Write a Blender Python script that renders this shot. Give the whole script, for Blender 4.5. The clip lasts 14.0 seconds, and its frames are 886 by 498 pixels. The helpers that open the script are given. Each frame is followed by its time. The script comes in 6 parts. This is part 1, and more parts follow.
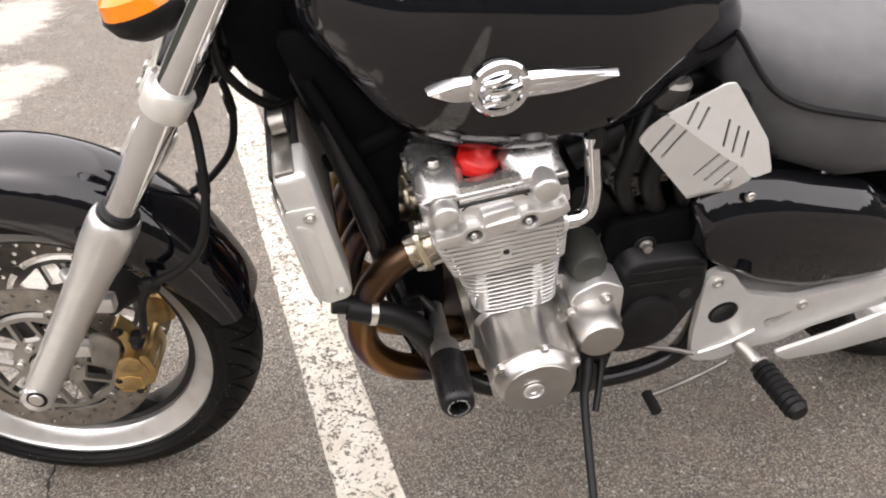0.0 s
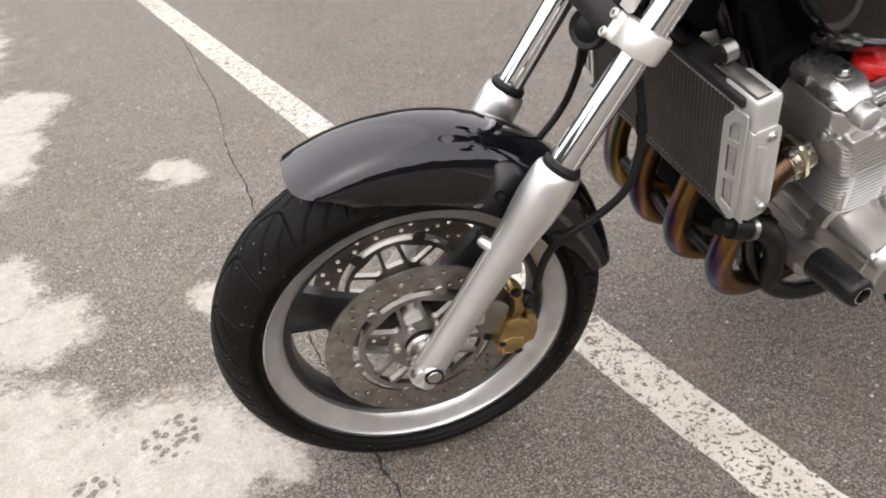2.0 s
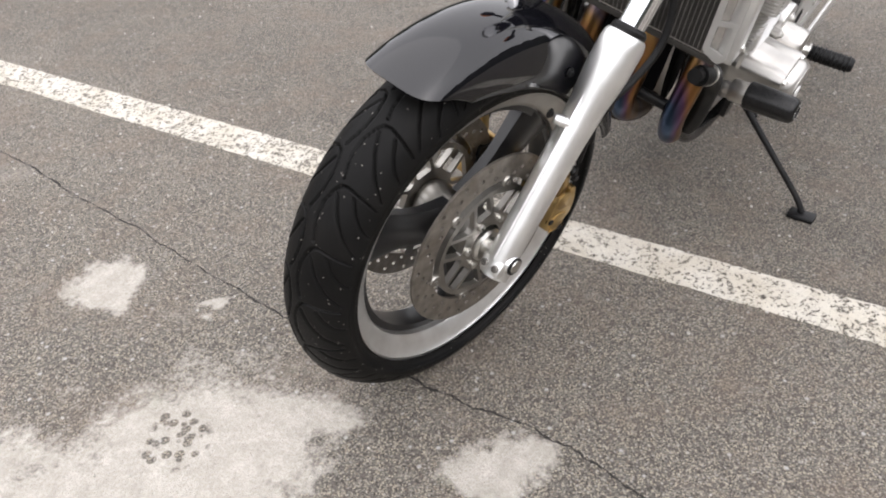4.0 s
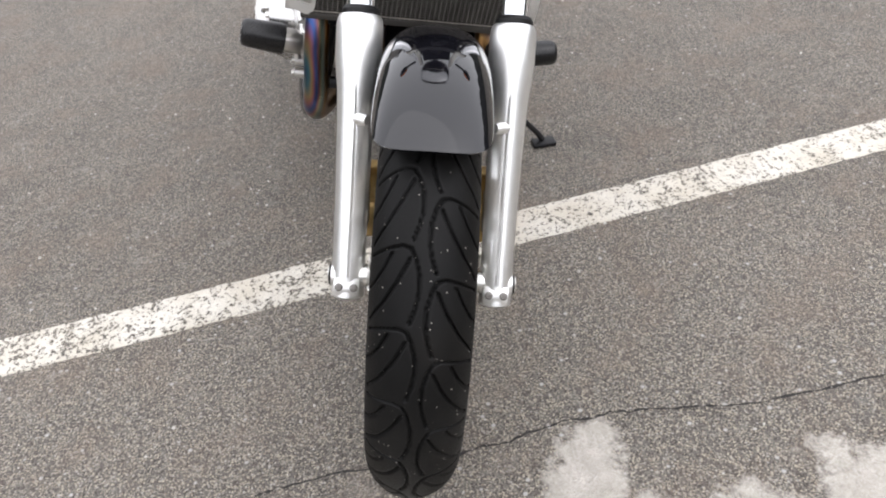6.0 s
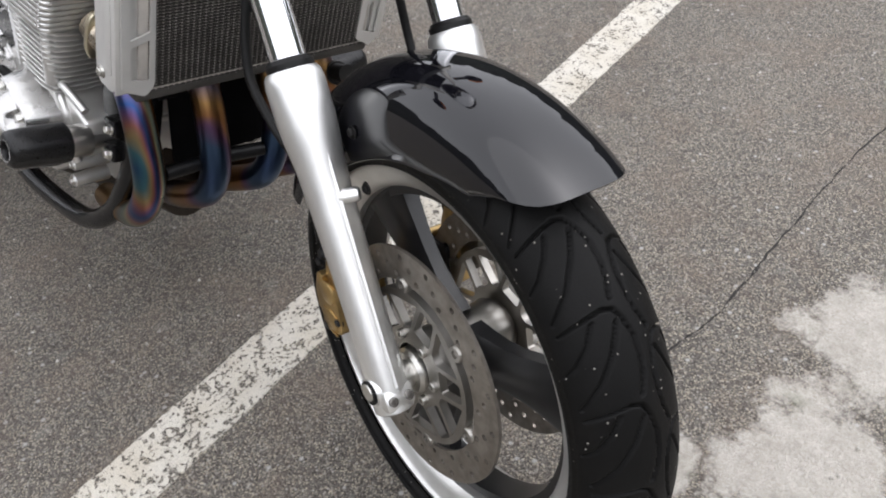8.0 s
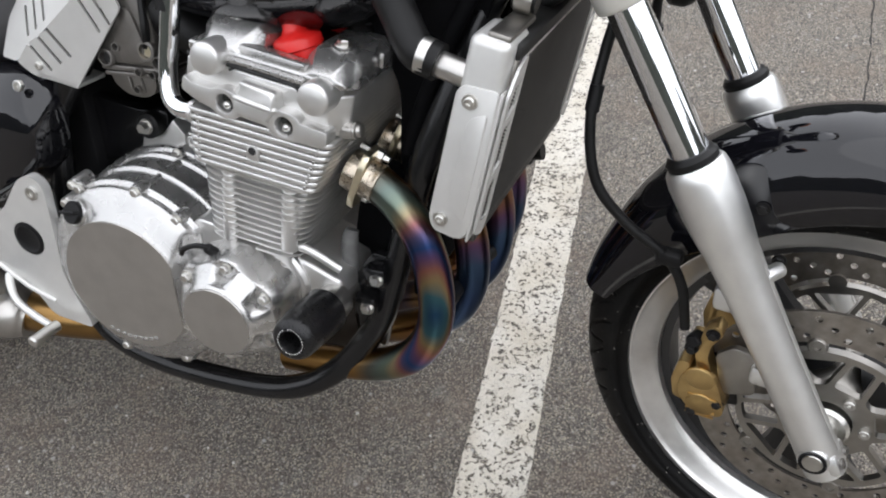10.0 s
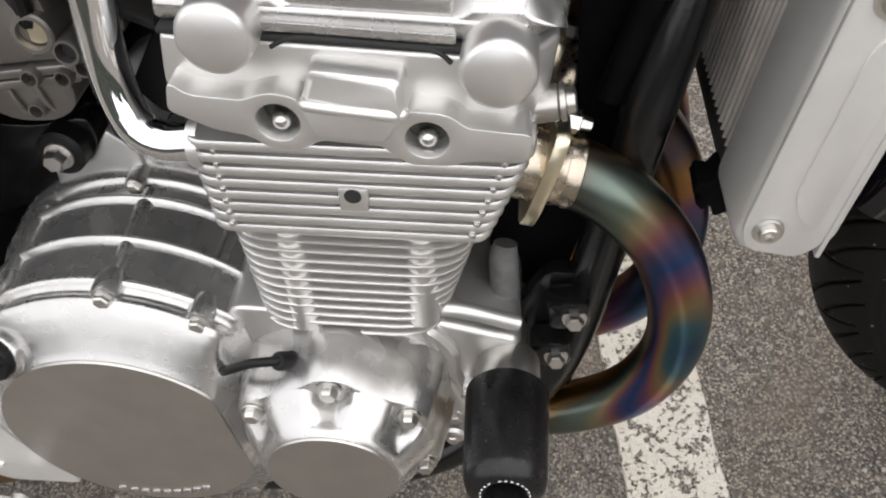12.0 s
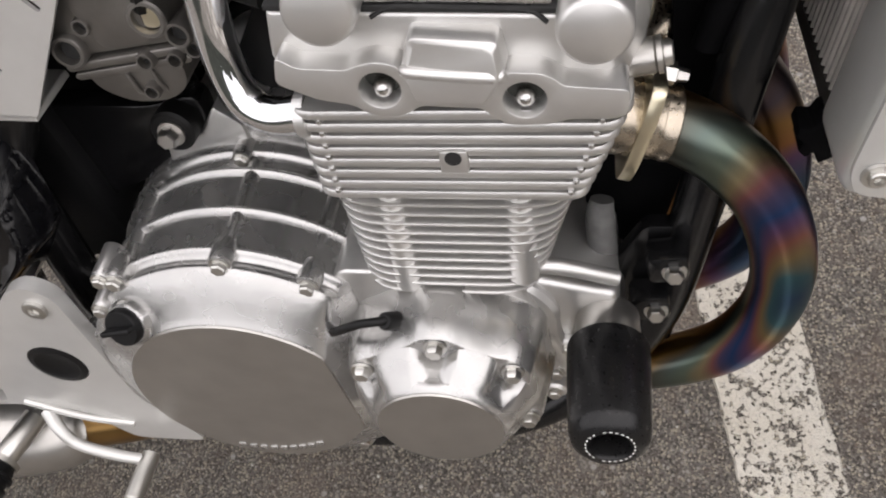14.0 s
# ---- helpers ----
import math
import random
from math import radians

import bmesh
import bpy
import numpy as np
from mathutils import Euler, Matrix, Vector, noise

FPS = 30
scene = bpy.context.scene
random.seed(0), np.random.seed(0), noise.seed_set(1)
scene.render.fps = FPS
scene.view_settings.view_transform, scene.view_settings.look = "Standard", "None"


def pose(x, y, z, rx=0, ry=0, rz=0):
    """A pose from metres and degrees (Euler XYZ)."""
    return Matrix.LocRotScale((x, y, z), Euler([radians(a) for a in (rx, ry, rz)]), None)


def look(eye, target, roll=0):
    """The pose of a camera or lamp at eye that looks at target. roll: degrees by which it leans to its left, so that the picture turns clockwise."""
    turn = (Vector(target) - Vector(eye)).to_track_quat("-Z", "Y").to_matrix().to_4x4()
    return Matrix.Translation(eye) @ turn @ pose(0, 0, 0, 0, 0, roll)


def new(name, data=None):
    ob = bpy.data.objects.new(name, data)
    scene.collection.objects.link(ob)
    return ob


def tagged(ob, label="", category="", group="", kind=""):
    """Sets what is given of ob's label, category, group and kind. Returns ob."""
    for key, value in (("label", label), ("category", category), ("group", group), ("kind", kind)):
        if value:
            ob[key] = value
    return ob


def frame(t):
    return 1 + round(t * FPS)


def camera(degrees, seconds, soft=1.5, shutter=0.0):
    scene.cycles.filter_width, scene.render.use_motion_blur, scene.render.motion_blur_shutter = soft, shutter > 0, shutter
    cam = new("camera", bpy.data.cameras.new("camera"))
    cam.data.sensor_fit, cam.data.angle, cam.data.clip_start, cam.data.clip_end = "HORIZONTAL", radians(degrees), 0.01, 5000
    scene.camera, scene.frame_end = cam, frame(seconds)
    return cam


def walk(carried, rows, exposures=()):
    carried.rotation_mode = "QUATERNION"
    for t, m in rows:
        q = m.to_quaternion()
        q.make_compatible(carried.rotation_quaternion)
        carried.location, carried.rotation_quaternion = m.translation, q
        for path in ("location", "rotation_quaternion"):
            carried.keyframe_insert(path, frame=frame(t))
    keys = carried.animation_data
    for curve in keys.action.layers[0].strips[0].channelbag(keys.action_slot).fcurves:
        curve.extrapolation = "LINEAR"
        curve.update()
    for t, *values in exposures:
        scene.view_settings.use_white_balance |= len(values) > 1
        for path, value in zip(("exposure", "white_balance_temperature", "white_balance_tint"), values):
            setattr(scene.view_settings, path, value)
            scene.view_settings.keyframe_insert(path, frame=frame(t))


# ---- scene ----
# The camera: carried by hand round the front of the motorcycle.
cam = camera(57.13, 14.0, soft=2.0)
PATH = [
    (0, (0.398, -1.282, 1.101), (0.740, 0.421, 0.108), -0.3),
    (0.5, (0.222, -1.263, 1.082), (0.476, 0.435, 0.058), -2.1),
    (1, (0.006, -1.190, 1.061), (0.329, 0.483, 0.015), -4.9),
    (1.5, (-0.142, -1.131, 1.076), (0.283, 0.528, 0.043), -5.7),
    (2, (-0.343, -1.121, 1.106), (0.276, 0.468, 0.060), -5.5),
    (2.5, (-0.514, -1.077, 1.101), (0.216, 0.411, -0.018), -5.4),
    (2.7, (-0.579, -1.037, 1.092), (0.193, 0.420, -0.039), -4.9),
    (4.8, (-0.947, -0.437, 1.071), (0.508, 0.135, -0.176), -5.9),
    (5, (-0.943, -0.350, 1.070), (0.524, 0.152, -0.195), -8.0),
    (5.5, (-0.924, -0.203, 1.079), (0.616, 0.072, -0.166), -6.6),
    (6, (-0.947, -0.044, 1.105), (0.622, -0.158, -0.131), -7.4),
    (6.5, (-0.885, 0.079, 1.087), (0.609, -0.330, -0.178), -6.6),
    (7, (-0.745, 0.191, 1.081), (0.625, -0.432, -0.234), -8.3),
    (7.2, (-0.699, 0.228, 1.076), (0.625, -0.475, -0.248), -7.9),
    (9.3, (-0.098, 0.585, 1.179), (0.699, -0.618, -0.206), -6.9),
    (9.5, (-0.027, 0.605, 1.184), (0.748, -0.617, -0.196), -6.9),
    (10, (0.162, 0.645, 1.196), (0.800, -0.653, -0.186), -8.4),
    (10.5, (0.305, 0.562, 1.157), (0.858, -0.711, -0.283), -10.5),
    (11, (0.452, 0.361, 1.075), (0.866, -0.745, -0.539), -12.8),
    (11.5, (0.528, 0.294, 1.024), (0.876, -0.708, -0.672), -15.5),
    (12, (0.551, 0.296, 1.024), (0.865, -0.687, -0.690), -17.9),
    (12.5, (0.561, 0.298, 1.023), (0.907, -0.657, -0.700), -20.8),
    (13, (0.563, 0.296, 1.026), (0.984, -0.620, -0.702), -25.2),
    (13.5, (0.566, 0.301, 1.031), (1.054, -0.591, -0.691), -28.9),
    (14, (0.557, 0.304, 1.035), (1.082, -0.589, -0.676), -30.9),
]
walk(cam, [(t, look(eye, target, roll)) for t, eye, target, roll in PATH],
     [(0, 0.6, 6610, 17), (0.5, 0.2, 6560, 16), (1, 0.26, 6510, 15), (1.6, 0.3, 6460, 15), (2.5, 0.24, 6360, 15), (5, 0.28, 6260, 14), (5.5, 0.34, 6210, 14), (6.2, 0.19, 6160, 14), (7, 0.0, 6160, 14), (9.5, 0.05, 6040, 12), (11, 0.11, 6250, 12), (12, 0.13, 6400, 13), (13, 0.11, 6450, 14), (14, -0.06, 6500, 16)])
LEAN = radians(14.5)   # leans on its side stand
STEER = radians(-10.5)  # bars turned to the right

# ---- light: a bright overcast sky ----
world = bpy.data.worlds.new("sky")
scene.world = world
world.use_nodes = True
wn, wl = world.node_tree.nodes, world.node_tree.links
sky = wn.new("ShaderNodeTexSky")
sky.sky_type, sky.sun_disc = "NISHITA", False
sky.sun_elevation, sky.sun_rotation = radians(52), radians(215)
sky.air_density, sky.dust_density, sky.ozone_density = 1.6, 6.0, 1.0
pale = wn.new("ShaderNodeHueSaturation")
pale.inputs["Saturation"].default_value = 0.22
wl.new(sky.outputs[0], pale.inputs["Color"])
cloud = wn.new("ShaderNodeMix")  # a closed layer of cloud over the clear sky
cloud.data_type = "RGBA"
cloud.inputs["Factor"].default_value = 0.72
cloud.inputs["B"].default_value = (12.5, 12.4, 12.2, 1)
wl.new(pale.outputs[0], cloud.inputs["A"])
wl.new(cloud.outputs["Result"], wn["Background"].inputs["Color"])
wn["Background"].inputs["Strength"].default_value = 0.178

sun_data = bpy.data.lights.new("sun", "SUN")
sun_data.energy, sun_data.angle, sun_data.color = 0.7, radians(95), (1.0, 0.96, 0.9)
sun = new("sun", sun_data)
sun.matrix_world = look((-1.7, 1.2, 4.0), (0.3, 0, 0))
scene.view_settings.exposure = 0.0

# ---- tools ----
FRONT = (Matrix.Translation((0.036, 0, 0.3185)) @ Matrix.Rotation(STEER, 4, Vector((math.sin(radians(27)), 0, math.cos(radians(27)))))
         @ Matrix.Translation((-0.03, 0, -0.308)))
STILL = Matrix.Identity(4)


def part(name, bm, material, parent=None, label="", at=STILL, sharp=38):
    """Links a bmesh as one mesh object under a thing or a part."""
    me = bpy.data.meshes.new(name)
    if at is not STILL:
        bm.transform(at)
    bmesh.ops.recalc_face_normals(bm, faces=bm.faces)
    bm.to_mesh(me)
    bm.free()
    me.materials.append(material)
    me.shade_smooth()
    me.set_sharp_from_angle(angle=radians(sharp))
    ob = new(name, me)
    ob.parent = parent
    if label:
        ob["label"] = label
    return ob


def join(*bms):
    """Several bmeshes in one."""
    out = bms[0]
    for b in bms[1:]:
        me = bpy.data.meshes.new("tmp")
        b.to_mesh(me)
        b.free()
        out.from_mesh(me)
        bpy.data.meshes.remove(me)
    return out


def curve(pts, n=8):
    """A smooth line through the points (Catmull-Rom)."""
    p = [Vector(q) for q in pts]
    p = [2 * p[0] - p[1]] + p + [2 * p[-1] - p[-2]]
    out = []
    for i in range(1, len(p) - 2):
        for k in range(n):
            t = k / n
            a, b, c, d = p[i - 1:i + 3]
            out.append(0.5 * (2 * b + (c - a) * t + (2 * a - 5 * b + 4 * c - d) * t * t + (3 * b - a - 3 * c + d) * t ** 3))
    return out + [p[-2]]


def tube(pts, r, seg=14, n=8, smooth=True, hollow=0.0):
    """A pipe along a line. r: a radius, or one for each point of the line as given. With an UV map: round and along in metres."""
    line = curve(pts, n) if smooth else [Vector(q) for q in pts]
    if isinstance(r, (int, float)):
        rr = [r] * len(line)
    else:
        rr = [float(np.interp(i / (len(line) - 1) * (len(r) - 1), range(len(r)), r)) for i in range(len(line))]
    bm = bmesh.new()
    uv = bm.loops.layers.uv.new("pipe")
    rings, along, side = [], [0.0], None
    for i, p in enumerate(line):
        d = (line[min(i + 1, len(line) - 1)] - line[max(i - 1, 0)]).normalized()
        if side is None:
            side = d.orthogonal().normalized() if abs(d.y) > 0.9 else (Vector((0, 1, 0)) - d * d.y).normalized()
        side = (side - d * side.dot(d)).normalized()
        other = d.cross(side)
        rings.append([bm.verts.new(p + rr[i] * (math.cos(a) * side + math.sin(a) * other)) for a in np.linspace(0, 2 * math.pi, seg, endpoint=False)])
        if i:
            along.append(along[-1] + (p - line[i - 1]).length)
    for i in range(len(rings) - 1):
        for k in range(seg):
            f = bm.faces.new((rings[i][k], rings[i][(k + 1) % seg], rings[i + 1][(k + 1) % seg], rings[i + 1][k]))
            for loop, (u, v) in zip(f.loops, ((k, i), (k + 1, i), (k + 1, i + 1), (k, i + 1))):
                loop[uv].uv = (u / seg, along[v])
    bm.faces.new(rings[0][::-1])
    bm.faces.new(rings[-1])
    return bm


def axis(origin, way):
    """A frame at origin whose z runs along way."""
    return Matrix.Translation(origin) @ Vector(way).to_track_quat("Z", "Y").to_matrix().to_4x4()


def lathe(profile, m=STILL, seg=32, closed=False):
    """A turned body from (height, radius) along z."""
    bm = bmesh.new()
    rings = []
    for h, r in profile:
        rings.append([bm.verts.new((r * math.cos(a), r * math.sin(a), h)) for a in np.linspace(0, 2 * math.pi, seg, endpoint=False)]
                     if r > 1e-6 else [bm.verts.new((0, 0, h))])
    pairs = list(zip(rings, rings[1:])) + ([(rings[-1], rings[0])] if closed else [])
    for a, b in pairs:
        for k in range(seg):
            va = [a[k % len(a)], a[(k + 1) % len(a)]]
            vb = [b[(k + 1) % len(b)], b[k % len(b)]]
            face = list(dict.fromkeys(va + vb))
            if len(face) > 2:
                bm.faces.new(face)
    if not closed:
        for ring in (rings[0], rings[-1]):
            if len(ring) > 2:
                bm.faces.new(ring)
    bm.transform(m)
    return bm


def prism(poly, y0, y1, bevel=0.0, seg=2, m=STILL):
    """A plate or body: an outline in x and z, from y0 to y1, with rounded edges."""
    bm = bmesh.new()
    a = [bm.verts.new((x, y0, z)) for x, z in poly]
    b = [bm.verts.new((x, y1, z)) for x, z in poly]
    bm.faces.new(a)
    bm.faces.new(b[::-1])
    n = len(poly)
    for i in range(n):
        bm.faces.new((a[i], b[i], b[(i + 1) % n], a[(i + 1) % n]))
    bmesh.ops.recalc_face_normals(bm, faces=bm.faces)
    if bevel:
        bmesh.ops.bevel(bm, geom=list(bm.edges), offset=bevel, segments=seg, affect="EDGES", profile=0.5, clamp_overlap=True)
    bm.transform(m)
    return bm


def taper(poly0, y0, poly1, y1, bevel=0.0, seg=2):
    """A body between two outlines of as many points."""
    return loft([[(x, y0, z) for x, z in poly0], [(x, y1, z) for x, z in poly1]], bevel, seg)


def loft(rings, bevel=0.0, seg=2, caps=True):
    bm = bmesh.new()
    vs = [[bm.verts.new(p) for p in ring] for ring in rings]
    n = len(vs[0])
    for a, b in zip(vs, vs[1:]):
        for i in range(n):
            bm.faces.new((a[i], b[i], b[(i + 1) % n], a[(i + 1) % n]))
    if caps:
        bm.faces.new(vs[0])
        bm.faces.new(vs[-1][::-1])
    bmesh.ops.recalc_face_normals(bm, faces=bm.faces)
    if bevel:
        edges = [e for e in bm.edges if len(e.link_faces) == 2 and e.calc_face_angle() > 0.5]
        bmesh.ops.bevel(bm, geom=edges, offset=bevel, segments=seg, affect="EDGES", profile=0.5, clamp_overlap=True)
    return bm


def block(c, s, bevel=0.003, m=STILL, seg=2):
    """A rounded box with centre c and size s."""
    (x, y, z), (a, b, d) = c, (s[0] / 2, s[1] / 2, s[2] / 2)
    return prism([(x - a, z - d), (x + a, z - d), (x + a, z + d), (x - a, z + d)], y - b, y + b, bevel, seg, m)


def rounded(poly, r, n=4):
    """An outline with its corners rounded."""
    out, k = [], len(poly)
    for i in range(k):
        p, a, b = (Vector(poly[j % k]) for j in (i, i - 1, i + 1))
        da, db = (a - p), (b - p)
        cut = min(r, da.length * 0.45, db.length * 0.45)
        s, e = p + da.normalized() * cut, p + db.normalized() * cut
        out += [tuple((1 - t) ** 2 * s + 2 * t * (1 - t) * p + t * t * e) for t in np.linspace(0, 1, n + 1)]
    return out


def circle(cx, cz, r, n=32, start=0.0):
    return [(cx + r * math.cos(a + start), cz + r * math.sin(a + start)) for a in np.linspace(0, 2 * math.pi, n, endpoint=False)]


def plate_with_holes(outer, holes, y0, y1):
    """A flat plate with openings through it, in x and z."""
    bm = bmesh.new()
    edges = []
    for poly in (outer, *holes):
        vs = [bm.verts.new((x, y0, z)) for x, z in poly]
        edges += [bm.edges.new((vs[i], vs[(i + 1) % len(vs)])) for i in range(len(vs))]
    faces = [f for f in bmesh.ops.triangle_fill(bm, use_beauty=True, use_dissolve=False, edges=edges)["geom"] if isinstance(f, bmesh.types.BMFace)]

    def inside(p, poly):
        hit = False
        for (x0, z0), (x1, z1) in zip(poly, poly[1:] + poly[:1]):
            if (z0 > p[1]) != (z1 > p[1]) and p[0] < (x1 - x0) * (p[1] - z0) / (z1 - z0) + x0:
                hit = not hit
        return hit

    drop = []
    for f in faces:
        c = f.calc_center_median()
        if any(inside((c.x, c.z), list(h)) for h in holes) or not inside((c.x, c.z), list(outer)):
            drop.append(f)
    bmesh.ops.delete(bm, geom=drop, context="FACES_ONLY")
    ext = bmesh.ops.extrude_face_region(bm, geom=list(bm.faces))
    bmesh.ops.translate(bm, verts=[v for v in ext["geom"] if isinstance(v, bmesh.types.BMVert)], vec=(0, y1 - y0, 0))
    return bm


def hexbolt(p, way, r=0.007, h=0.006, washer=True):
    """A hexagon bolt head with a washer, its top facing along way."""
    m = axis(p, way)
    head = lathe([(0, r), (h * 0.8, r), (h, r * 0.8), (h, 0)], m, 6)
    return join(head, lathe([(0, 0), (0, r * 1.35), (0.0015, r * 1.3), (0.0015, 0)], m, 16)) if washer else head


def capbolt(p, way, r=0.006, h=0.006):
    """A round socket screw."""
    m = axis(p, way)
    return lathe([(0, r), (h * 0.85, r), (h, r * 0.85), (h, r * 0.5), (h * 0.4, r * 0.45), (h * 0.4, 0)], m, 14)


# ---- materials ----
def mat(name, col, rough=0.5, metal=0.0, var=0.12, scale=30.0, bump=0.0, bscale=400.0, coat=0.0, spread=0.15, dirt=None, dirt_amount=0.45, spec=0.5):
    """A surface with grain at two scales: colour, gloss and relief vary; dirt: the colour of grime that lies on it in spots."""
    m = bpy.data.materials.new(name)
    m.use_nodes = True
    n, l = m.node_tree.nodes, m.node_tree.links
    b = n["Principled BSDF"]
    where = n.new("ShaderNodeTexCoord")
    big, fine = n.new("ShaderNodeTexNoise"), n.new("ShaderNodeTexNoise")
    big.inputs["Scale"].default_value, big.inputs["Detail"].default_value = scale, 4
    fine.inputs["Scale"].default_value, fine.inputs["Detail"].default_value = bscale, 3
    for t in (big, fine):
        l.new(where.outputs["Object"], t.inputs["Vector"])
    ramp = n.new("ShaderNodeValToRGB")
    lo, hi = [tuple(min(1.0, c * k) for c in col) + (1,) for k in (1 - var, 1 + var)]
    ramp.color_ramp.elements[0].position, ramp.color_ramp.elements[1].position = 0.3, 0.7
    ramp.color_ramp.elements[0].color, ramp.color_ramp.elements[1].color = lo, hi
    l.new(big.outputs["Fac"], ramp.inputs["Fac"])
    out = ramp.outputs[0]
    if dirt:
        spots, cut, mix = n.new("ShaderNodeTexNoise"), n.new("ShaderNodeMapRange"), n.new("ShaderNodeMix")
        spots.inputs["Scale"].default_value, spots.inputs["Detail"].default_value = scale * 0.6, 8
        l.new(where.outputs["Object"], spots.inputs["Vector"])
        cut.inputs[1].default_value, cut.inputs[2].default_value, cut.inputs[4].default_value = 0.48, 0.72, dirt_amount
        l.new(spots.outputs["Fac"], cut.inputs[0])
        mix.data_type = "RGBA"
        mix.inputs["B"].default_value = (*dirt, 1)
        l.new(cut.outputs[0], mix.inputs["Factor"])
        l.new(out, mix.inputs["A"])
        out = mix.outputs["Result"]
    l.new(out, b.inputs["Base Color"])
    gloss = n.new("ShaderNodeMapRange")
    gloss.inputs[3].default_value, gloss.inputs[4].default_value = max(0.02, rough * (1 - spread)), min(1, rough * (1 + spread))
    l.new(fine.outputs["Fac"], gloss.inputs[0])
    l.new(gloss.outputs[0], b.inputs["Roughness"])
    b.inputs["Metallic"].default_value = metal
    b.inputs["Specular IOR Level"].default_value = spec
    if coat:
        b.inputs["Coat Weight"].default_value, b.inputs["Coat Roughness"].default_value = coat, 0.03
    if bump:
        relief = n.new("ShaderNodeBump")
        relief.inputs["Strength"].default_value, relief.inputs["Distance"].default_value = 1.0, bump
        l.new(fine.outputs["Fac"], relief.inputs["Height"])
        l.new(relief.outputs[0], b.inputs["Normal"])
    return m


M_RUBBER = mat("tyre_rubber", (0.0045, 0.0044, 0.0043), 0.55, var=0.3, bump=0.0003, bscale=300, dirt=(0.022, 0.019, 0.016), dirt_amount=0.3, scale=14, spec=0.13)


def grit_on(m, scale, share, col):
    """Fine pale grit stuck to a surface: a small share of tiny grains takes the colour col."""
    n, l = m.node_tree.nodes, m.node_tree.links
    where, grain, split, cut, near, both, mix = (n.new("ShaderNode" + k) for k in ("TexCoord", "TexVoronoi", "SeparateColor", "MapRange", "MapRange", "Math", "Mix"))
    grain.inputs["Scale"].default_value = scale
    l.new(where.outputs["Object"], grain.inputs["Vector"])
    l.new(grain.outputs["Color"], split.inputs[0])
    cut.inputs[1].default_value, cut.inputs[2].default_value = 1 - share, 1 - share * 0.8
    l.new(split.outputs[0], cut.inputs[0])
    near.inputs[1].default_value, near.inputs[2].default_value = 0.35, 0.25
    l.new(grain.outputs["Distance"], near.inputs[0])
    both.operation = "MULTIPLY"
    l.new(cut.outputs[0], both.inputs[0])
    l.new(near.outputs[0], both.inputs[1])
    mix.data_type = "RGBA"
    mix.inputs["B"].default_value = (*col, 1)
    base = n["Principled BSDF"].inputs["Base Color"]
    l.new(base.links[0].from_socket, mix.inputs["A"])
    l.new(both.outputs[0], mix.inputs["Factor"])
    l.new(mix.outputs["Result"], base)


grit_on(M_RUBBER, 300, 0.022, (0.24, 0.225, 0.2))
M_BLACK = mat("black_gloss_paint", (0.004, 0.004, 0.0055), 0.035, var=0.2, spread=0.5, spec=0.62)
M_FRAME = mat("black_frame_enamel", (0.006, 0.006, 0.0065), 0.2, var=0.3, bump=0.0001, spec=0.4)
M_SATIN = mat("satin_black_metal", (0.006, 0.006, 0.0065), 0.42, var=0.3, bump=0.0001, dirt=(0.04, 0.034, 0.028), dirt_amount=0.2, spec=0.24)
M_PLASTIC = mat("black_plastic", (0.006, 0.006, 0.0065), 0.46, var=0.3, bump=0.0002, spec=0.24)
# also on plates that stand in for shade in the gaps
M_MATT = mat("matt_black_and_gap_shade", (0.0035, 0.0035, 0.004), 0.7, var=0.3, bump=0.0002, spec=0.05)
M_KNOB = mat("scuffed_black_nylon", (0.006, 0.006, 0.0065), 0.3, var=0.3, scale=50, bump=0.0001, spread=0.35, dirt=(0.02, 0.019, 0.018), dirt_amount=0.25, spec=0.35)
M_HOSE = mat("black_rubber_hose", (0.006, 0.006, 0.006), 0.45, var=0.25, bump=0.0001, spec=0.25)
M_OLDHOSE = mat("worn_grey_rubber", (0.13, 0.13, 0.127), 0.6, var=0.3, scale=60, bump=0.0002, spec=0.25)
M_CAST = mat("silver_painted_casting", (0.69, 0.685, 0.67), 0.37, 0.86, var=0.05, bump=0.00004, bscale=500, dirt=(0.4, 0.37, 0.33), dirt_amount=0.2)
M_HEAD = mat("bead_blasted_aluminium", (0.69, 0.685, 0.67), 0.38, 0.86, var=0.04, bump=0.00004, bscale=600, dirt=(0.4, 0.36, 0.31), dirt_amount=0.2)
M_POLISH = mat("polished_aluminium", (0.52, 0.515, 0.505), 0.27, 0.87, var=0.06, bscale=45, spread=0.15, dirt=(0.5, 0.48, 0.45), dirt_amount=0.25)
M_BRUSH = mat("brushed_alloy", (0.51, 0.495, 0.47), 0.33, 0.95, var=0.06, bump=0.00003)
M_FORK = mat("silver_fork_paint", (0.79, 0.79, 0.775), 0.37, 0.95, var=0.05, bump=0.00003, bscale=700)
M_STONE = mat("pale_gravel", (0.42, 0.4, 0.36), 0.8, var=0.3, scale=90)
M_CHROME = mat("chrome", (0.82, 0.83, 0.85), 0.05, 1.0, var=0.03, spread=0.6)
M_STEEL = mat("zinc_plated_steel", (0.62, 0.61, 0.58), 0.3, 1.0, var=0.15)
M_NUT = mat("polished_steel_nut", (0.6, 0.595, 0.58), 0.2, 1.0, var=0.08)
M_CREAM = mat("pale_anodised_clamp", (0.76, 0.75, 0.7), 0.36, 0.6, var=0.05)
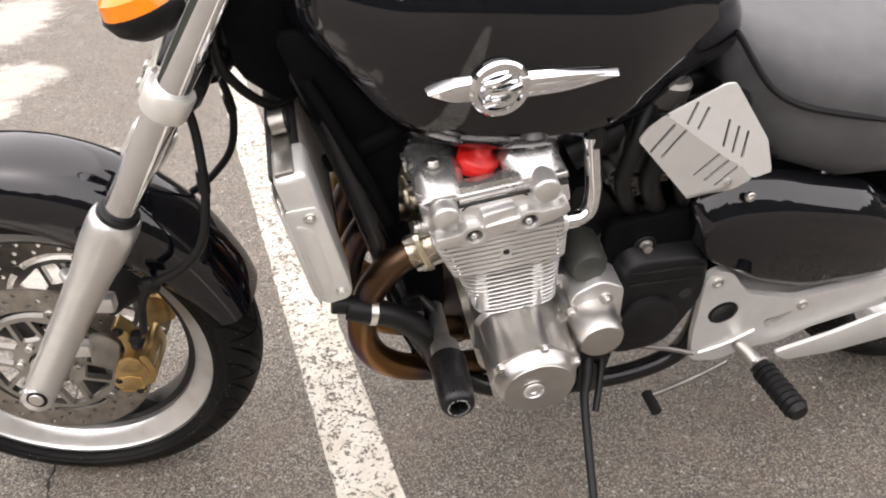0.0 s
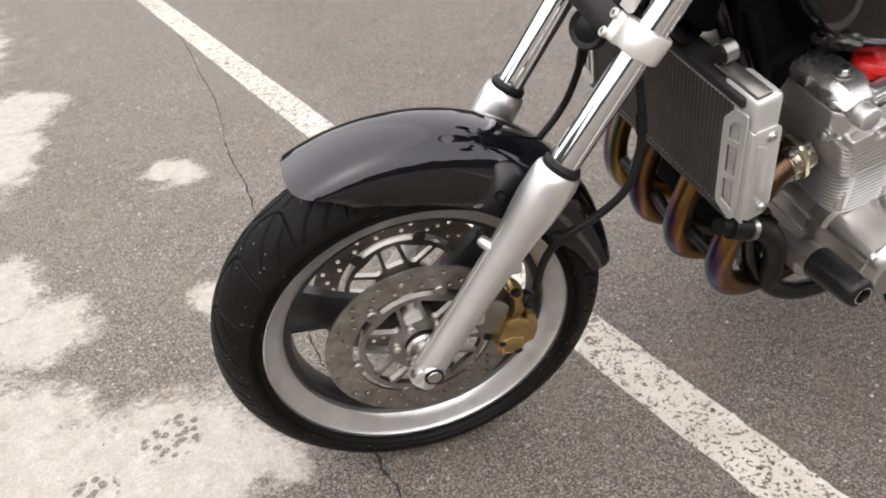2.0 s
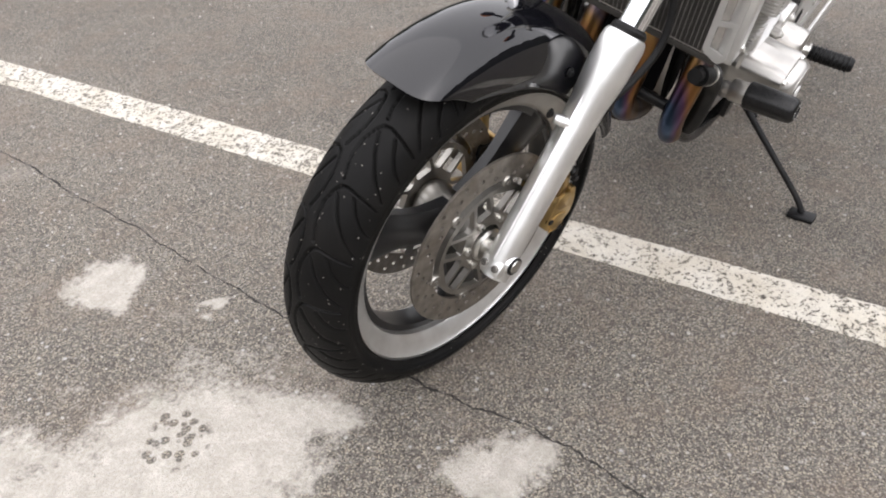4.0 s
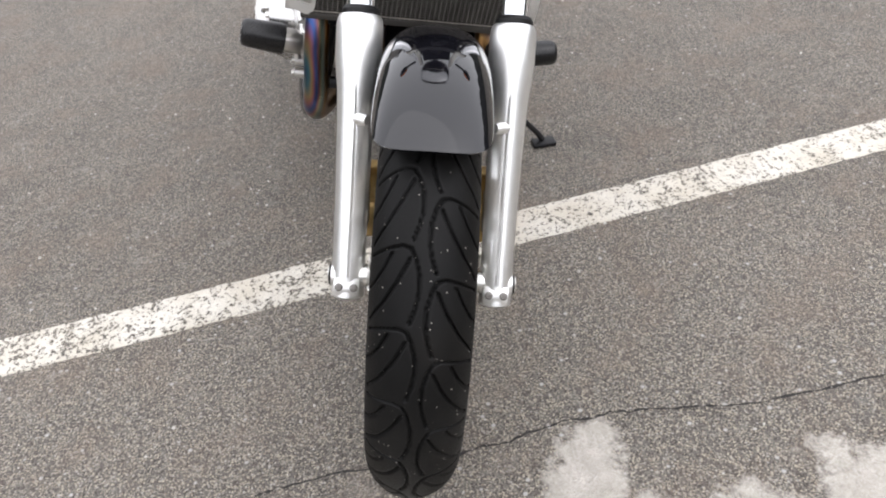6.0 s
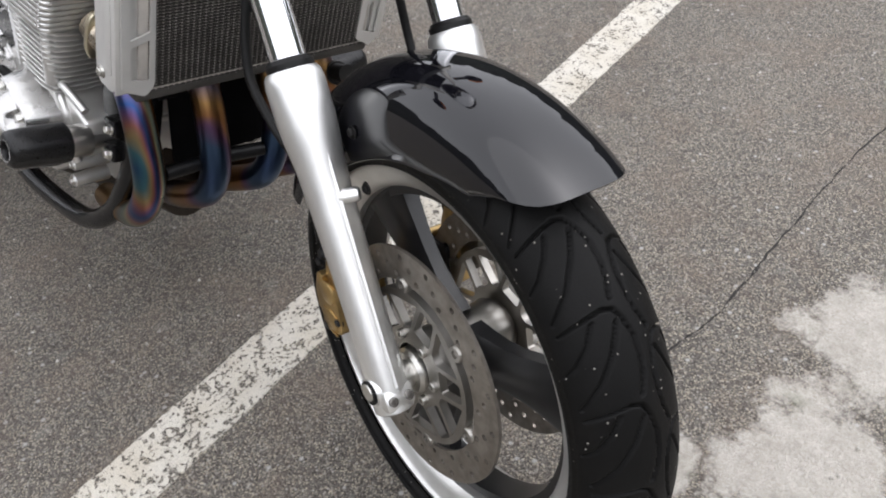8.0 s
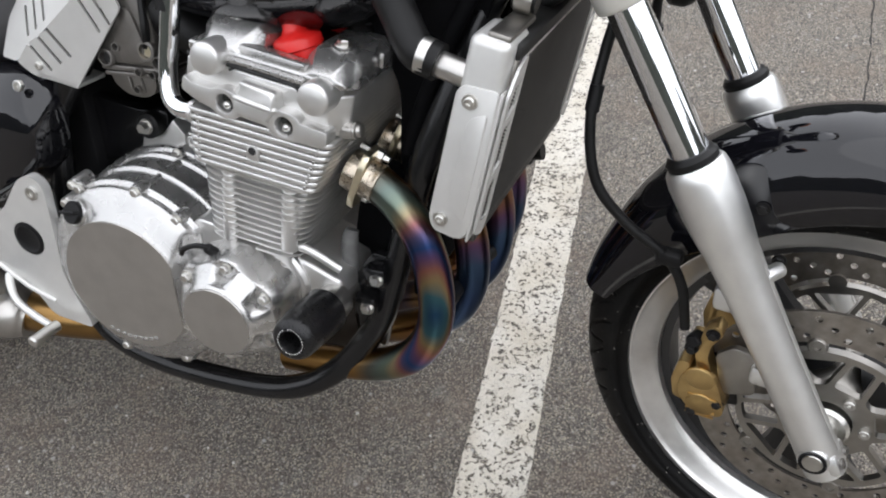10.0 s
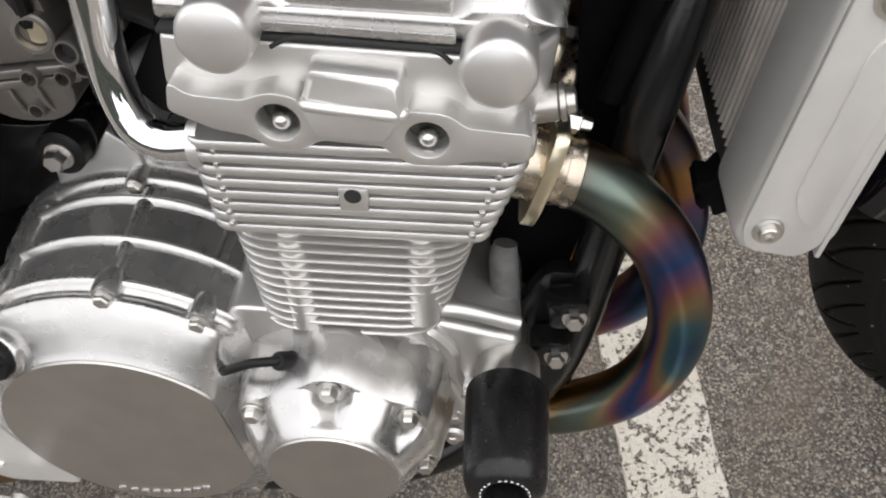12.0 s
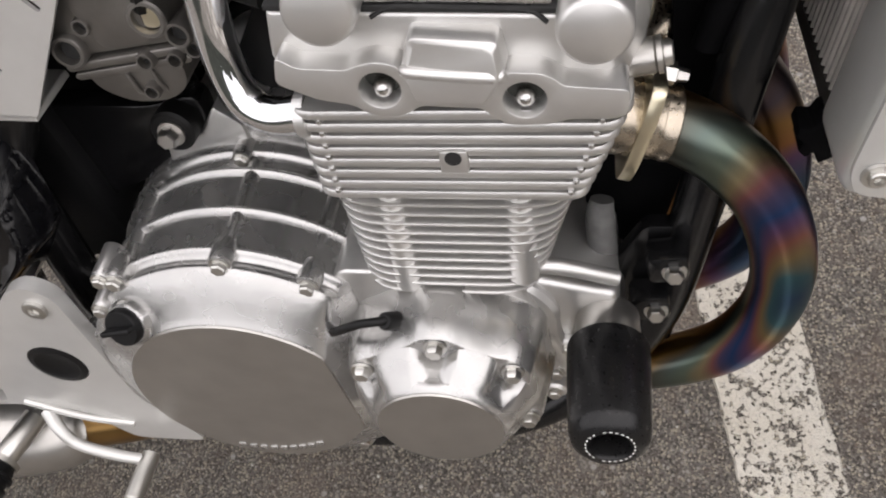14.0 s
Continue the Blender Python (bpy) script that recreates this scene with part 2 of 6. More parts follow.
M_DISC = mat("worn_brake_disc_steel", (0.29, 0.265, 0.235), 0.42, 0.9, var=0.25, scale=60, dirt=(0.19, 0.155, 0.125))
M_CARRIER = mat("grey_disc_carrier", (0.32, 0.305, 0.28), 0.33, 0.95, var=0.15)
M_WHEEL = mat("dark_wheel_paint", (0.01, 0.01, 0.011), 0.3, var=0.3)
M_RIM = mat("machined_rim_lip", (0.66, 0.65, 0.63), 0.3, 0.82, var=0.07, dirt=(0.35, 0.32, 0.29), dirt_amount=0.35)
M_GOLD = mat("gold_caliper", (0.5, 0.35, 0.15), 0.34, 0.95, var=0.18, bump=0.00008, dirt=(0.16, 0.10, 0.05))
M_BRASS = mat("brass_flange", (0.74, 0.67, 0.5), 0.3, 1.0, var=0.12)
M_RED = mat("red_plastic_cap", (0.62, 0.015, 0.012), 0.35, var=0.1)
M_COVER = mat("pale_silver_cover_paint", (0.62, 0.615, 0.595), 0.34, 0.5, var=0.04)
M_CORE = mat("radiator_core", (0.016, 0.0155, 0.015), 0.55, 0.2, var=0.2)
M_FINS = mat("radiator_fins", (0.05, 0.047, 0.043), 0.5, 0.4, var=0.2)
# paled to carry the sky light on the radiator's rear face
M_GRILLE = mat("sky_lit_radiator_core", (0.48, 0.455, 0.42), 0.5, 0.3, var=0.25, bump=0.0006, bscale=700)
M_SEAT = mat("black_seat_vinyl", (0.06, 0.06, 0.063), 0.42, var=0.15, bump=0.0005, bscale=900)
M_CARB = mat("dull_carburettor_casting", (0.2, 0.19, 0.177), 0.4, 0.8, var=0.15, dirt=(0.08, 0.07, 0.055), bump=0.0001)
M_AMBER = mat("amber_lens", (0.9, 0.22, 0.01), 0.15, var=0.1)
M_STARTER_SHADE = mat("grey_olive_case_and_socket_shade", (0.05, 0.052, 0.046), 0.45, 0.4, var=0.15)
M_WHITE = mat("white_print", (0.7, 0.7, 0.68), 0.5, var=0.05)
M_HOLE = mat("gasket_and_hole_shade", (0.012, 0.012, 0.012), 0.7, var=0.2)


def titanium(name, stops, centre, reach, side_reach, rough):
    """Heat-tinted pipe: rings of colour nested round a place on its outer side. centre, reach: metres along the pipe; side_reach: how fast the colours change round it."""
    m = bpy.data.materials.new(name)
    m.use_nodes = True
    n, l = m.node_tree.nodes, m.node_tree.links
    b = n["Principled BSDF"]
    uv, part_xyz = n.new("ShaderNodeUVMap"), n.new("ShaderNodeSeparateXYZ")
    uv.uv_map = "pipe"
    l.new(uv.outputs[0], part_xyz.inputs[0])
    where, wave = n.new("ShaderNodeTexCoord"), n.new("ShaderNodeTexNoise")
    wave.inputs["Scale"].default_value, wave.inputs["Detail"].default_value = 9.0, 2
    l.new(where.outputs["Object"], wave.inputs["Vector"])

    def math_node(op, a, c=0.0):
        k = n.new("ShaderNodeMath")
        k.operation = op
        for i, v in enumerate((a, c)):
            if isinstance(v, (int, float)):
                k.inputs[i].default_value = v
            else:
                l.new(v, k.inputs[i])
        return k.outputs[0]

    turn = math_node("ADD", math_node("MULTIPLY", part_xyz.outputs[0], 2 * math.pi), 0.35)
    around = math_node("MULTIPLY", math_node("SUBTRACT", 1.0, math_node("COSINE", turn)), side_reach)
    along = math_node("DIVIDE", math_node("SUBTRACT", part_xyz.outputs[1], centre), reach)
    far = math_node("SQRT", math_node("ADD", math_node("MULTIPLY", around, around), math_node("MULTIPLY", along, along)))
    far = math_node("ADD", far, math_node("MULTIPLY", math_node("SUBTRACT", wave.outputs["Fac"], 0.5), 0.3))
    ramp = n.new("ShaderNodeValToRGB")
    while len(ramp.color_ramp.elements) < len(stops):
        ramp.color_ramp.elements.new(0.5)
    for e, (at, col) in zip(ramp.color_ramp.elements, stops):
        e.position, e.color = at, (*col, 1)
    l.new(far, ramp.inputs["Fac"])
    l.new(ramp.outputs[0], b.inputs["Base Color"])
    b.inputs["Metallic"].default_value = 1.0
    fine, gloss = n.new("ShaderNodeTexNoise"), n.new("ShaderNodeMapRange")
    fine.inputs["Scale"].default_value = 60
    l.new(where.outputs["Object"], fine.inputs["Vector"])
    gloss.inputs[3].default_value, gloss.inputs[4].default_value = rough * 0.85, rough * 1.3
    l.new(fine.outputs["Fac"], gloss.inputs[0])
    l.new(gloss.outputs[0], b.inputs["Roughness"])
    return m


M_TITAN = titanium("heat_tinted_titanium", [(0.0, (0.025, 0.066, 0.139)), (0.14, (0.057, 0.139, 0.172)), (0.23, (0.271, 0.205, 0.107)), (0.3, (0.287, 0.123, 0.098)), (0.36, (0.131, 0.074, 0.164)), (0.43, (0.029, 0.07, 0.197)), (0.51, (0.098, 0.082, 0.164)), (0.57, (0.279, 0.123, 0.123)),
                                            (0.64, (0.328, 0.271, 0.164)), (0.71, (0.164, 0.205, 0.164)), (0.79, (0.123, 0.156, 0.139)), (0.86, (0.107, 0.107, 0.09)), (1.0, (0.279, 0.156, 0.049))], 0.2, 0.2, 0.62, 0.29)
M_TITAN_DARK = titanium("blue_and_brown_titanium", [(0.0, (0.035, 0.058, 0.13)), (0.17, (0.05, 0.085, 0.15)), (0.26, (0.12, 0.065, 0.13)), (0.33, (0.25, 0.12, 0.05)), (0.43, (0.22, 0.125, 0.045)), (0.52, (0.08, 0.065, 0.08)), (0.64, (0.1, 0.06, 0.036)), (0.82, (0.095, 0.058, 0.036)), (1.0, (0.2, 0.12, 0.042))], 0.26, 0.3, 0.19, 0.3)
M_BURNT = mat("burnt_weld_ring", (0.44, 0.385, 0.31), 0.28, 1.0, var=0.3, scale=45, dirt=(0.36, 0.2, 0.08), dirt_amount=0.45)
M_DARK_STEEL = mat("dark_steel", (0.05, 0.042, 0.035), 0.5, 0.8, var=0.3, scale=20, dirt=(0.025, 0.02, 0.018))
M_STRAW = mat("straw_tinted_titanium", (0.3, 0.18, 0.065), 0.3, 1.0, var=0.25, scale=12, dirt=(0.2, 0.12, 0.06))


DULL = 0.8  # old, dirty ground


def asphalt(name, patches, prints, paint):
    """Old asphalt with pale stones in dark binder. patches: dusty pale stains (x, y, half length, half width). paint: a worn coat of white lies on it."""
    m = bpy.data.materials.new(name)
    m.use_nodes = True
    n, l = m.node_tree.nodes, m.node_tree.links
    b = n["Principled BSDF"]
    where = n.new("ShaderNodeTexCoord").outputs["Object"]

    def noise_node(scale, detail=4, rough=0.55):
        t = n.new("ShaderNodeTexNoise")
        t.inputs["Scale"].default_value, t.inputs["Detail"].default_value, t.inputs["Roughness"].default_value = scale, detail, rough
        l.new(where, t.inputs["Vector"])
        return t.outputs["Fac"]

    def rng(v, a, c, lo=0.0, hi=1.0):
        k = n.new("ShaderNodeMapRange")
        for i, x in enumerate((a, c, lo, hi)):
            k.inputs[i + 1].default_value = x
        l.new(v, k.inputs[0])
        return k.outputs[0]

    def mth(op, a, c=0.0):
        k = n.new("ShaderNodeMath")
        k.operation = op
        for i, v in enumerate((a, c)):
            if isinstance(v, (int, float)):
                k.inputs[i].default_value = v
            else:
                l.new(v, k.inputs[i])
        return k.outputs[0]

    def mix(f, a, c):
        k = n.new("ShaderNodeMix")
        k.data_type = "RGBA"
        for key, v in (("Factor", f), ("A", a), ("B", c)):
            if isinstance(v, tuple):
                k.inputs[key].default_value = (*(DULL * x for x in v), 1)
            elif isinstance(v, (int, float)):
                k.inputs[key].default_value = v
            else:
                l.new(v, k.inputs[key])
        return k.outputs["Result"]

    def cells(scale, jitter=1.0):
        t = n.new("ShaderNodeTexVoronoi")
        t.inputs["Scale"].default_value, t.inputs["Randomness"].default_value = scale, jitter
        l.new(where, t.inputs["Vector"])
        return t

    stones, grit = cells(180), cells(400)
    shade = n.new("ShaderNodeSeparateColor")
    l.new(stones.outputs["Color"], shade.inputs[0])
    shade_two = n.new("ShaderNodeSeparateColor")
    l.new(grit.outputs["Color"], shade_two.inputs[0])
    base = mix(rng(noise_node(3.0, 6), 0.3, 0.7), (0.118, 0.105, 0.09), (0.172, 0.153, 0.131))
    base = mix(rng(shade_two.outputs[0], 0.5, 0.9, 0, 0.75), base, (0.38, 0.348, 0.298))
    base = mix(rng(shade_two.outputs[1], 0.45, 0.8, 0, 0.8), base, (0.03, 0.025, 0.02))
    base = mix(rng(shade_two.outputs[2], 0.85, 0.9, 0, 0.6), base, (0.62, 0.55, 0.42))
    stone_col = mix(shade.outputs[2], (0.48, 0.455, 0.415), (0.215, 0.165, 0.125))
    body = mth("MULTIPLY", rng(stones.outputs["Distance"], 0.3, 0.44, 1, 0), rng(shade.outputs[0], 0.62, 0.7, 0, 0.75))
    base = mix(body, base, stone_col)
    big = cells(42)
    shade_big = n.new("ShaderNodeSeparateColor")
    l.new(big.outputs["Color"], shade_big.inputs[0])
    pebble = mth("MULTIPLY", rng(big.outputs["Distance"], 0.12, 0.2, 1, 0), rng(shade_big.outputs[0], 0.74, 0.78))
    base = mix(pebble, base, (0.48, 0.465, 0.44))
    height = mth("ADD", mth("MULTIPLY", body, 0.5), mth("ADD", rng(grit.outputs["Distance"], 0.0, 0.6, 0.5, 0), mth("MULTIPLY", noise_node(900, 2), 0.4)))
    if patches:
        # shade by the motorcycle painted darker behind the line, dusty lane before it, both blotched with brown
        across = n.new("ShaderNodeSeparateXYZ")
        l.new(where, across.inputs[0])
        bay_shade = rng(mth("ADD", across.outputs[0], mth("MULTIPLY", noise_node(2.5, 5), 0.5)), 0.5, 0.8)
        base = mix(mth("MULTIPLY", bay_shade, rng(noise_node(7, 5), 0.3, 0.7, 0.1, 0.28)), base, (0.04, 0.034, 0.028))
        base = mix(rng(noise_node(5, 7, 0.7), 0.48, 0.66, 0, 0.4), base, (0.2, 0.148, 0.11))
        base = mix(rng(noise_node(19, 6, 0.7), 0.56, 0.7, 0, 0.4), base, (0.3, 0.285, 0.26))
        near = None
        bend, scaled, moved = n.new("ShaderNodeTexNoise"), n.new("ShaderNodeVectorMath"), n.new("ShaderNodeVectorMath")
        bend.inputs["Scale"].default_value, bend.inputs["Detail"].default_value = 6.5, 5
        l.new(where, bend.inputs["Vector"])
        scaled.operation, moved.operation = "MULTIPLY_ADD", "ADD"
        l.new(bend.outputs["Color"], scaled.inputs[0])
        scaled.inputs[1].default_value, scaled.inputs[2].default_value = (0.3, 0.3, 0), (-0.15, -0.15, 0)
        l.new(where, moved.inputs[0])
        l.new(scaled.outputs[0], moved.inputs[1])
        for x, y, a, c in patches:
            sub, mul, ln = n.new("ShaderNodeVectorMath"), n.new("ShaderNodeVectorMath"), n.new("ShaderNodeVectorMath")
            sub.operation, mul.operation, ln.operation = "SUBTRACT", "MULTIPLY", "LENGTH"
            l.new(moved.outputs[0], sub.inputs[0])
            sub.inputs[1].default_value, mul.inputs[1].default_value = (x, y, 0), (1 / a, 1 / c, 0)
            l.new(sub.outputs[0], mul.inputs[0])
            l.new(mul.outputs[0], ln.inputs[0])
            near = ln.outputs["Value"] if near is None else mth("MINIMUM", near, ln.outputs["Value"])
        edge = mth("ADD", mth("MULTIPLY", mth("SUBTRACT", noise_node(16, 7, 0.7), 0.5), 1.1), mth("MULTIPLY", mth("SUBTRACT", noise_node(90, 4), 0.5), 0.8))
        mask = rng(mth("ADD", near, edge), 1.14, 0.78)
        dust = mix(rng(noise_node(25, 5), 0.3, 0.7), (0.52, 0.485, 0.425), (0.68, 0.64, 0.575))
        dust = mix(rng(shade_two.outputs[2], 0.5, 1.0, 0, 0.4), dust, (0.33, 0.3, 0.26))
        faint = mth("MULTIPLY", rng(noise_node(5.5, 7, 0.65), 0.56, 0.72), rng(near, 3.2, 1.4))
        cover = mth("MULTIPLY", mth("MAXIMUM", mask, mth("MULTIPLY", faint, 0.4)), rng(shade.outputs[1], 0.0, 1.0, 0.7, 0.95))
        if prints:
            dots = cells(52)
            close = None
            for x, y, a, c in prints:
                sub, mul, ln = n.new("ShaderNodeVectorMath"), n.new("ShaderNodeVectorMath"), n.new("ShaderNodeVectorMath")
                sub.operation, mul.operation, ln.operation = "SUBTRACT", "MULTIPLY", "LENGTH"
                l.new(where, sub.inputs[0])
                sub.inputs[1].default_value, mul.inputs[1].default_value = (x, y, 0), (1 / a, 1 / c, 0)
                l.new(sub.outputs[0], mul.inputs[0])
                l.new(mul.outputs[0], ln.inputs[0])
                close = ln.outputs["Value"] if close is None else mth("MINIMUM", close, ln.outputs["Value"])
            spot = mth("MULTIPLY", rng(dots.outputs["Distance"], 0.5, 0.4), rng(close, 1.1, 0.9))
            cover = mth("MULTIPLY", cover, mth("SUBTRACT", 1.0, mth("MULTIPLY", spot, 0.95)))
        base = mix(cover, base, dust)
        moss = mth("MULTIPLY", rng(noise_node(11, 5), 0.62, 0.72), rng(near, 1.6, 0.9))
        base = mix(mth("MULTIPLY", moss, 0.35), base, (0.2, 0.22, 0.14))
    if paint:
        flake = n.new("ShaderNodeTexVoronoi")
        flake.inputs["Scale"].default_value = 85
        stretch, warp = n.new("ShaderNodeMapping"), n.new("ShaderNodeTexNoise")
        stretch.inputs["Scale"].default_value = (0.55, 1.0, 1.0)
        stretch.inputs["Rotation"].default_value = (0, 0, 0.6)
        l.new(where, stretch.inputs[0])
        l.new(stretch.outputs[0], flake.inputs["Vector"])
        chip = n.new("ShaderNodeSeparateColor")
        l.new(flake.outputs["Color"], chip.inputs[0])
        worn = mth("ADD", mth("MULTIPLY", noise_node(36, 4, 0.65), 0.55), mth("MULTIPLY", noise_node(125, 5, 0.65), 1.05))
        worn = mth("ADD", worn, mth("MULTIPLY", noise_node(2.2, 3), 0.25))
        keep = rng(worn, 0.835, 0.885)
        white = mix(rng(noise_node(9, 5), 0.35, 0.7), (0.66, 0.605, 0.5), (0.8, 0.765, 0.685))
        white = mix(rng(shade_two.outputs[0], 0.7, 1.0, 0, 0.35), white, (0.42, 0.4, 0.37))
        base = mix(keep, base, white)
        height = mth("ADD", mth("MULTIPLY", height, 0.6), mth("MULTIPLY", keep, 0.5))
    l.new(base, b.inputs["Base Color"])
    b.inputs["Roughness"].default_value = 0.7
    b.inputs["Specular IOR Level"].default_value = 0.42
    relief = n.new("ShaderNodeBump")
    relief.inputs["Strength"].default_value, relief.inputs["Distance"].default_value = 0.9, 0.0028
    l.new(height, relief.inputs["Height"])
    l.new(relief.outputs[0], b.inputs["Normal"])
    return m


PATCHES = [(-0.253, 0.673, 0.07, 0.1), (-0.139, 0.43, 0.02, 0.022), (-0.244, 1.446, 0.1, 0.13), (-0.479, 0.178, 0.22, 0.2), (-0.306, 0.066, 0.1, 0.11), (-0.188, -0.291, 0.07, 0.1), (-0.327, -0.738, 0.1, 0.16), (-0.36, -0.427, 0.1, 0.14), (-0.68, 0.746, 0.14, 0.12), (-0.805, 0.979, 0.16, 0.16), (-0.764, 0.316, 0.2, 0.3), (-0.799, 1.951, 0.16, 0.3), (-0.746, 2.419, 0.17, 0.3), (-1.016, 3.506, 0.22, 0.6), (-0.5, -0.2, 0.12, 0.15), (-0.95, -0.3, 0.25, 0.3), (-1.1, 1.4, 0.25, 0.4)]
PRINTS = [(-0.441, 0.19, 0.06, 0.055), (-0.415, 0.225, 0.035, 0.04), (-0.592, 0.118, 0.05, 0.05), (-0.668, 0.043, 0.05, 0.04)]
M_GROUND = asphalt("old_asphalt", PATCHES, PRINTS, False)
M_PAINT = asphalt("worn_white_road_paint", [], [], True)
M_CRACK = mat("crack_dirt", (0.022, 0.02, 0.018), 0.95, var=0.4, scale=60)

# ---- the ground ----
def ground_sheet():
    bm = bmesh.new()
    bmesh.ops.create_grid(bm, x_segments=8, y_segments=8, size=400)
    return bm


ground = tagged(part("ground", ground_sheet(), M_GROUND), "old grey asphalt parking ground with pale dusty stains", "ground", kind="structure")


def strip(x0, x1, slope, y0, y1, z, step=0.012, rag=0.0035):
    """A painted band across the ground with ragged edges: x = x0 + slope * y to x1 + slope * y."""
    bm = bmesh.new()
    rows = []
    for y in np.arange(y0, y1, step):
        a = x0 + slope * y + rag * (noise.noise((y * 25, 1.3, 0)) + 0.8 * noise.noise((y * 90, 4.1, 0)))
        c = x1 + slope * y + rag * (noise.noise((y * 25, 7.7, 0)) + 0.8 * noise.noise((y * 90, 9.2, 0)))
        rows.append([bm.verts.new(p) for p in ((a, y, 0.0), (a + 0.002, y, z), (c - 0.002, y, z), (c, y, 0.0))])
    for a, c in zip(rows, rows[1:]):
        for i in range(3):
            bm.faces.new((a[i], a[i + 1], c[i + 1], c[i]))
    return bm


parking_line = tagged(part("parking_line", strip(0.3885, 0.506, -0.12, -5, 7, 0.0025), M_PAINT), "worn white painted parking line flaking off the asphalt", "road marking", kind="structure")


def crack_strip(pts, width, seed):
    """A narrow jagged crack that follows the points (x, y)."""
    line = curve([(x, y, 0) for x, y in pts], 40)
    bm = bmesh.new()
    rows = []
    for i, p in enumerate(line):
        s = i * 0.37 + seed
        off = 0.010 * noise.noise((s * 0.22, 0.2, seed)) + 0.004 * noise.noise((s * 0.9, 3.3, seed))
        w = width * max(0.15, 0.7 + 1.1 * noise.noise((s * 0.9, 8.8, seed)))
        rows.append([bm.verts.new((p.x + off - w, p.y, 0.0006)), bm.verts.new((p.x + off, p.y, 0.0012)), bm.verts.new((p.x + off + w, p.y, 0.0006))])
    for a, c in zip(rows, rows[1:]):
        for k in range(2):
            bm.faces.new((a[k], a[k + 1], c[k + 1], c[k]))
    return bm


crack = part("crack", crack_strip([(0.017, 3.306), (-0.008, 2.064), (-0.053, 1.571), (-0.076, 0.929), (-0.091, 0.569), (-0.107, 0.307), (-0.09, 0.174), (-0.092, -0.103), (-0.069, -0.279), (-0.078, -0.427), (-0.105, -0.643), (-0.091, -1.056), (-0.116, -1.644), (-0.1, -2.4)], 0.0026, 2.0), M_CRACK, ground, "dark jagged crack")


def loose_gravel(count, seed):
    """Small loose stones that lie on the ground round the motorcycle."""
    rnd = random.Random(seed)
    verts, faces = [], []
    for _ in range(count):
        x, y, r = rnd.uniform(-1.7, 1.9), rnd.uniform(-1.6, 2.6), 0.0012 + 0.0032 * rnd.random() ** 3
        turn, flat, first = rnd.uniform(0, 6.3), rnd.uniform(0.45, 0.8), len(verts)
        for h, k in ((0.0, 0.8), (0.5, 1.0), (1.0, 0.55)):
            for q in range(5):
                a = turn + 1.2566 * q
                w = r * k * rnd.uniform(0.75, 1.15)
                verts.append((x + w * math.cos(a), y + w * math.sin(a), r * flat * 2 * h - 0.0004))
        for ring in (0, 5):
            faces += [(first + ring + q, first + ring + (q + 1) % 5, first + ring + 5 + (q + 1) % 5, first + ring + 5 + q) for q in range(5)]
        faces.append(tuple(first + 10 + q for q in range(5)))
    me = bpy.data.meshes.new("gravel")
    me.from_pydata(verts, [], faces)
    me.materials.append(M_STONE)
    return me


gravel = tagged(new("gravel", loose_gravel(1500, 5)), "scattered small pale stones lying loose on the asphalt", "gravel", kind="stuff")


def distance_ring(radius, height):
    """A far, low dark ring with an uneven top, added out of view to darken reflections in paint and chrome."""
    bm = bmesh.new()
    rows = []
    for k in range(180):
        a = 2 * math.pi * k / 180
        h = height * (0.75 + 0.5 * noise.noise((3 * math.cos(a), 3 * math.sin(a), 0.4)) + 0.3 * noise.noise((14 * math.cos(a), 14 * math.sin(a), 2.0)))
        rows.append([bm.verts.new((r * math.cos(a), r * math.sin(a), z)) for r, z in ((radius, -0.2), (radius, h), (radius + 3, h))])
    for i in range(180):
        a, c = rows[i], rows[(i + 1) % 180]
        for j in range(2):
            bm.faces.new((a[j], a[j + 1], c[j + 1], c[j]))
    return bm


M_FAR = mat("far_dark_ring", (0.05, 0.055, 0.045), 0.9, var=0.5, scale=0.6)
backdrop = tagged(part("backdrop", distance_ring(38, 13.0), M_FAR), "unseen dark ring added to darken reflections near the horizon", "backdrop", kind="structure")
# ---- the motorcycle: front wheel, fork, fender ----
motorcycle = tagged(new("motorcycle"), "black naked motorcycle with silver engine, leaning on its side stand", "motorcycle")
motorcycle.matrix_world = Matrix.Rotation(LEAN, 4, "X") @ Matrix.Translation((-0.006, 0, 0.003))
AXLE = Vector((0, 0, 0.3115))


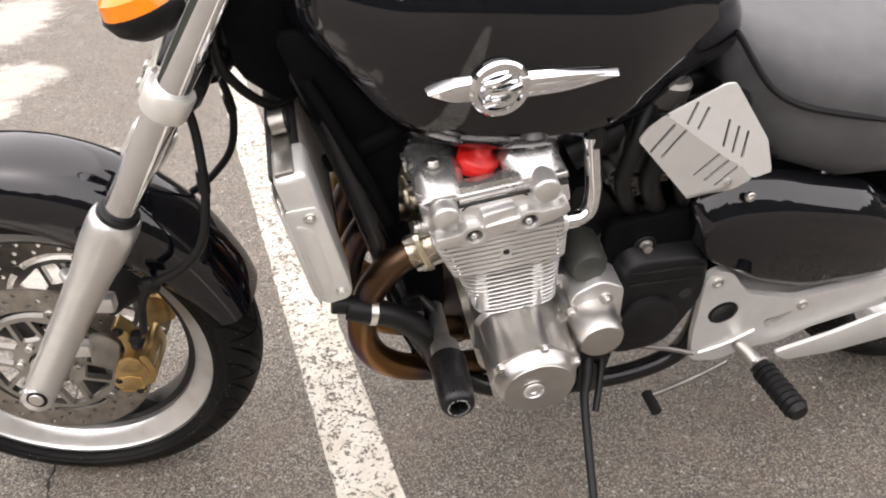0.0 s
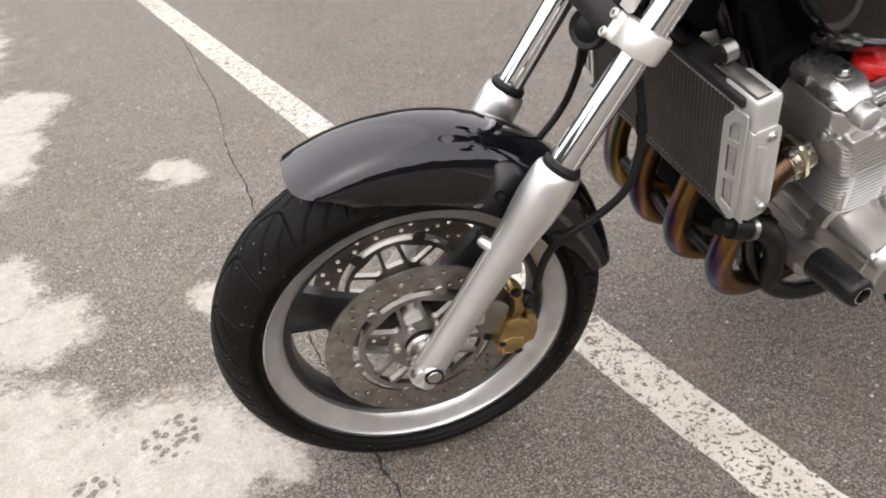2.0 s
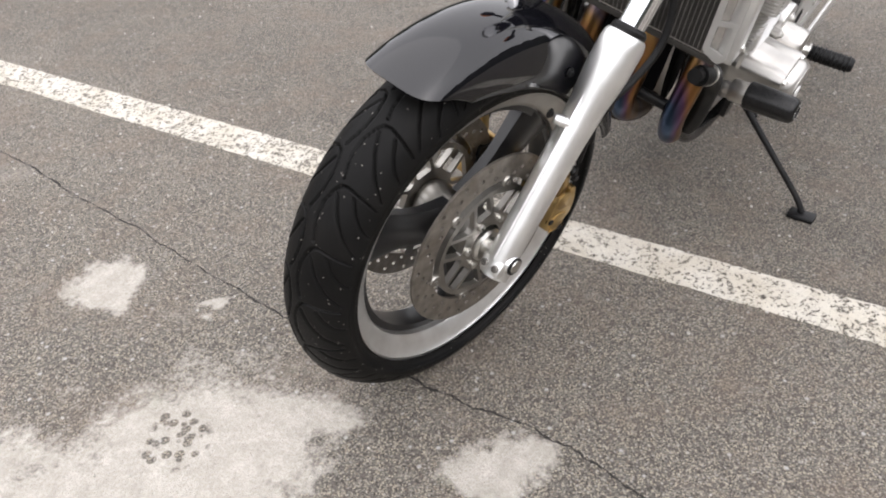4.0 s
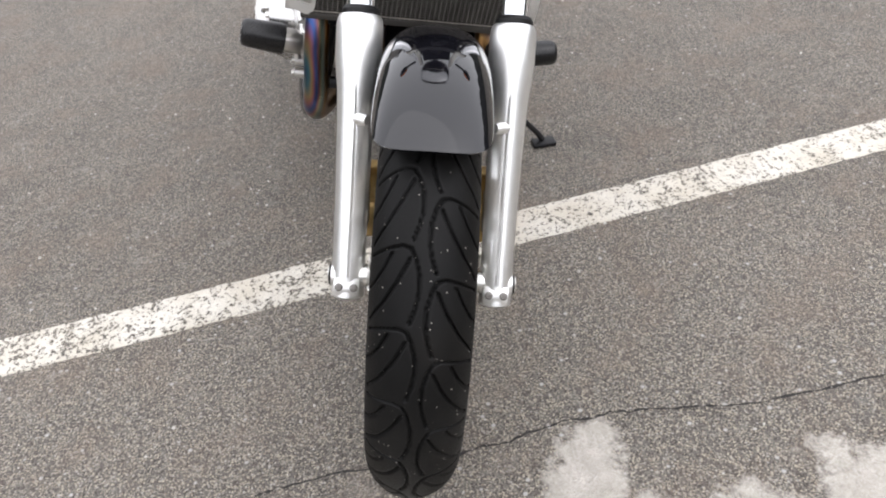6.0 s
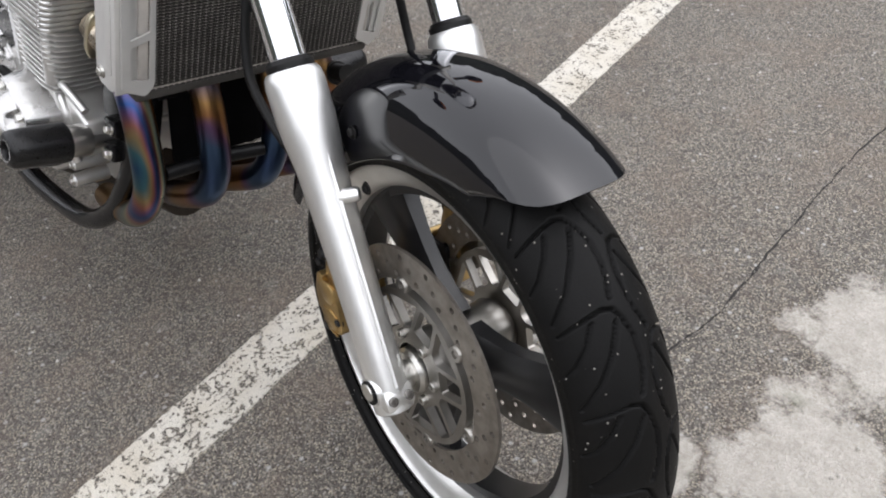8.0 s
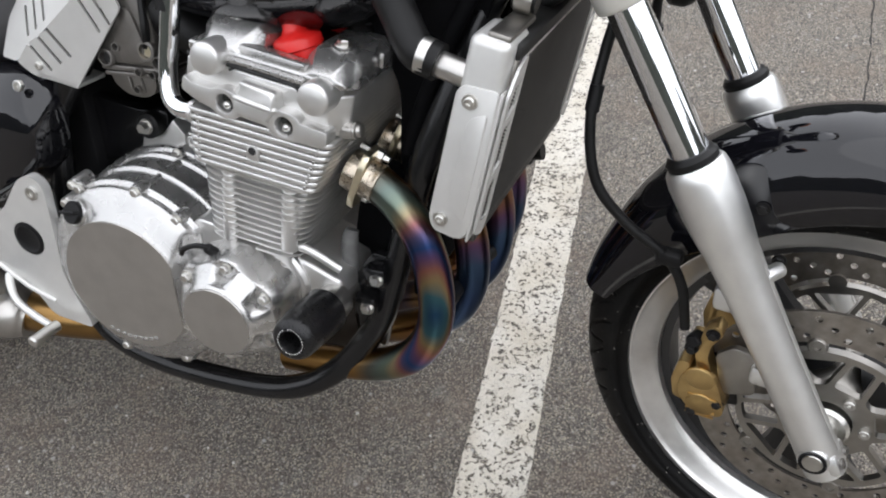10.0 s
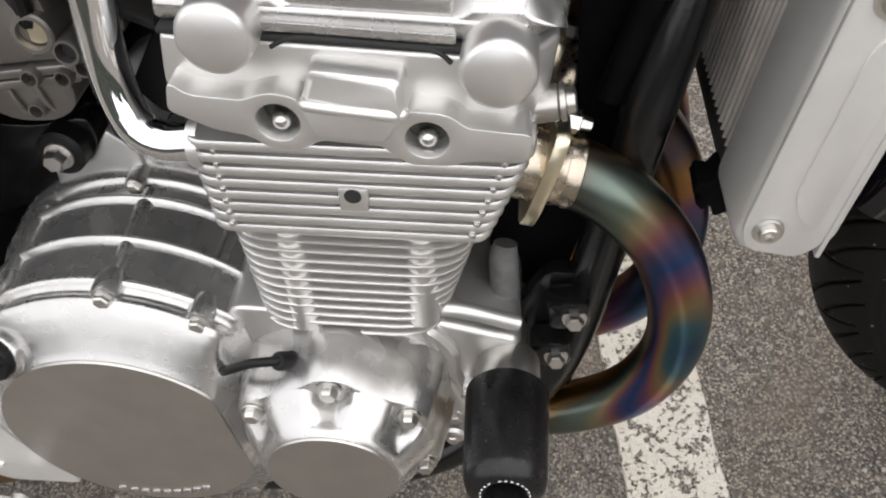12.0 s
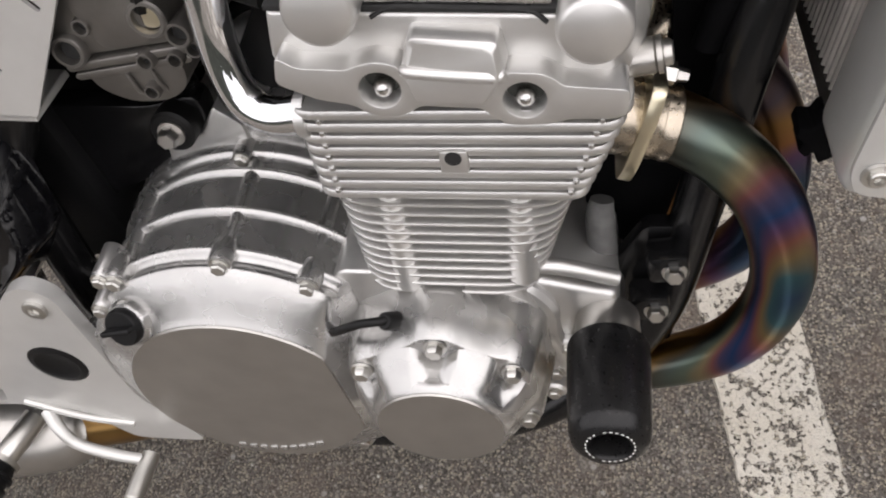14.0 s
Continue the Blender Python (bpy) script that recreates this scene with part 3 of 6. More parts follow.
def grooved_tyre(centre, radius, half, crown, bead, pitches, na, ns, depth=0.0075, at=STILL):
    """A tyre with cut tread: na steps round, ns across. half: half width; crown: radius of the tread's round; bead: radius at the rim."""
    prof = []
    for s in np.linspace(-1, 1, ns):
        a = s * 1.32
        y = half * math.sin(a) / math.sin(1.32)
        prof.append((y, radius - crown * (1 - math.cos(a)), s * crown * 1.32))
    verts, faces = [], []
    side = [(half * 1.0, radius - crown * (1 - math.cos(1.32)) - 0.012), (half * 0.97, bead + 0.016), (half * 0.88, bead)]
    full = [(-y, r, None) for y, r in side[::-1]] + prof + [(y, r, None) for y, r in side]
    m = len(full)
    step = 2 * math.pi / pitches

    # grooves as lines of (share of the half width, share of a pitch round the tyre)
    lines = [[(0.85, 0.34), (0.5, 0.42), (0.3, 0.45), (0.19, 0.42), (0.12, 0.3), (0.06, 0.1), (0.05, -0.1), (0.09, -0.3), (0.16, -0.48)],
             [(0.19, 0.3), (0.35, 0.02), (0.57, -0.26), (0.86, -0.52)], [(0.46, 0.36), (0.6, 0.15), (0.78, -0.03), (0.95, -0.12)]]
    th = 2 * math.pi * np.arange(na) / na
    across = np.array([p[2] for p in prof])
    v, shift = np.abs(across) / (crown * 1.32), np.where(across > 0, 0.12, 0.51)
    arc, wide = step * radius, crown * 1.32
    turn = (th[:, None] / step + shift[None, :]) % 1.0
    near = np.full((na, ns), 9.0)
    for ln in lines:
        for (v0, t0), (v1, t1) in zip(ln, ln[1:]):
            for lap in (-1, 0, 1):
                ax_, ay_, bx_, by_ = v0 * wide, (t0 + lap) * arc, v1 * wide, (t1 + lap) * arc
                px_, py_ = v[None, :] * wide - ax_, turn * arc - ay_
                dx_, dy_ = bx_ - ax_, by_ - ay_
                h = np.clip((px_ * dx_ + py_ * dy_) / (dx_ * dx_ + dy_ * dy_), 0, 1)
                near = np.minimum(near, np.hypot(px_ - h * dx_, py_ - h * dy_))
    groove = np.clip(1.55 - near / 0.0013, 0, 1) * np.clip((1.0 - v) / 0.08, 0, 1)[None, :]
    first = len(side)
    for i in range(na):
        for k, (y, r, s) in enumerate(full):
            if s is not None:
                r = r - depth * groove[i, k - first]
            verts.append((centre[0] + r * math.sin(th[i]), centre[1] + y, centre[2] + r * math.cos(th[i])))
    for i in range(na):
        for k in range(m - 1):
            j = (i + 1) % na
            faces.append((i * m + k, i * m + k + 1, j * m + k + 1, j * m + k))
    me = bpy.data.meshes.new("tyre")
    me.from_pydata(verts, [], faces)
    me.transform(at)
    me.materials.append(M_RUBBER)
    me.shade_smooth()
    return me


def ring_about_y(c, profile, seg=64):
    """A ring round the wheel's axle from a closed outline of (y, radius)."""
    return lathe(profile, Matrix.Translation(c) @ Matrix.Rotation(radians(-90), 4, "X"), seg, closed=True)


def rim(c, lip, half, inner, seg=72):
    """A cast rim: two lips, a dropped centre."""
    return ring_about_y(c, [(-half, lip), (-half - 0.004, lip - 0.003), (-half - 0.004, lip - 0.009), (-half + 0.002, lip - 0.014), (-half + 0.006, lip - 0.028), (-half + 0.018, inner + 0.001), (-half + 0.03, inner),
                            (half - 0.03, inner), (half - 0.018, inner + 0.001), (half - 0.006, lip - 0.028), (half - 0.002, lip - 0.014), (half + 0.004, lip - 0.009), (half + 0.004, lip - 0.003), (half, lip),
                            (half - 0.012, lip - 0.004), (half - 0.02, inner + 0.012), (-half + 0.02, inner + 0.012), (-half + 0.012, lip - 0.004)], seg)


def spoke(c, ang, r0, r1, w0, w1, t):
    """One broad cast spoke from the hub to the rim, hollowed along its sides."""
    rings = []
    for q in np.linspace(0, 1, 7):
        r = r0 + (r1 - r0) * q
        w = w0 + (w1 - w0) * abs(2 * q - 0.8) ** 1.5 * 0.6
        d = t * (1 - 0.25 * math.sin(math.pi * q))
        sh = [(-w, -d * 0.55), (-w * 0.6, -d), (w * 0.6, -d), (w, -d * 0.55), (w, d * 0.55), (w * 0.6, d), (-w * 0.6, d), (-w, d * 0.55)]
        rings.append([(c[0] + r * math.sin(ang) + a * math.cos(ang), c[1] + b, c[2] + r * math.cos(ang) - a * math.sin(ang)) for a, b in sh])
    return loft(rings)


wheel_f = part("front_wheel", rim(AXLE, 0.2565, 0.048, 0.216), M_RIM, motorcycle, "cast alloy front wheel with polished lip", FRONT)
tyre = new("tyre", grooved_tyre(AXLE, 0.3235, 0.0635, 0.0645, 0.25, 21, 1470, 85, at=FRONT))
tyre.parent = wheel_f
tyre["label"] = "black road tyre with curved tread grooves"
part("rim_well", ring_about_y(AXLE, [(-0.02, 0.2165), (-0.02, 0.204), (0, 0.2), (0.02, 0.204), (0.02, 0.2165)]), M_WHEEL, wheel_f, "", FRONT)
for k in range(3):
    part("spoke", spoke(AXLE, radians(-73 + 120 * k), 0.035, 0.21, 0.03, 0.052, 0.021), M_WHEEL, wheel_f, "black cast spoke" if not k else "", FRONT)
part("hub", lathe([(-0.062, 0.022), (-0.062, 0.036), (-0.05, 0.042), (-0.025, 0.038), (0.025, 0.038), (0.05, 0.042), (0.062, 0.036), (0.062, 0.022)],
                  Matrix.Translation(AXLE) @ Matrix.Rotation(radians(90), 4, "X"), 40), M_CARRIER, wheel_f, "", FRONT)
part("axle", lathe([(-0.142, 0.0), (-0.142, 0.011), (-0.138, 0.0125), (-0.06, 0.0125), (-0.06, 0.018), (0.06, 0.018), (0.06, 0.0125), (0.138, 0.0125), (0.142, 0.011), (0.142, 0)],
                   Matrix.Translation((0, 0, 0.305)) @ Matrix.Rotation(radians(90), 4, "X"), 24), M_STEEL, wheel_f, "", FRONT)


def disc_ring(side):
    """The drilled steel ring of a floating disc."""
    cx, cz = AXLE.x, AXLE.z
    holes = []
    for k in range(54):
        a = 2 * math.pi * k / 54
        r = (0.123, 0.1345, 0.1465)[k % 3]
        holes.append(circle(cx + r * math.sin(a), cz + r * math.cos(a), 0.0043, 8))
    holes.append(circle(cx, cz, 0.1145, 72)[::-1])
    return plate_with_holes(circle(cx, cz, 0.157, 96), holes, side * 0.066, side * 0.0705)


def disc_carrier(side):
    """The inner spider: a ring round the hub, an outer ring and pairs of slanted arms between."""
    cx, cz = AXLE.x, AXLE.z
    y0, y1 = side * 0.063, side * 0.0735
    holes = []
    for k in range(12):
        a0, a1 = 2 * math.pi * k / 12, 2 * math.pi * (k + 1) / 12
        slant = 0.09 if k % 2 else -0.09
        pts = [(0.056, a0 + 0.06 - slant), (0.056, a1 - 0.06 + slant), (0.0965, a1 - 0.035 - slant), (0.0965, a0 + 0.035 + slant)]
        holes.append(rounded([(cx + r * math.sin(a), cz + r * math.cos(a)) for r, a in pts], 0.005, 3))
    holes.append(circle(cx, cz, 0.031, 32))
    return plate_with_holes(circle(cx, cz, 0.104, 72), holes, y0, y1)


for side in (-1, 1):
    disc = part("brake_disc", disc_ring(side), M_DISC, wheel_f, "drilled brown-grey steel brake disc", FRONT, 30)
    part("disc_carrier", disc_carrier(side), M_CARRIER, wheel_f, "", FRONT, 30)
    for k in range(6):
        a = 2 * math.pi * (k + 0.25) / 6
        p = Vector((0.1095 * math.sin(a), side * 0.075, AXLE.z + 0.1095 * math.cos(a)))
        part("disc_bobbin", lathe([(-0.012, 0.011), (-0.003, 0.011), (-0.001, 0.0095), (-0.001, 0.005), (-0.004, 0.0045), (-0.004, 0)], axis(p, (0, side, 0)), 16), M_CARRIER, wheel_f, "", FRONT)
        q = Vector((0.044 * math.sin(a + 0.3), side * 0.0735, AXLE.z + 0.044 * math.cos(a + 0.3)))
        part("disc_bolt", capbolt(q, (0, side, 0), 0.0065, 0.006), M_STEEL, wheel_f, "", FRONT)
    part("wheel_spacer", lathe([(0.062, 0.03), (0.078, 0.03), (0.082, 0.026), (0.082, 0.017), (0.09, 0.017), (0.095, 0.0165), (0.095, 0.0)],
                               Matrix.Translation((0, 0, 0.306)) @ Matrix.Rotation(radians(90 if side < 0 else -90), 4, "X"), 32), M_STEEL, wheel_f, "", FRONT)
part("valve_stem", lathe([(0, 0.004), (0.025, 0.004), (0.03, 0.003), (0.032, 0)], axis((0.12, -0.01, 0.308 - 0.165), (-0.6, -0.3, 0.7)), 10), M_HOSE, wheel_f, "", FRONT)

WAY = Vector((0.483, 0, 0.8756))  # up along the fork


def on_fork(s, y, off=0.0):
    """A place on the fork leg's axis, s metres above the axle; off: metres ahead of it."""
    return Vector((0, y, 0.303)) + s * WAY + off * Vector((-0.8756, 0, 0.483))


def fork_leg(y):
    side = -1 if y < 0 else 1
    m = axis(on_fork(0, y), WAY)
    leg = part("fork_leg", lathe([(-0.033, 0.0), (-0.033, 0.021), (-0.0305, 0.0245), (-0.01, 0.0252), (0.05, 0.0245), (0.14, 0.0252), (0.22, 0.0268), (0.275, 0.029), (0.305, 0.0325), (0.33, 0.0342),
                                  (0.368, 0.0342), (0.379, 0.0325), (0.384, 0.029), (0.384, 0.022), (0.38, 0.0)], m, 40), M_FORK, motorcycle, "silver cast fork lower leg", FRONT)
    part("dust_seal", lathe([(0.384, 0.0225), (0.384, 0.0272), (0.387, 0.0278), (0.391, 0.0278), (0.393, 0.026), (0.396, 0.0245), (0.397, 0.0215)], m, 36), M_HOSE, leg, "", FRONT)
    part("fork_tube", lathe([(0.38, 0.0), (0.38, 0.0212), (0.80, 0.0212), (0.80, 0.0)], m, 36), M_CHROME, leg, "chrome fork tube", FRONT)
    lug = on_fork(-0.012, y)
    toe = on_fork(-0.014, y, 0.012)
    foot = join(block(tuple(toe), (0.026, 0.043, 0.03), 0.008, Matrix.Translation(toe) @ Matrix.Rotation(radians(29), 4, "Y") @ Matrix.Translation(-toe)), lathe([(-0.0248, 0.0165), (-0.0248, 0.017), (-0.0235, 0.018), (0.0235, 0.018), (0.0248, 0.017), (0.0248, 0.0165)], axis((0, y, 0.303), (0, 1, 0)), 28))
    part("axle_holder", foot, M_FORK, leg, "", FRONT)
    part("axle_end", lathe([(-0.004, 0.0155), (0.001, 0.0155), (0.002, 0.0135), (0.002, 0.010), (-0.008, 0.009), (-0.008, 0)], axis((0, y + side * 0.0265, 0.303), (0, side, 0)), 24), M_SATIN, leg, "", FRONT)
    for dy in (-0.011, 0.011):
        part("pinch_bolt", capbolt(on_fork(-0.014, y + dy, 0.0245), on_fork(0, 0, 1) - on_fork(0, 0, 0), 0.006, 0.004), M_CARB, leg, "", FRONT)
    part("leg_rib", tube([on_fork(0.0, y, 0.0225), on_fork(0.12, y, 0.0225), on_fork(0.24, y, 0.0245), on_fork(0.3, y, 0.029)], [0.004, 0.0045, 0.0045, 0.002], 8), M_FORK, leg, "", FRONT)
    t = on_fork(0.235, y - side * 0.004, 0.022)
    part("fender_lug", lathe([(-0.02, 0.0095), (0.018, 0.0088), (0.021, 0.007), (0.021, 0)], axis(t, Vector((-0.6, -side * 0.75, 0.22))), 16), M_FORK, leg, "", FRONT)
    b = on_fork(0.21, y - side * 0.012, -0.03)
    part("caliper_lug", block(tuple(b), (0.034, 0.022, 0.03), 0.006), M_FORK, leg, "", FRONT)
    b2 = on_fork(0.1, y - side * 0.012, -0.028)
    part("caliper_lug", block(tuple(b2), (0.034, 0.02, 0.026), 0.006), M_FORK, leg, "", FRONT)


fork_leg(-0.112)
fork_leg(0.112)


def clamp(y):
    """Pale lower clamp round a fork tube, with its pinch ears and bolts."""
    side = -1 if y < 0 else 1
    m = axis(on_fork(0.545, y), WAY)
    ring = part("fork_clamp", lathe([(0.014, 0.022), (0.016, 0.0275), (0.019, 0.0292), (0.049, 0.0298), (0.052, 0.028), (0.052, 0.022)], m, 40), M_CREAM, motorcycle, "pale silver lower fork clamp", FRONT)
    p = on_fork(0.577, y - side * 0.03, 0.018)
    part("clamp_ear", block(tuple(p), (0.034, 0.034, 0.04), 0.007, Matrix.Translation(p) @ Matrix.Rotation(radians(29), 4, "Y") @ Matrix.Translation(-p)), M_CREAM, ring, "", FRONT)
    for d in (0.012, -0.014):
        q = on_fork(0.577 + d, y - side * 0.034, 0.033)
        part("clamp_bolt", capbolt(q, on_fork(0, 0, 1) - on_fork(0, 0, 0), 0.007, 0.007), M_STEEL, ring, "", FRONT)
    a = on_fork(0.6, y - side * 0.028, 0.03)
    c = on_fork(0.86, y - side * 0.02, 0.05)
    part("headlight_stay", loft([[tuple(a + Vector(v)) for v in ((-0.004, -0.014, 0), (-0.004, 0.014, 0), (0.004, 0.014, 0), (0.004, -0.014, 0))],
                                 [tuple(c + Vector(v)) for v in ((-0.004, -0.014, 0), (-0.004, 0.014, 0), (0.004, 0.014, 0), (0.004, -0.014, 0))]], 0.002), M_CREAM, ring, "", FRONT)


clamp(-0.112)
clamp(0.112)
c0 = on_fork(0.577, 0, 0.0)
part("lower_yoke", block(tuple(c0), (0.075, 0.17, 0.046), 0.012, Matrix.Translation(c0) @ Matrix.Rotation(radians(29), 4, "Y") @ Matrix.Translation(-c0)), M_SATIN, motorcycle, "black lower yoke between the fork tubes", FRONT)
part("steering_stem", lathe([(0.0, 0.028), (0.25, 0.028)], axis(on_fork(0.57, 0, -0.02), WAY), 28), M_FRAME, motorcycle, "", FRONT)
# horn between the tubes
for y in (-0.02,):
    h = on_fork(0.545, y + 0.01, 0.012)
    horn = part("horn", lathe([(-0.02, 0.012), (-0.018, 0.022), (-0.006, 0.029), (0.004, 0.029), (0.009, 0.026), (0.006, 0.019), (0.012, 0.011), (0.012, 0.0)], axis(h, (-0.75, -0.5, 0.25)), 32), M_PLASTIC, motorcycle, "round black horn", FRONT)
# headlight shell, seen only in reflections of the fender
hl = on_fork(0.83, 0, 0.13)
headlight = part("headlight", lathe([(-0.11, 0.0), (-0.105, 0.045), (-0.07, 0.08), (-0.02, 0.092), (0.03, 0.094), (0.04, 0.09), (0.042, 0.085)], axis(hl, (-1, 0, -0.05)), 40), M_BLACK, motorcycle, "round black headlight with chrome ring", FRONT)
part("headlight_ring", lathe([(0.036, 0.0945), (0.046, 0.095), (0.05, 0.088), (0.042, 0.084)], axis(hl, (-1, 0, -0.05)), 40, closed=True), M_CHROME, headlight, "", FRONT)
part("headlight_glass", lathe([(0.04, 0.085), (0.05, 0.06), (0.056, 0.03), (0.058, 0.0)], axis(hl, (-1, 0, -0.05)), 40), M_CHROME, headlight, "", FRONT)
for side in (-1, 1):
    w = on_fork(0.739, side * 0.235, 0.047)
    lamp = part("turn_signal", lathe([(-0.024, 0.0), (-0.022, 0.02), (-0.01, 0.035), (0.004, 0.041), (0.008, 0.04)], axis(w, (-0.35, 0, 1)), 28), M_PLASTIC, motorcycle, "black turn signal with amber lens", FRONT)
    part("lens", lathe([(0.007, 0.039), (0.022, 0.036), (0.032, 0.022), (0.034, 0.0)], axis(w, (-0.35, 0, 1)), 28), M_AMBER, lamp, "amber lens", FRONT)
    part("stalk", tube([on_fork(0.775, side * 0.13, 0.03), on_fork(0.758, side * 0.17, 0.038), on_fork(0.738, side * 0.21, 0.046)], 0.011, 12), M_HOSE, lamp, "", FRONT)


def fender():
    """A long glossy mudguard round the tyre: crowned on top, with deep sides."""
    out, inn = [], []
    angs = np.linspace(radians(-29), radians(73), 46)
    for a0 in angs:
        q = (a0 - angs[0]) / (angs[-1] - angs[0])
        top = 0.361 + 0.012 * math.sin(math.pi * min(1.0, q * 1.15)) - 0.022 * q ** 2
        half = 0.078 - 0.006 * (2 * q - 1) ** 2
        low = np.interp(q, [0, 0.06, 0.25, 0.5, 0.62, 0.8, 1], [0.320, 0.313, 0.284, 0.264, 0.258, 0.272, 0.296])
        sect = []
        n = 28
        for i in range(n + 1):
            t = -1 + 2 * i / n
            u = abs(t) * math.pi / 2
            y, r = half * math.sin(u) ** 0.86, low + (top - low) * max(0.0, math.cos(u)) ** 0.62
            sect.append((math.copysign(y, t), r, a0 + radians(9) * max(0.0, 1 - q / 0.12) * (u / 1.57) ** 3))
        out.append([(r * math.sin(a), y, 0.3105 + r * math.cos(a)) for y, r, a in sect])
        inn.append([((r - 0.003) * math.sin(a), y * 0.965, 0.3105 + (r - 0.003) * math.cos(a)) for y, r, a in sect])
    bm = bmesh.new()
    vo = [[bm.verts.new(p) for p in row] for row in out]
    vi = [[bm.verts.new(p) for p in row] for row in inn]
    for i in range(len(vo) - 1):
        for k in range(len(vo[0]) - 1):
            bm.faces.new((vo[i][k], vo[i][k + 1], vo[i + 1][k + 1], vo[i + 1][k]))
            bm.faces.new((vi[i][k], vi[i + 1][k], vi[i + 1][k + 1], vi[i][k + 1]))
        for k in (0, -1):
            bm.faces.new((vo[i][k], vo[i + 1][k], vi[i + 1][k], vi[i][k]))
    for i in (0, -1):
        for k in range(len(vo[0]) - 1):
            bm.faces.new((vo[i][k], vi[i][k], vi[i][k + 1], vo[i][k + 1]))
    return bm


fender_part = part("front_fender", fender(), M_BLACK, motorcycle, "long glossy black front mudguard", FRONT, 60)
for side in (-1, 1):
    for s, off in ((0.235, 0.03), (0.3, 0.035)):
        part("bolt", hexbolt(on_fork(s, side * 0.0785, off), (0, side, 0), 0.006, 0.005), M_SATIN, fender_part, "", FRONT)


def caliper(side):
    """A gold four-piston caliper behind the leg, gripping the disc."""
    y = side * 0.068
    GRIP = FRONT @ Matrix.Translation((-0.013, 0, 0.034)) @ Matrix.Diagonal((1, 1, 0.9, 1))
    poly = [(0.122, 0.293), (0.148, 0.284), (0.174, 0.298), (0.182, 0.325), (0.178, 0.35), (0.164, 0.362), (0.14, 0.36), (0.13, 0.335), (0.124, 0.312)]
    body = prism(rounded(poly, 0.012, 3), y + side * 0.010, y + side * 0.042, 0.005)
    cal = part("brake_caliper", body, M_GOLD, motorcycle, "gold four-piston brake caliper", GRIP)
    part("caliper_inner_half", prism(rounded(poly, 0.012, 3), y - side * 0.01, y - side * 0.034, 0.005), M_GOLD, cal, "", GRIP)
    part("caliper_bridge", prism(rounded([(0.174, 0.30), (0.186, 0.304), (0.191, 0.335), (0.184, 0.37), (0.17, 0.37)], 0.006, 3), y - side * 0.034, y + side * 0.04, 0.004), M_GOLD, cal, "", GRIP)
    for x, z in ((0.15, 0.305), (0.156, 0.35)):
        part("piston_housing", lathe([(0, 0.0185), (0.002, 0.018), (0.003, 0.0165), (0.003, 0.0)], axis((x, y + side * 0.041, z), (0, side, 0)), 28), M_GOLD, cal, "", GRIP)
    for k in range(5):
        part("caliper_rib", block((0.15, y + side * 0.0425, 0.286 + 0.008 * k), (0.036, 0.003, 0.003), 0.001), M_GOLD, cal, "", GRIP)
    part("caliper_strut", prism(rounded([(0.142, 0.35), (0.160, 0.35), (0.168, 0.385), (0.162, 0.425), (0.148, 0.44), (0.138, 0.428), (0.15, 0.405), (0.152, 0.382)], 0.005, 3), y + side * 0.012, y + side * 0.036, 0.004), M_GOLD, cal, "bright gold mounting arm", GRIP)
    for x, z in ((0.15, 0.427), (0.132, 0.312), (0.172, 0.395), (0.16, 0.287)):
        part("bolt", hexbolt((x, y + side * 0.038, z), (0, side, 0), 0.0065, 0.007), M_SATIN, cal, "", GRIP)
    part("pad_pin", lathe([(0, 0.004), (0.04, 0.004), (0.042, 0.003), (0.042, 0)], axis((0.186, y - side * 0.005, 0.345), (0, side, 0)), 12), M_STEEL, cal, "", GRIP)
    part("brake_pad", prism([(0.112, 0.29), (0.165, 0.28), (0.172, 0.36), (0.13, 0.37)], y - side * 0.008, y + side * 0.011, 0.002), M_SATIN, cal, "", GRIP)
    part("banjo", lathe([(-0.008, 0.0095), (0.008, 0.0095), (0.011, 0.007), (0.011, 0)], axis((0.17, y + side * 0.03, 0.405), (0.2, side, 0.2)), 14), M_SATIN, cal, "", GRIP)
    part("mount_plate", prism(rounded([(0.092, 0.34), (0.128, 0.325), (0.138, 0.355), (0.145, 0.39), (0.125, 0.41), (0.1, 0.405)], 0.008, 3), y + side * 0.022, y + side * 0.032, 0.003), M_CARRIER, cal, "", GRIP)


caliper(-1)
caliper(1)
# brake hoses: from the yoke down behind each leg to the caliper
for side in (-1, 1):
    hose = part("brake_hose", tube([on_fork(0.56, side * 0.07, -0.02), (0.298, side * 0.085, 0.735), (0.302, side * 0.108, 0.665), (0.288, side * 0.118, 0.595), (0.25, side * 0.112, 0.545),
                                    (0.205, side * 0.104, 0.51), (0.182, side * 0.1, 0.47), (0.172, side * 0.098, 0.41)], 0.0062, 12), M_HOSE, motorcycle, "black rubber brake hose", FRONT)
    part("fitting", tube([(0.300, side * 0.098, 0.70), (0.302, side * 0.106, 0.672)], 0.0082, 12, smooth=False), M_SATIN, hose, "", FRONT)
    part("grommet", block((0.2, side * 0.102, 0.508), (0.03, 0.02, 0.018), 0.005), M_SATIN, hose, "", FRONT)
# ---- the motorcycle: engine ----
TILT = radians(8)


def E(u, v):
    """A place (x, z) on the cylinder block: u rearwards along the fins, v up along the bores, from the middle of the head joint."""
    return (0.666 + u * math.cos(TILT) - v * math.sin(TILT), 0.66 + u * math.sin(TILT) + v * math.cos(TILT))


def E3(u, y, v):
    x, z = E(u, v)
    return Vector((x, y, z))


TILTED = Matrix.Translation((0.666, 0, 0.66)) @ Matrix.Rotation(-TILT, 4, "Y")


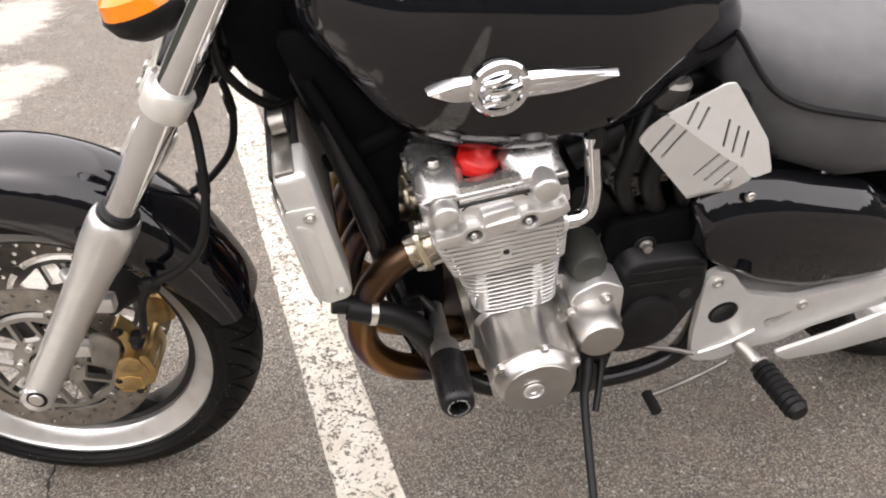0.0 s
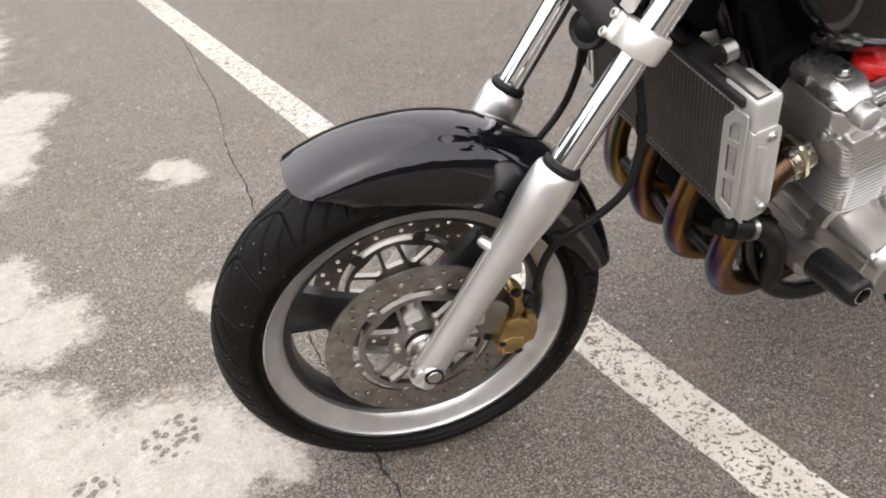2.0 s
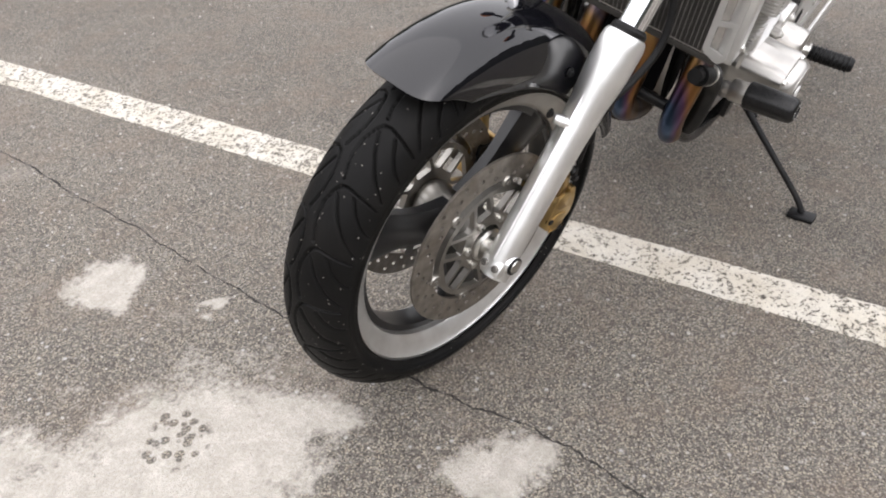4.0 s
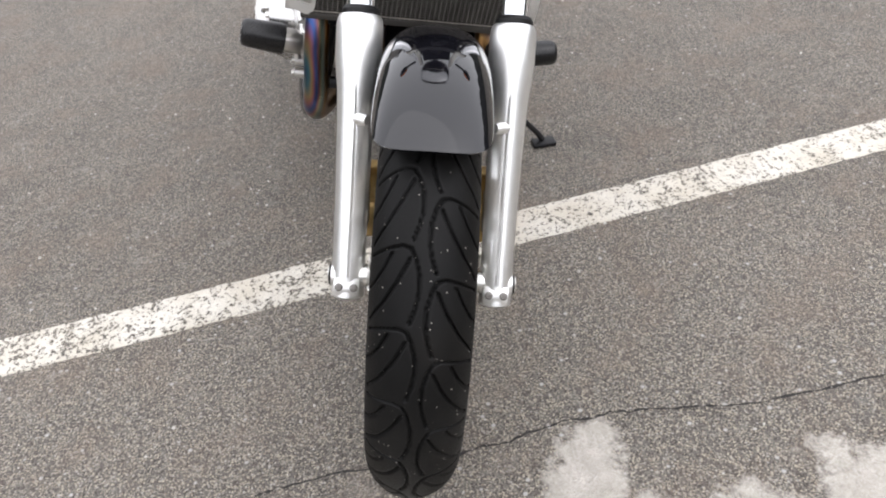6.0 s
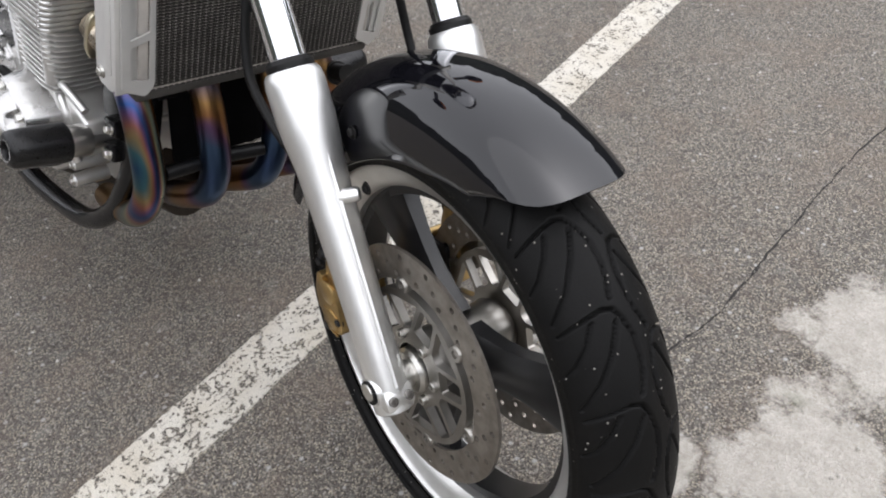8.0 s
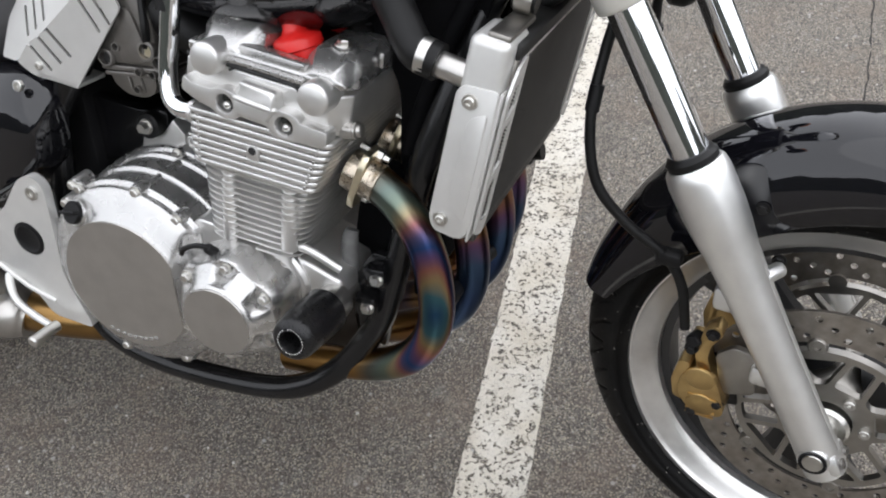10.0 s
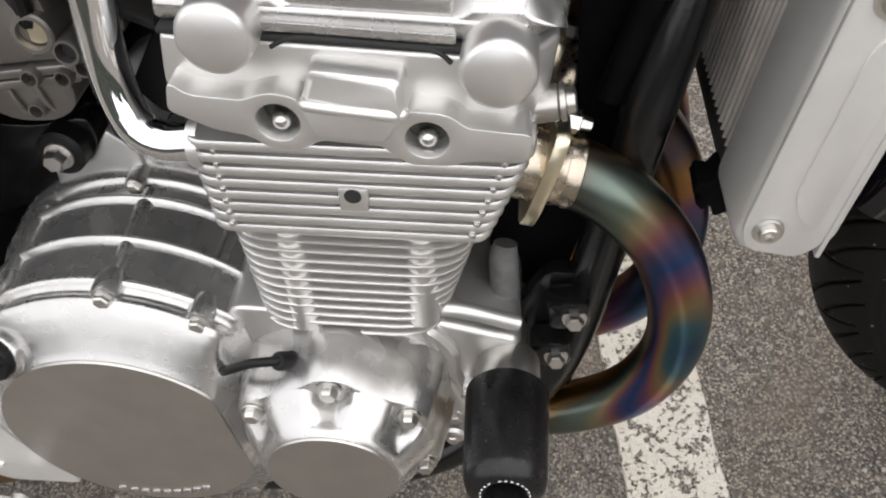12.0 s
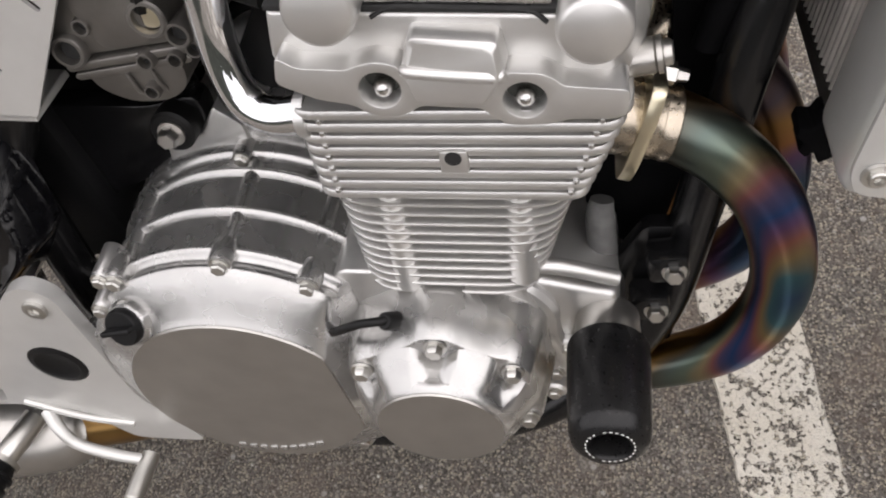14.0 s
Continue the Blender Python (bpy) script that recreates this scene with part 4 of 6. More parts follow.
def fin(u0, u1, half, v, thick, corner, drop=0.0):
    """One cooling fin: a thin plate with rounded corners and edges; drop: how far its rim hangs down."""
    outline = rounded([(u0, -half), (u1, -half), (u1, half), (u0, half)], corner, 6)
    bm = bmesh.new()
    rings = []
    for k, (grow, h) in enumerate(((-0.004, thick / 2), (-0.0008, thick / 2), (0, thick * 0.25), (0, -thick * 0.25 - drop), (-0.0008, -thick / 2 - drop), (-0.004, -thick / 2))):
        cu = (u0 + u1) / 2
        rings.append([bm.verts.new((a + (grow if a > cu else -grow), b + (grow if b > 0 else -grow), v + h)) for a, b in outline])
    n = len(outline)
    for a, b in zip(rings, rings[1:]):
        for i in range(n):
            bm.faces.new((a[i], a[(i + 1) % n], b[(i + 1) % n], b[i]))
    bm.faces.new(rings[0])
    bm.faces.new(rings[-1][::-1])
    bm.transform(TILTED)
    return bm


block_core = prism([E(-0.076, -0.004), E(0.08, -0.004), E(0.078, -0.062), E(0.074, -0.18), E(-0.034, -0.18), E(-0.054, -0.075), E(-0.064, -0.062)], -0.197, 0.197, 0.006)
block_core = join(block_core, prism(rounded([E(-0.082, 0.004), E(0.084, 0.004), E(0.082, -0.064), E(-0.068, -0.064)], 0.008, 3), -0.2165, 0.2165, 0.006))
cylinder_block = part("cylinder_block", block_core, M_CAST, motorcycle, "silver four-cylinder block with cooling fins")
for k in range(8):
    v = 0.001 - 0.0088 * k
    q = k / 7
    part("fin", fin(-0.094 + 0.020 * q, 0.091 - 0.003 * q, 0.224 - 0.002 * q, v, 0.006, 0.014), M_CAST, cylinder_block)
for k in range(12):
    v = -0.0725 - 0.009 * k
    q = k / 11
    part("fin", fin(-0.070 + 0.024 * q, 0.091 - 0.006 * q, 0.211 - 0.004 * q, v, 0.0026, 0.035), M_CAST, cylinder_block)
for side in (-1, 1):
    # small cast ribs that tie the fins together
    for u, n in ((-0.078, 8), (0.074, 8)):
        for k in range(n - 1):
            v = -0.0034 - 0.0088 * k
            u_k = u + (0.018 * k / 7 if u < 0 else 0)
            part("rib", lathe([(-0.012, 0.0022), (0.001, 0.0022), (0.0022, 0.0014), (0.0025, 0)], axis(E3(u_k, side * 0.2215, v), (0, side, 0)), 8), M_POLISH, cylinder_block)
    part("drain_boss", block((0, 0, 0), (0.0165, 0.012, 0.0165), 0.002, Matrix.Translation(E3(0.002, side * 0.2195, -0.0315)) @ Matrix.Rotation(-TILT, 4, "Y")), M_CAST, cylinder_block)
    # flat dark disc paints the shade inside the drain hole
    part("drain_hole_shade", lathe([(0, 0.0048), (0.0005, 0.0048), (0.0005, 0.0)], axis(E3(0.002, side * 0.2257, -0.0275), (0, side, 0)), 16), M_HOLE, cylinder_block)

SOCKETS = ((-0.039, 0.0148), (0.0345, 0.0218))
# cylinder head: lower casting, gasket, cam cover
head_uv = [(-0.098, 0.006), (-0.06, 0.004), (-0.026, 0.005), (-0.018, 0.011), (0.018, 0.013), (0.026, 0.01), (0.05, 0.012), (0.07, 0.019), (0.094, 0.03), (0.093, 0.04), (0.09, 0.06), (-0.102, 0.053), (-0.1, 0.03)]


def corner_cut(uv, half, inset, depth):
    """A body across the engine from an outline in u, v whose front corners are cut off: by inset along u, over depth along y."""
    front = min(u for u, v in uv)
    tip = [(max(u, front + inset), v) for u, v in uv]
    return loft([[tuple(E3(u, y, v)) for u, v in ring] for y, ring in ((-half, tip), (depth - half, uv), (half - depth, uv), (half, tip))], 0.003, 3)


cylinder_head = part("cylinder_head", corner_cut(head_uv, 0.213, 0.02, 0.024), M_HEAD, motorcycle, "silver cylinder head with twin cam covers")
for side in (-1, 1):
    y = side * 0.213
    flange = [E(-0.09, 0.0045), E(-0.062, 0.0025), E(-0.050, -0.001), E(-0.030, -0.0012), E(-0.0215, 0.0055), E(-0.017, 0.0096), E(0.0145, 0.0118), E(0.0215, 0.007), E(0.0285, 0.0048), E(0.041, 0.0058), E(0.050, 0.0125), E(0.068, 0.016), E(0.089, 0.0265), E(0.0855, 0.043), E(0.076, 0.036), E(0.0503, 0.0343),
              E(0.0436, 0.0373), E(0.0355, 0.0392), E(0.024, 0.037), E(0.021, 0.03), E(-0.026, 0.027), E(-0.031, 0.032), E(-0.047, 0.031), E(-0.0536, 0.0278), E(-0.0583, 0.0232), E(-0.0905, 0.0205)]
    sockets = [circle(*E(u, v), 0.0112, 28) for u, v in SOCKETS]
    ledge = plate_with_holes(rounded(flange, 0.004, 4), sockets, y - side * 0.006, y + side * 0.0155)
    rims = [e for e in ledge.edges if len(e.link_faces) == 2 and e.calc_face_angle() > 0.8 and all(abs(v.co.y - (y + side * 0.0155)) < 1e-4 for v in e.verts)]
    bmesh.ops.bevel(ledge, geom=rims, offset=0.0022, segments=2, affect="EDGES", profile=0.5, clamp_overlap=True)
    part("head_flange", ledge, M_HEAD, cylinder_head, "", sharp=50)
    panel = [E(-0.021, 0.0125), E(0.018, 0.0145), E(0.0235, 0.033), E(0.017, 0.052), E(-0.0275, 0.0485), E(-0.031, 0.03)]
    mid_p = E(-0.003, 0.032)
    wide = rounded(panel, 0.003, 2)
    part("raised_panel", loft([[(x, y - side * 0.004, z) for x, z in wide], [(mid_p[0] + (x - mid_p[0]) * 0.97, y + side * 0.0135, mid_p[1] + (z - mid_p[1]) * 0.97) for x, z in wide],
                               [(mid_p[0] + (x - mid_p[0]) * 0.86, y + side * (0.0205 - 0.005 * max(0.0, (z - mid_p[1]) / 0.015)), mid_p[1] + (z - mid_p[1]) * 0.82) for x, z in wide]], 0.0016, 2), M_HEAD, cylinder_head)
    fold_a, fold_b = E(-0.0275, 0.031), E(0.0195, 0.0335)
    part("panel_ridge", tube([(fold_b[0], y + side * 0.0135, fold_b[1]), (fold_b[0] - 0.004, y + side * 0.0172, fold_b[1]), (fold_a[0] + 0.004, y + side * 0.0172, fold_a[1]), (fold_a[0], y + side * 0.0135, fold_a[1])], 0.0035, 10), M_HEAD, cylinder_head)
    for u, v in SOCKETS:
        # dark floor paints in the shade of a deeper nut socket
        part("socket_shade", lathe([(0, 0.0125), (0.001, 0.0125), (0.001, 0)], axis(E3(u, side * 0.2132, v), (0, side, 0)), 24), M_STARTER_SHADE, cylinder_head)
        part("dome_nut", lathe([(0.0, 0.0056), (0.004, 0.0055)] + [(0.0065 + 0.0052 * math.sin(a), 0.0052 * math.cos(a)) for a in np.linspace(0.0, 1.5, 8)] + [(0.0117, 0.0)], axis(E3(u, side * 0.2145, v - 0.0035), (0, side, 0.0)), 24), M_NUT, cylinder_head)
    for u, v in ((-0.0725, 0.0535), (0.0575, 0.0665)):
        part("cam_plug", lathe([(-0.02, 0.019), (0.014, 0.0185), (0.017, 0.0175), (0.0185, 0.0155), (0.0185, 0.0)], axis(E3(u, side * 0.212, v), (0, side, 0.04)), 36), M_HEAD, cylinder_head, "round cam end plug")
    part("gasket_line", prism([E(-0.083, 0.0543), E(0.09, 0.0605), E(0.09, 0.064), E(-0.083, 0.0578)], y - side * 0.02, y + side * 0.0015, 0.0006), M_HOLE, cylinder_head)
    part("gasket_edge", tube([E3(-0.05, y + side * 0.0012, 0.0505), E3(-0.043, y + side * 0.0012, 0.0565), E3(-0.03, y + side * 0.0012, 0.0585), E3(0.015, y + side * 0.0012, 0.061), E3(0.027, y + side * 0.0012, 0.0605), E3(0.036, y + side * 0.0012, 0.0555)], 0.0013, 8), M_HOLE, cylinder_head)
    part("front_plug", lathe([(-0.01, 0.0115), (0.008, 0.0115), (0.0095, 0.010), (0.0095, 0.012), (0.0125, 0.012), (0.0135, 0.0085), (0.018, 0.008), (0.019, 0.006), (0.019, 0)], axis(E3(-0.097, side * 0.19, 0.012), (-1, 0, 0.05)) @ Matrix.Diagonal((0.85, 0.85, 0.9, 1)), 20), M_BRUSH, cylinder_head)

# cam cover: a flat base, low end walls, two long humps with sloped ends and a dark well between them
cam_cover = part("cam_cover", corner_cut([(-0.105, 0.058), (0.092, 0.065), (0.091, 0.076), (-0.104, 0.07)], 0.2095, 0.02, 0.024), M_POLISH, motorcycle, "silver cam cover with two sloped humps")
for side in (-1, 1):
    wall = rounded([E(-0.05, 0.064), E(0.03, 0.067), E(0.03, 0.0835), E(-0.05, 0.0795)], 0.002, 2)
    part("end_wall", taper(wall, side * 0.206, [(x, z - 0.0015) for x, z in wall], side * 0.186, 0.0015), M_POLISH, cam_cover)
    part("lip", prism(rounded([E(-0.052, 0.0595), E(0.04, 0.0635), E(0.04, 0.069), E(-0.052, 0.065)], 0.0015, 2), side * 0.2, side * 0.2135, 0.0015), M_POLISH, cam_cover)
for u0, u1, top, nm in ((-0.105, -0.036, 0.0915, "front_hump"), (0.008, 0.092, 0.099, "rear_hump")):
    mid = (u0 + u1) / 2
    full = [(u0, 0.066), (u1, 0.07), (u1 - 0.001, top - 0.012), (u1 - 0.012, top), (u0 + 0.012, top), (u0 + 0.001, top - 0.012)]
    end = [(mid + (u - mid) * (0.5 if v > 0.072 else 0.92), 0.068 + (v - 0.068) * 0.3) for u, v in full]
    shoulder = [(mid + (u - mid) * 0.93, v) for u, v in full]
    part(nm, loft([[tuple(E3(u, y, v)) for u, v in ring] for y, ring in ((-0.2085, end), (-0.178, shoulder), (-0.165, full), (0.165, full), (0.178, shoulder), (0.2085, end))], 0.002, 2), M_POLISH, cam_cover)
part("plug_well", prism([E(-0.044, 0.069), E(0.018, 0.072), E(0.018, 0.0765), E(-0.044, 0.0725)], -0.19, 0.19, 0.001), M_SATIN, cam_cover, "dark plug well")
for side in (-1, 1):
    for u, v in ((-0.074, 0.0925), (0.053, 0.1)):
        part("cover_boss", lathe([(-0.03, 0.016), (0.001, 0.0145), (0.002, 0.012), (0.002, 0)], axis(E3(u, side * 0.164, v), (-math.sin(TILT), 0, math.cos(TILT))), 20), M_POLISH, cam_cover)
        part("cover_bolt", hexbolt(E3(u, side * 0.164, v + 0.002), (-math.sin(TILT), 0, math.cos(TILT)), 0.0075, 0.007), M_STEEL, cam_cover)
    for u in (-0.108, 0.094):
        part("side_rib", block((0, 0, 0), (0.006, 0.022, 0.018), 0.002, Matrix.Translation(E3(u, side * 0.13, 0.078)) @ Matrix.Rotation(-TILT, 4, "Y")), M_POLISH, cam_cover)
for y in (-0.145, -0.05, 0.05, 0.145):
    cap = part("plug_cap", lathe([(-0.025, 0.024), (-0.008, 0.025), (-0.006, 0.028), (0.002, 0.028), (0.006, 0.0255), (0.010, 0.016), (0.016, 0.012), (0.05, 0.0105), (0.055, 0.008), (0.055, 0)], axis(E3(-0.014, y * 1.08, 0.083), (0.25, 0, 1)), 28), M_RED, motorcycle, "red spark plug cap")
    part("lead", tube([E3(0.0, y * 1.08, 0.128), E3(0.012, y, 0.16), E3(0.03, y * 0.9, 0.21), E3(0.07, y * 0.7, 0.22)], 0.004, 8), M_HOSE, cap)
    part("fin_grip", block((0, 0, 0), (0.03, 0.008, 0.022), 0.003, Matrix.Translation(E3(-0.006, y * 1.08, 0.108)) @ Matrix.Rotation(0.5, 4, "Y")), M_RED, cap)

# chrome water pipe at the back of the block on both sides
for side in (-1, 1):
    wp = part("water_pipe", tube([(0.75, side * 0.2115, 0.665), (0.772, side * 0.2085, 0.6645), (0.7875, side * 0.2035, 0.675), (0.7915, side * 0.196, 0.703), (0.7855, side * 0.191, 0.74), (0.777, side * 0.186, 0.785)], 0.0112, 20), M_CHROME, motorcycle, "chrome water pipe bending up behind the cylinders")
    part("hose_end", tube([(0.784, side * 0.187, 0.77), (0.78, side * 0.18, 0.80), (0.772, side * 0.16, 0.815)], 0.0135, 14), M_HOSE, wp)
    part("pipe_collar", lathe([(0, 0.0135), (0.006, 0.0135), (0.0065, 0.0112)], axis((0.748, side * 0.2115, 0.665), (1, 0, 0.05)), 20), M_CAST, wp)

# crankcase
case_poly = [(0.676, 0.487), (0.80, 0.505), (0.86, 0.58), (0.93, 0.575), (1.0, 0.5), (1.01, 0.38), (0.95, 0.3), (0.86, 0.27), (0.72, 0.27), (0.675, 0.3), (0.662, 0.36), (0.67, 0.43)]
crankcase = part("crankcase", prism(rounded(case_poly, 0.02, 4), -0.165, 0.09, 0.012, 3), M_CAST, motorcycle, "silver crankcase")
part("case_joint", prism(rounded([(0.664, 0.39), (1.012, 0.42), (1.012, 0.432), (0.664, 0.402)], 0.003, 2), -0.171, 0.093, 0.002), M_CAST, crankcase)
for side in (-1, 1):
    part("cylinder_base", prism(rounded([(0.65, 0.44), (0.665, 0.492), (0.795, 0.515), (0.81, 0.46), (0.7, 0.41)], 0.015, 4), side * 0.08, side * (0.198 if side > 0 else 0.168), 0.012, 3), M_CAST, crankcase)
    part("stud_column", tube([E3(0.05, side * 0.197, -0.066), E3(0.05, side * 0.197, -0.17)], 0.011, 16, smooth=False), M_CAST, cylinder_block)
    part("stud_column", tube([E3(-0.031, side * 0.197, -0.066), E3(-0.031, side * 0.197, -0.16)], 0.011, 16, smooth=False), M_CAST, cylinder_block)
    if side < 0:
        for x, z in ((0.682, 0.41), (0.682, 0.375), (0.69, 0.345)):
            part("case_bolt", hexbolt((x, side * 0.165, z), (0, side, 0), 0.006, 0.006), M_STEEL, crankcase)
    # rear mount ear with its big bolt and the black frame plate
    if side > 0:
        part("rear_ear", loft([[(x, side * y, z) for x, z in ((0.868, 0.576), (0.884, 0.596), (0.906, 0.572), (0.94, 0.566), (0.95, 0.53), (0.87, 0.53))] for y in (0.06, 0.098)], 0.003), M_CAST, crankcase)

part("case_shelf", prism(rounded([(0.79, 0.48), (0.80, 0.545), (0.85, 0.575), (0.9, 0.57), (0.935, 0.545), (0.94, 0.48), (0.82, 0.44)], 0.012, 3), 0.04, 0.094, 0.006), M_POLISH, crankcase)
# clutch cover: a big round polished cover with three raised bands, a chamfer and a flat brushed face
CLUTCH = (0.897, 0.414)


def cover_outline(r, flat, n=96):
    """A round outline, a little wider towards the front, where it is cut straight."""
    pts = []
    for a in np.linspace(0, 2 * math.pi, n, endpoint=False):
        q = r - 0.005 * math.cos(a)
        pts.append((max(CLUTCH[0] + q * math.cos(a), CLUTCH[0] - flat), CLUTCH[1] + q * math.sin(a)))
    return pts


cover_profile = [(0.085, 0.1455), (0.104, 0.1445), (0.1065, 0.142), (0.108, 0.1375)]
for bead_y in (0.1225, 0.1615, 0.199):  # three raised bands round the barrel
    cover_profile += [(bead_y + 0.0085 * (t - 0.5), 0.1372 - 0.0055 * (bead_y - 0.1225) / 0.0765 + 0.0055 * math.sin(math.pi * t) ** 0.7) for t in np.linspace(0, 1, 9)]
cover_profile += [(0.2055, 0.1308), (0.2085, 0.131), (0.2112, 0.1328), (0.2145, 0.1322), (0.2178, 0.129), (0.2225, 0.1215), (0.2285, 0.1108), (0.2335, 0.1012), (0.2365, 0.0965), (0.238, 0.0945)]
rings = [[(x, y, z) for x, z in cover_outline(r, float(np.interp(y, [0.095, 0.2, 0.238], [0.121, 0.111, 0.0862])))] for y, r in cover_profile]
clutch_cover = part("clutch_cover", loft(rings), M_POLISH, motorcycle, "polished round clutch cover with three raised bands", sharp=48)
part("cover_face", loft([[(x, 0.2375, z) for x, z in cover_outline(0.0955, 0.0868)], [(x, 0.2392, z) for x, z in cover_outline(0.0949, 0.0863)]]), M_BRUSH, clutch_cover, "flat brushed cover face")
for a in (64, 104, 131, 22, -25, -70, -115):
    an = radians(a)
    out = Vector((math.cos(an), 0, math.sin(an)))
    p = Vector((CLUTCH[0], 0.2125, CLUTCH[1])) + 0.1345 * out
    part("screw_boss", lathe([(-0.022, 0.0075), (-0.014, 0.0098), (-0.003, 0.0096), (-0.0005, 0.009), (0.0, 0.008), (0.0, 0)], axis(p, (0, 1, 0)), 24), M_POLISH, clutch_cover)
    part("cover_rib", tube([p + Vector((0, -0.10, 0)) + 0.002 * out, p + Vector((0, -0.05, 0)) - 0.002 * out, p + Vector((0, -0.018, 0)) - 0.006 * out], [0.0075, 0.007, 0.0045], 16), M_POLISH, clutch_cover)
    part("cover_screw", hexbolt(p - Vector((0, 0.0005, 0)), (0, 1, 0), 0.006, 0.0062), M_STEEL, clutch_cover)
for x, y, z in ((0.874, 0.112, 0.5545), (0.966, 0.213, 0.5385), (0.976, 0.222, 0.515)):
    part("screw_boss", lathe([(-0.03, 0.0095), (-0.002, 0.0078), (0.0, 0.007), (0.0, 0)], axis((x, y, z), (0, 1, 0)), 20), M_POLISH, clutch_cover)
    part("cover_screw", hexbolt((x, y, z), (0, 1, 0), 0.0055, 0.005), M_STEEL, clutch_cover)
cap_at, cap_way = Vector((0.95, 0.235, 0.512)), Vector((0.12, 0.9, 0.42)).normalized()
part("filler_neck", lathe([(-0.035, 0.021), (-0.002, 0.0185), (0.001, 0.0165), (0.001, 0)], axis(cap_at, cap_way), 28), M_POLISH, clutch_cover)
part("oil_filler", lathe([(0, 0.0152), (0.005, 0.0152), (0.007, 0.0138), (0.007, 0)], axis(cap_at, cap_way), 28), M_PLASTIC, clutch_cover, "black oil filler cap")
part("filler_grip", block((0, 0, 0.0105), (0.028, 0.0045, 0.008), 0.0015, axis(cap_at, cap_way) @ Matrix.Rotation(0.2, 4, "Z")), M_PLASTIC, clutch_cover)
# maker's cast lettering at the foot of the cover face: plain bars
for k in range(9):
    x = 0.86 + 0.0092 * k
    part("cast_mark", block((x, 0.2395, 0.3305 + 0.00045 * (k - 4) ** 2), (0.0066, 0.0016, 0.005), 0.0004), M_POLISH, clutch_cover)

# pulse generator cover
pc = (0.728, 0.418)
EARS = (98, 151, 38, 207, -30, -85)

def eared(y, r, ear, wide=17.0, dx=0.0, n=96, pc=pc, ears=EARS):
    """A round outline that bulges out round its screws."""
    pts = []
    for a in np.linspace(0, 360, n, endpoint=False):
        bump = max(math.exp(-(((a - e + 180) % 360 - 180) / wide) ** 4) for e in ears)
        rr = r + ear * bump
        pts.append((pc[0] + dx + rr * math.cos(radians(a)), y, pc[1] + rr * math.sin(radians(a))))
    return pts


rings = [eared(*k) for k in ((0.08, 0.081, 0.006, 17), (0.2, 0.077, 0.005, 17), (0.228, 0.0715, 0.006, 15), (0.2425, 0.0685, 0.0068, 13.5), (0.2452, 0.0675, 0.0062, 13), (0.2457, 0.0668, -0.0135, 11), (0.2515, 0.0632, -0.011, 10.5),
                             (0.2595, 0.0572, -0.0065, 10), (0.2645, 0.0535, -0.003), (0.2672, 0.0516, -0.001), (0.2695, 0.0495, 0), (0.271, 0.0475, 0))]
pulse_cover = part("pulse_cover", loft(rings), M_POLISH, motorcycle, "small round polished engine cover with pocketed screws", sharp=30)
part("cover_face", lathe([(0, 0.0465), (0.002, 0.0458), (0.002, 0)], axis((pc[0], 0.2705, pc[1]), (0, 1, 0)), 56), M_BRUSH, pulse_cover, "flat brushed cover face")
for a in EARS:
    p = Vector((pc[0] + 0.0655 * math.cos(radians(a)), 0.2458, pc[1] + 0.0655 * math.sin(radians(a))))
    part("cover_screw", hexbolt(p, (0, 1, 0), 0.0062, 0.0075), M_STEEL, pulse_cover)
part("case_lip", loft([eared(0.08, 0.086, 0.007, 20), eared(0.19, 0.0845, 0.007, 20), eared(0.194, 0.082, 0.006, 20)]), M_CAST, pulse_cover, sharp=34)
part("sensor_cable", tube([(0.818, 0.212, 0.462), (0.803, 0.222, 0.473), (0.79, 0.2305, 0.487), (0.772, 0.2335, 0.4965), (0.757, 0.2335, 0.4985), (0.75, 0.229, 0.4945)], 0.0034, 14), M_HOSE, pulse_cover)
part("grommet", lathe([(-0.012, 0.0068), (0.002, 0.0066), (0.004, 0.0052), (0.004, 0)], axis((0.7525, 0.2305, 0.4945), (0.25, 0.55, 0.7)), 20), M_HOSE, pulse_cover)
# ribs and bosses of the case front beside it
part("mount_arm", loft([[(x, y, z) for x, z in ((0.69, 0.49), (0.69, 0.40), (0.66, 0.395), (0.625, 0.405), (0.598, 0.425), (0.598, 0.452), (0.635, 0.468))] for y in (0.07, 0.186)], 0.006, 3), M_CAST, crankcase)
part("case_rib", tube([(0.665, 0.19, 0.498), (0.636, 0.19, 0.494), (0.597, 0.184, 0.47)], 0.0062, 12), M_CAST, crankcase)
part("case_rib", tube([(0.668, 0.19, 0.43), (0.652, 0.19, 0.41), (0.647, 0.186, 0.372)], 0.0075, 12), M_CAST, crankcase)
for x, z in ((0.640, 0.398), (0.654, 0.365), (0.66, 0.335)):
    part("case_boss", lathe([(-0.05, 0.0125), (0.003, 0.0105), (0.005, 0.008), (0.005, 0)], axis((x, 0.188, z), (0, 1, 0.0)), 20), M_CAST, crankcase)
    part("case_bolt", hexbolt((x, 0.1925, z), (0, 1, 0), 0.0055, 0.005), M_STEEL, crankcase)

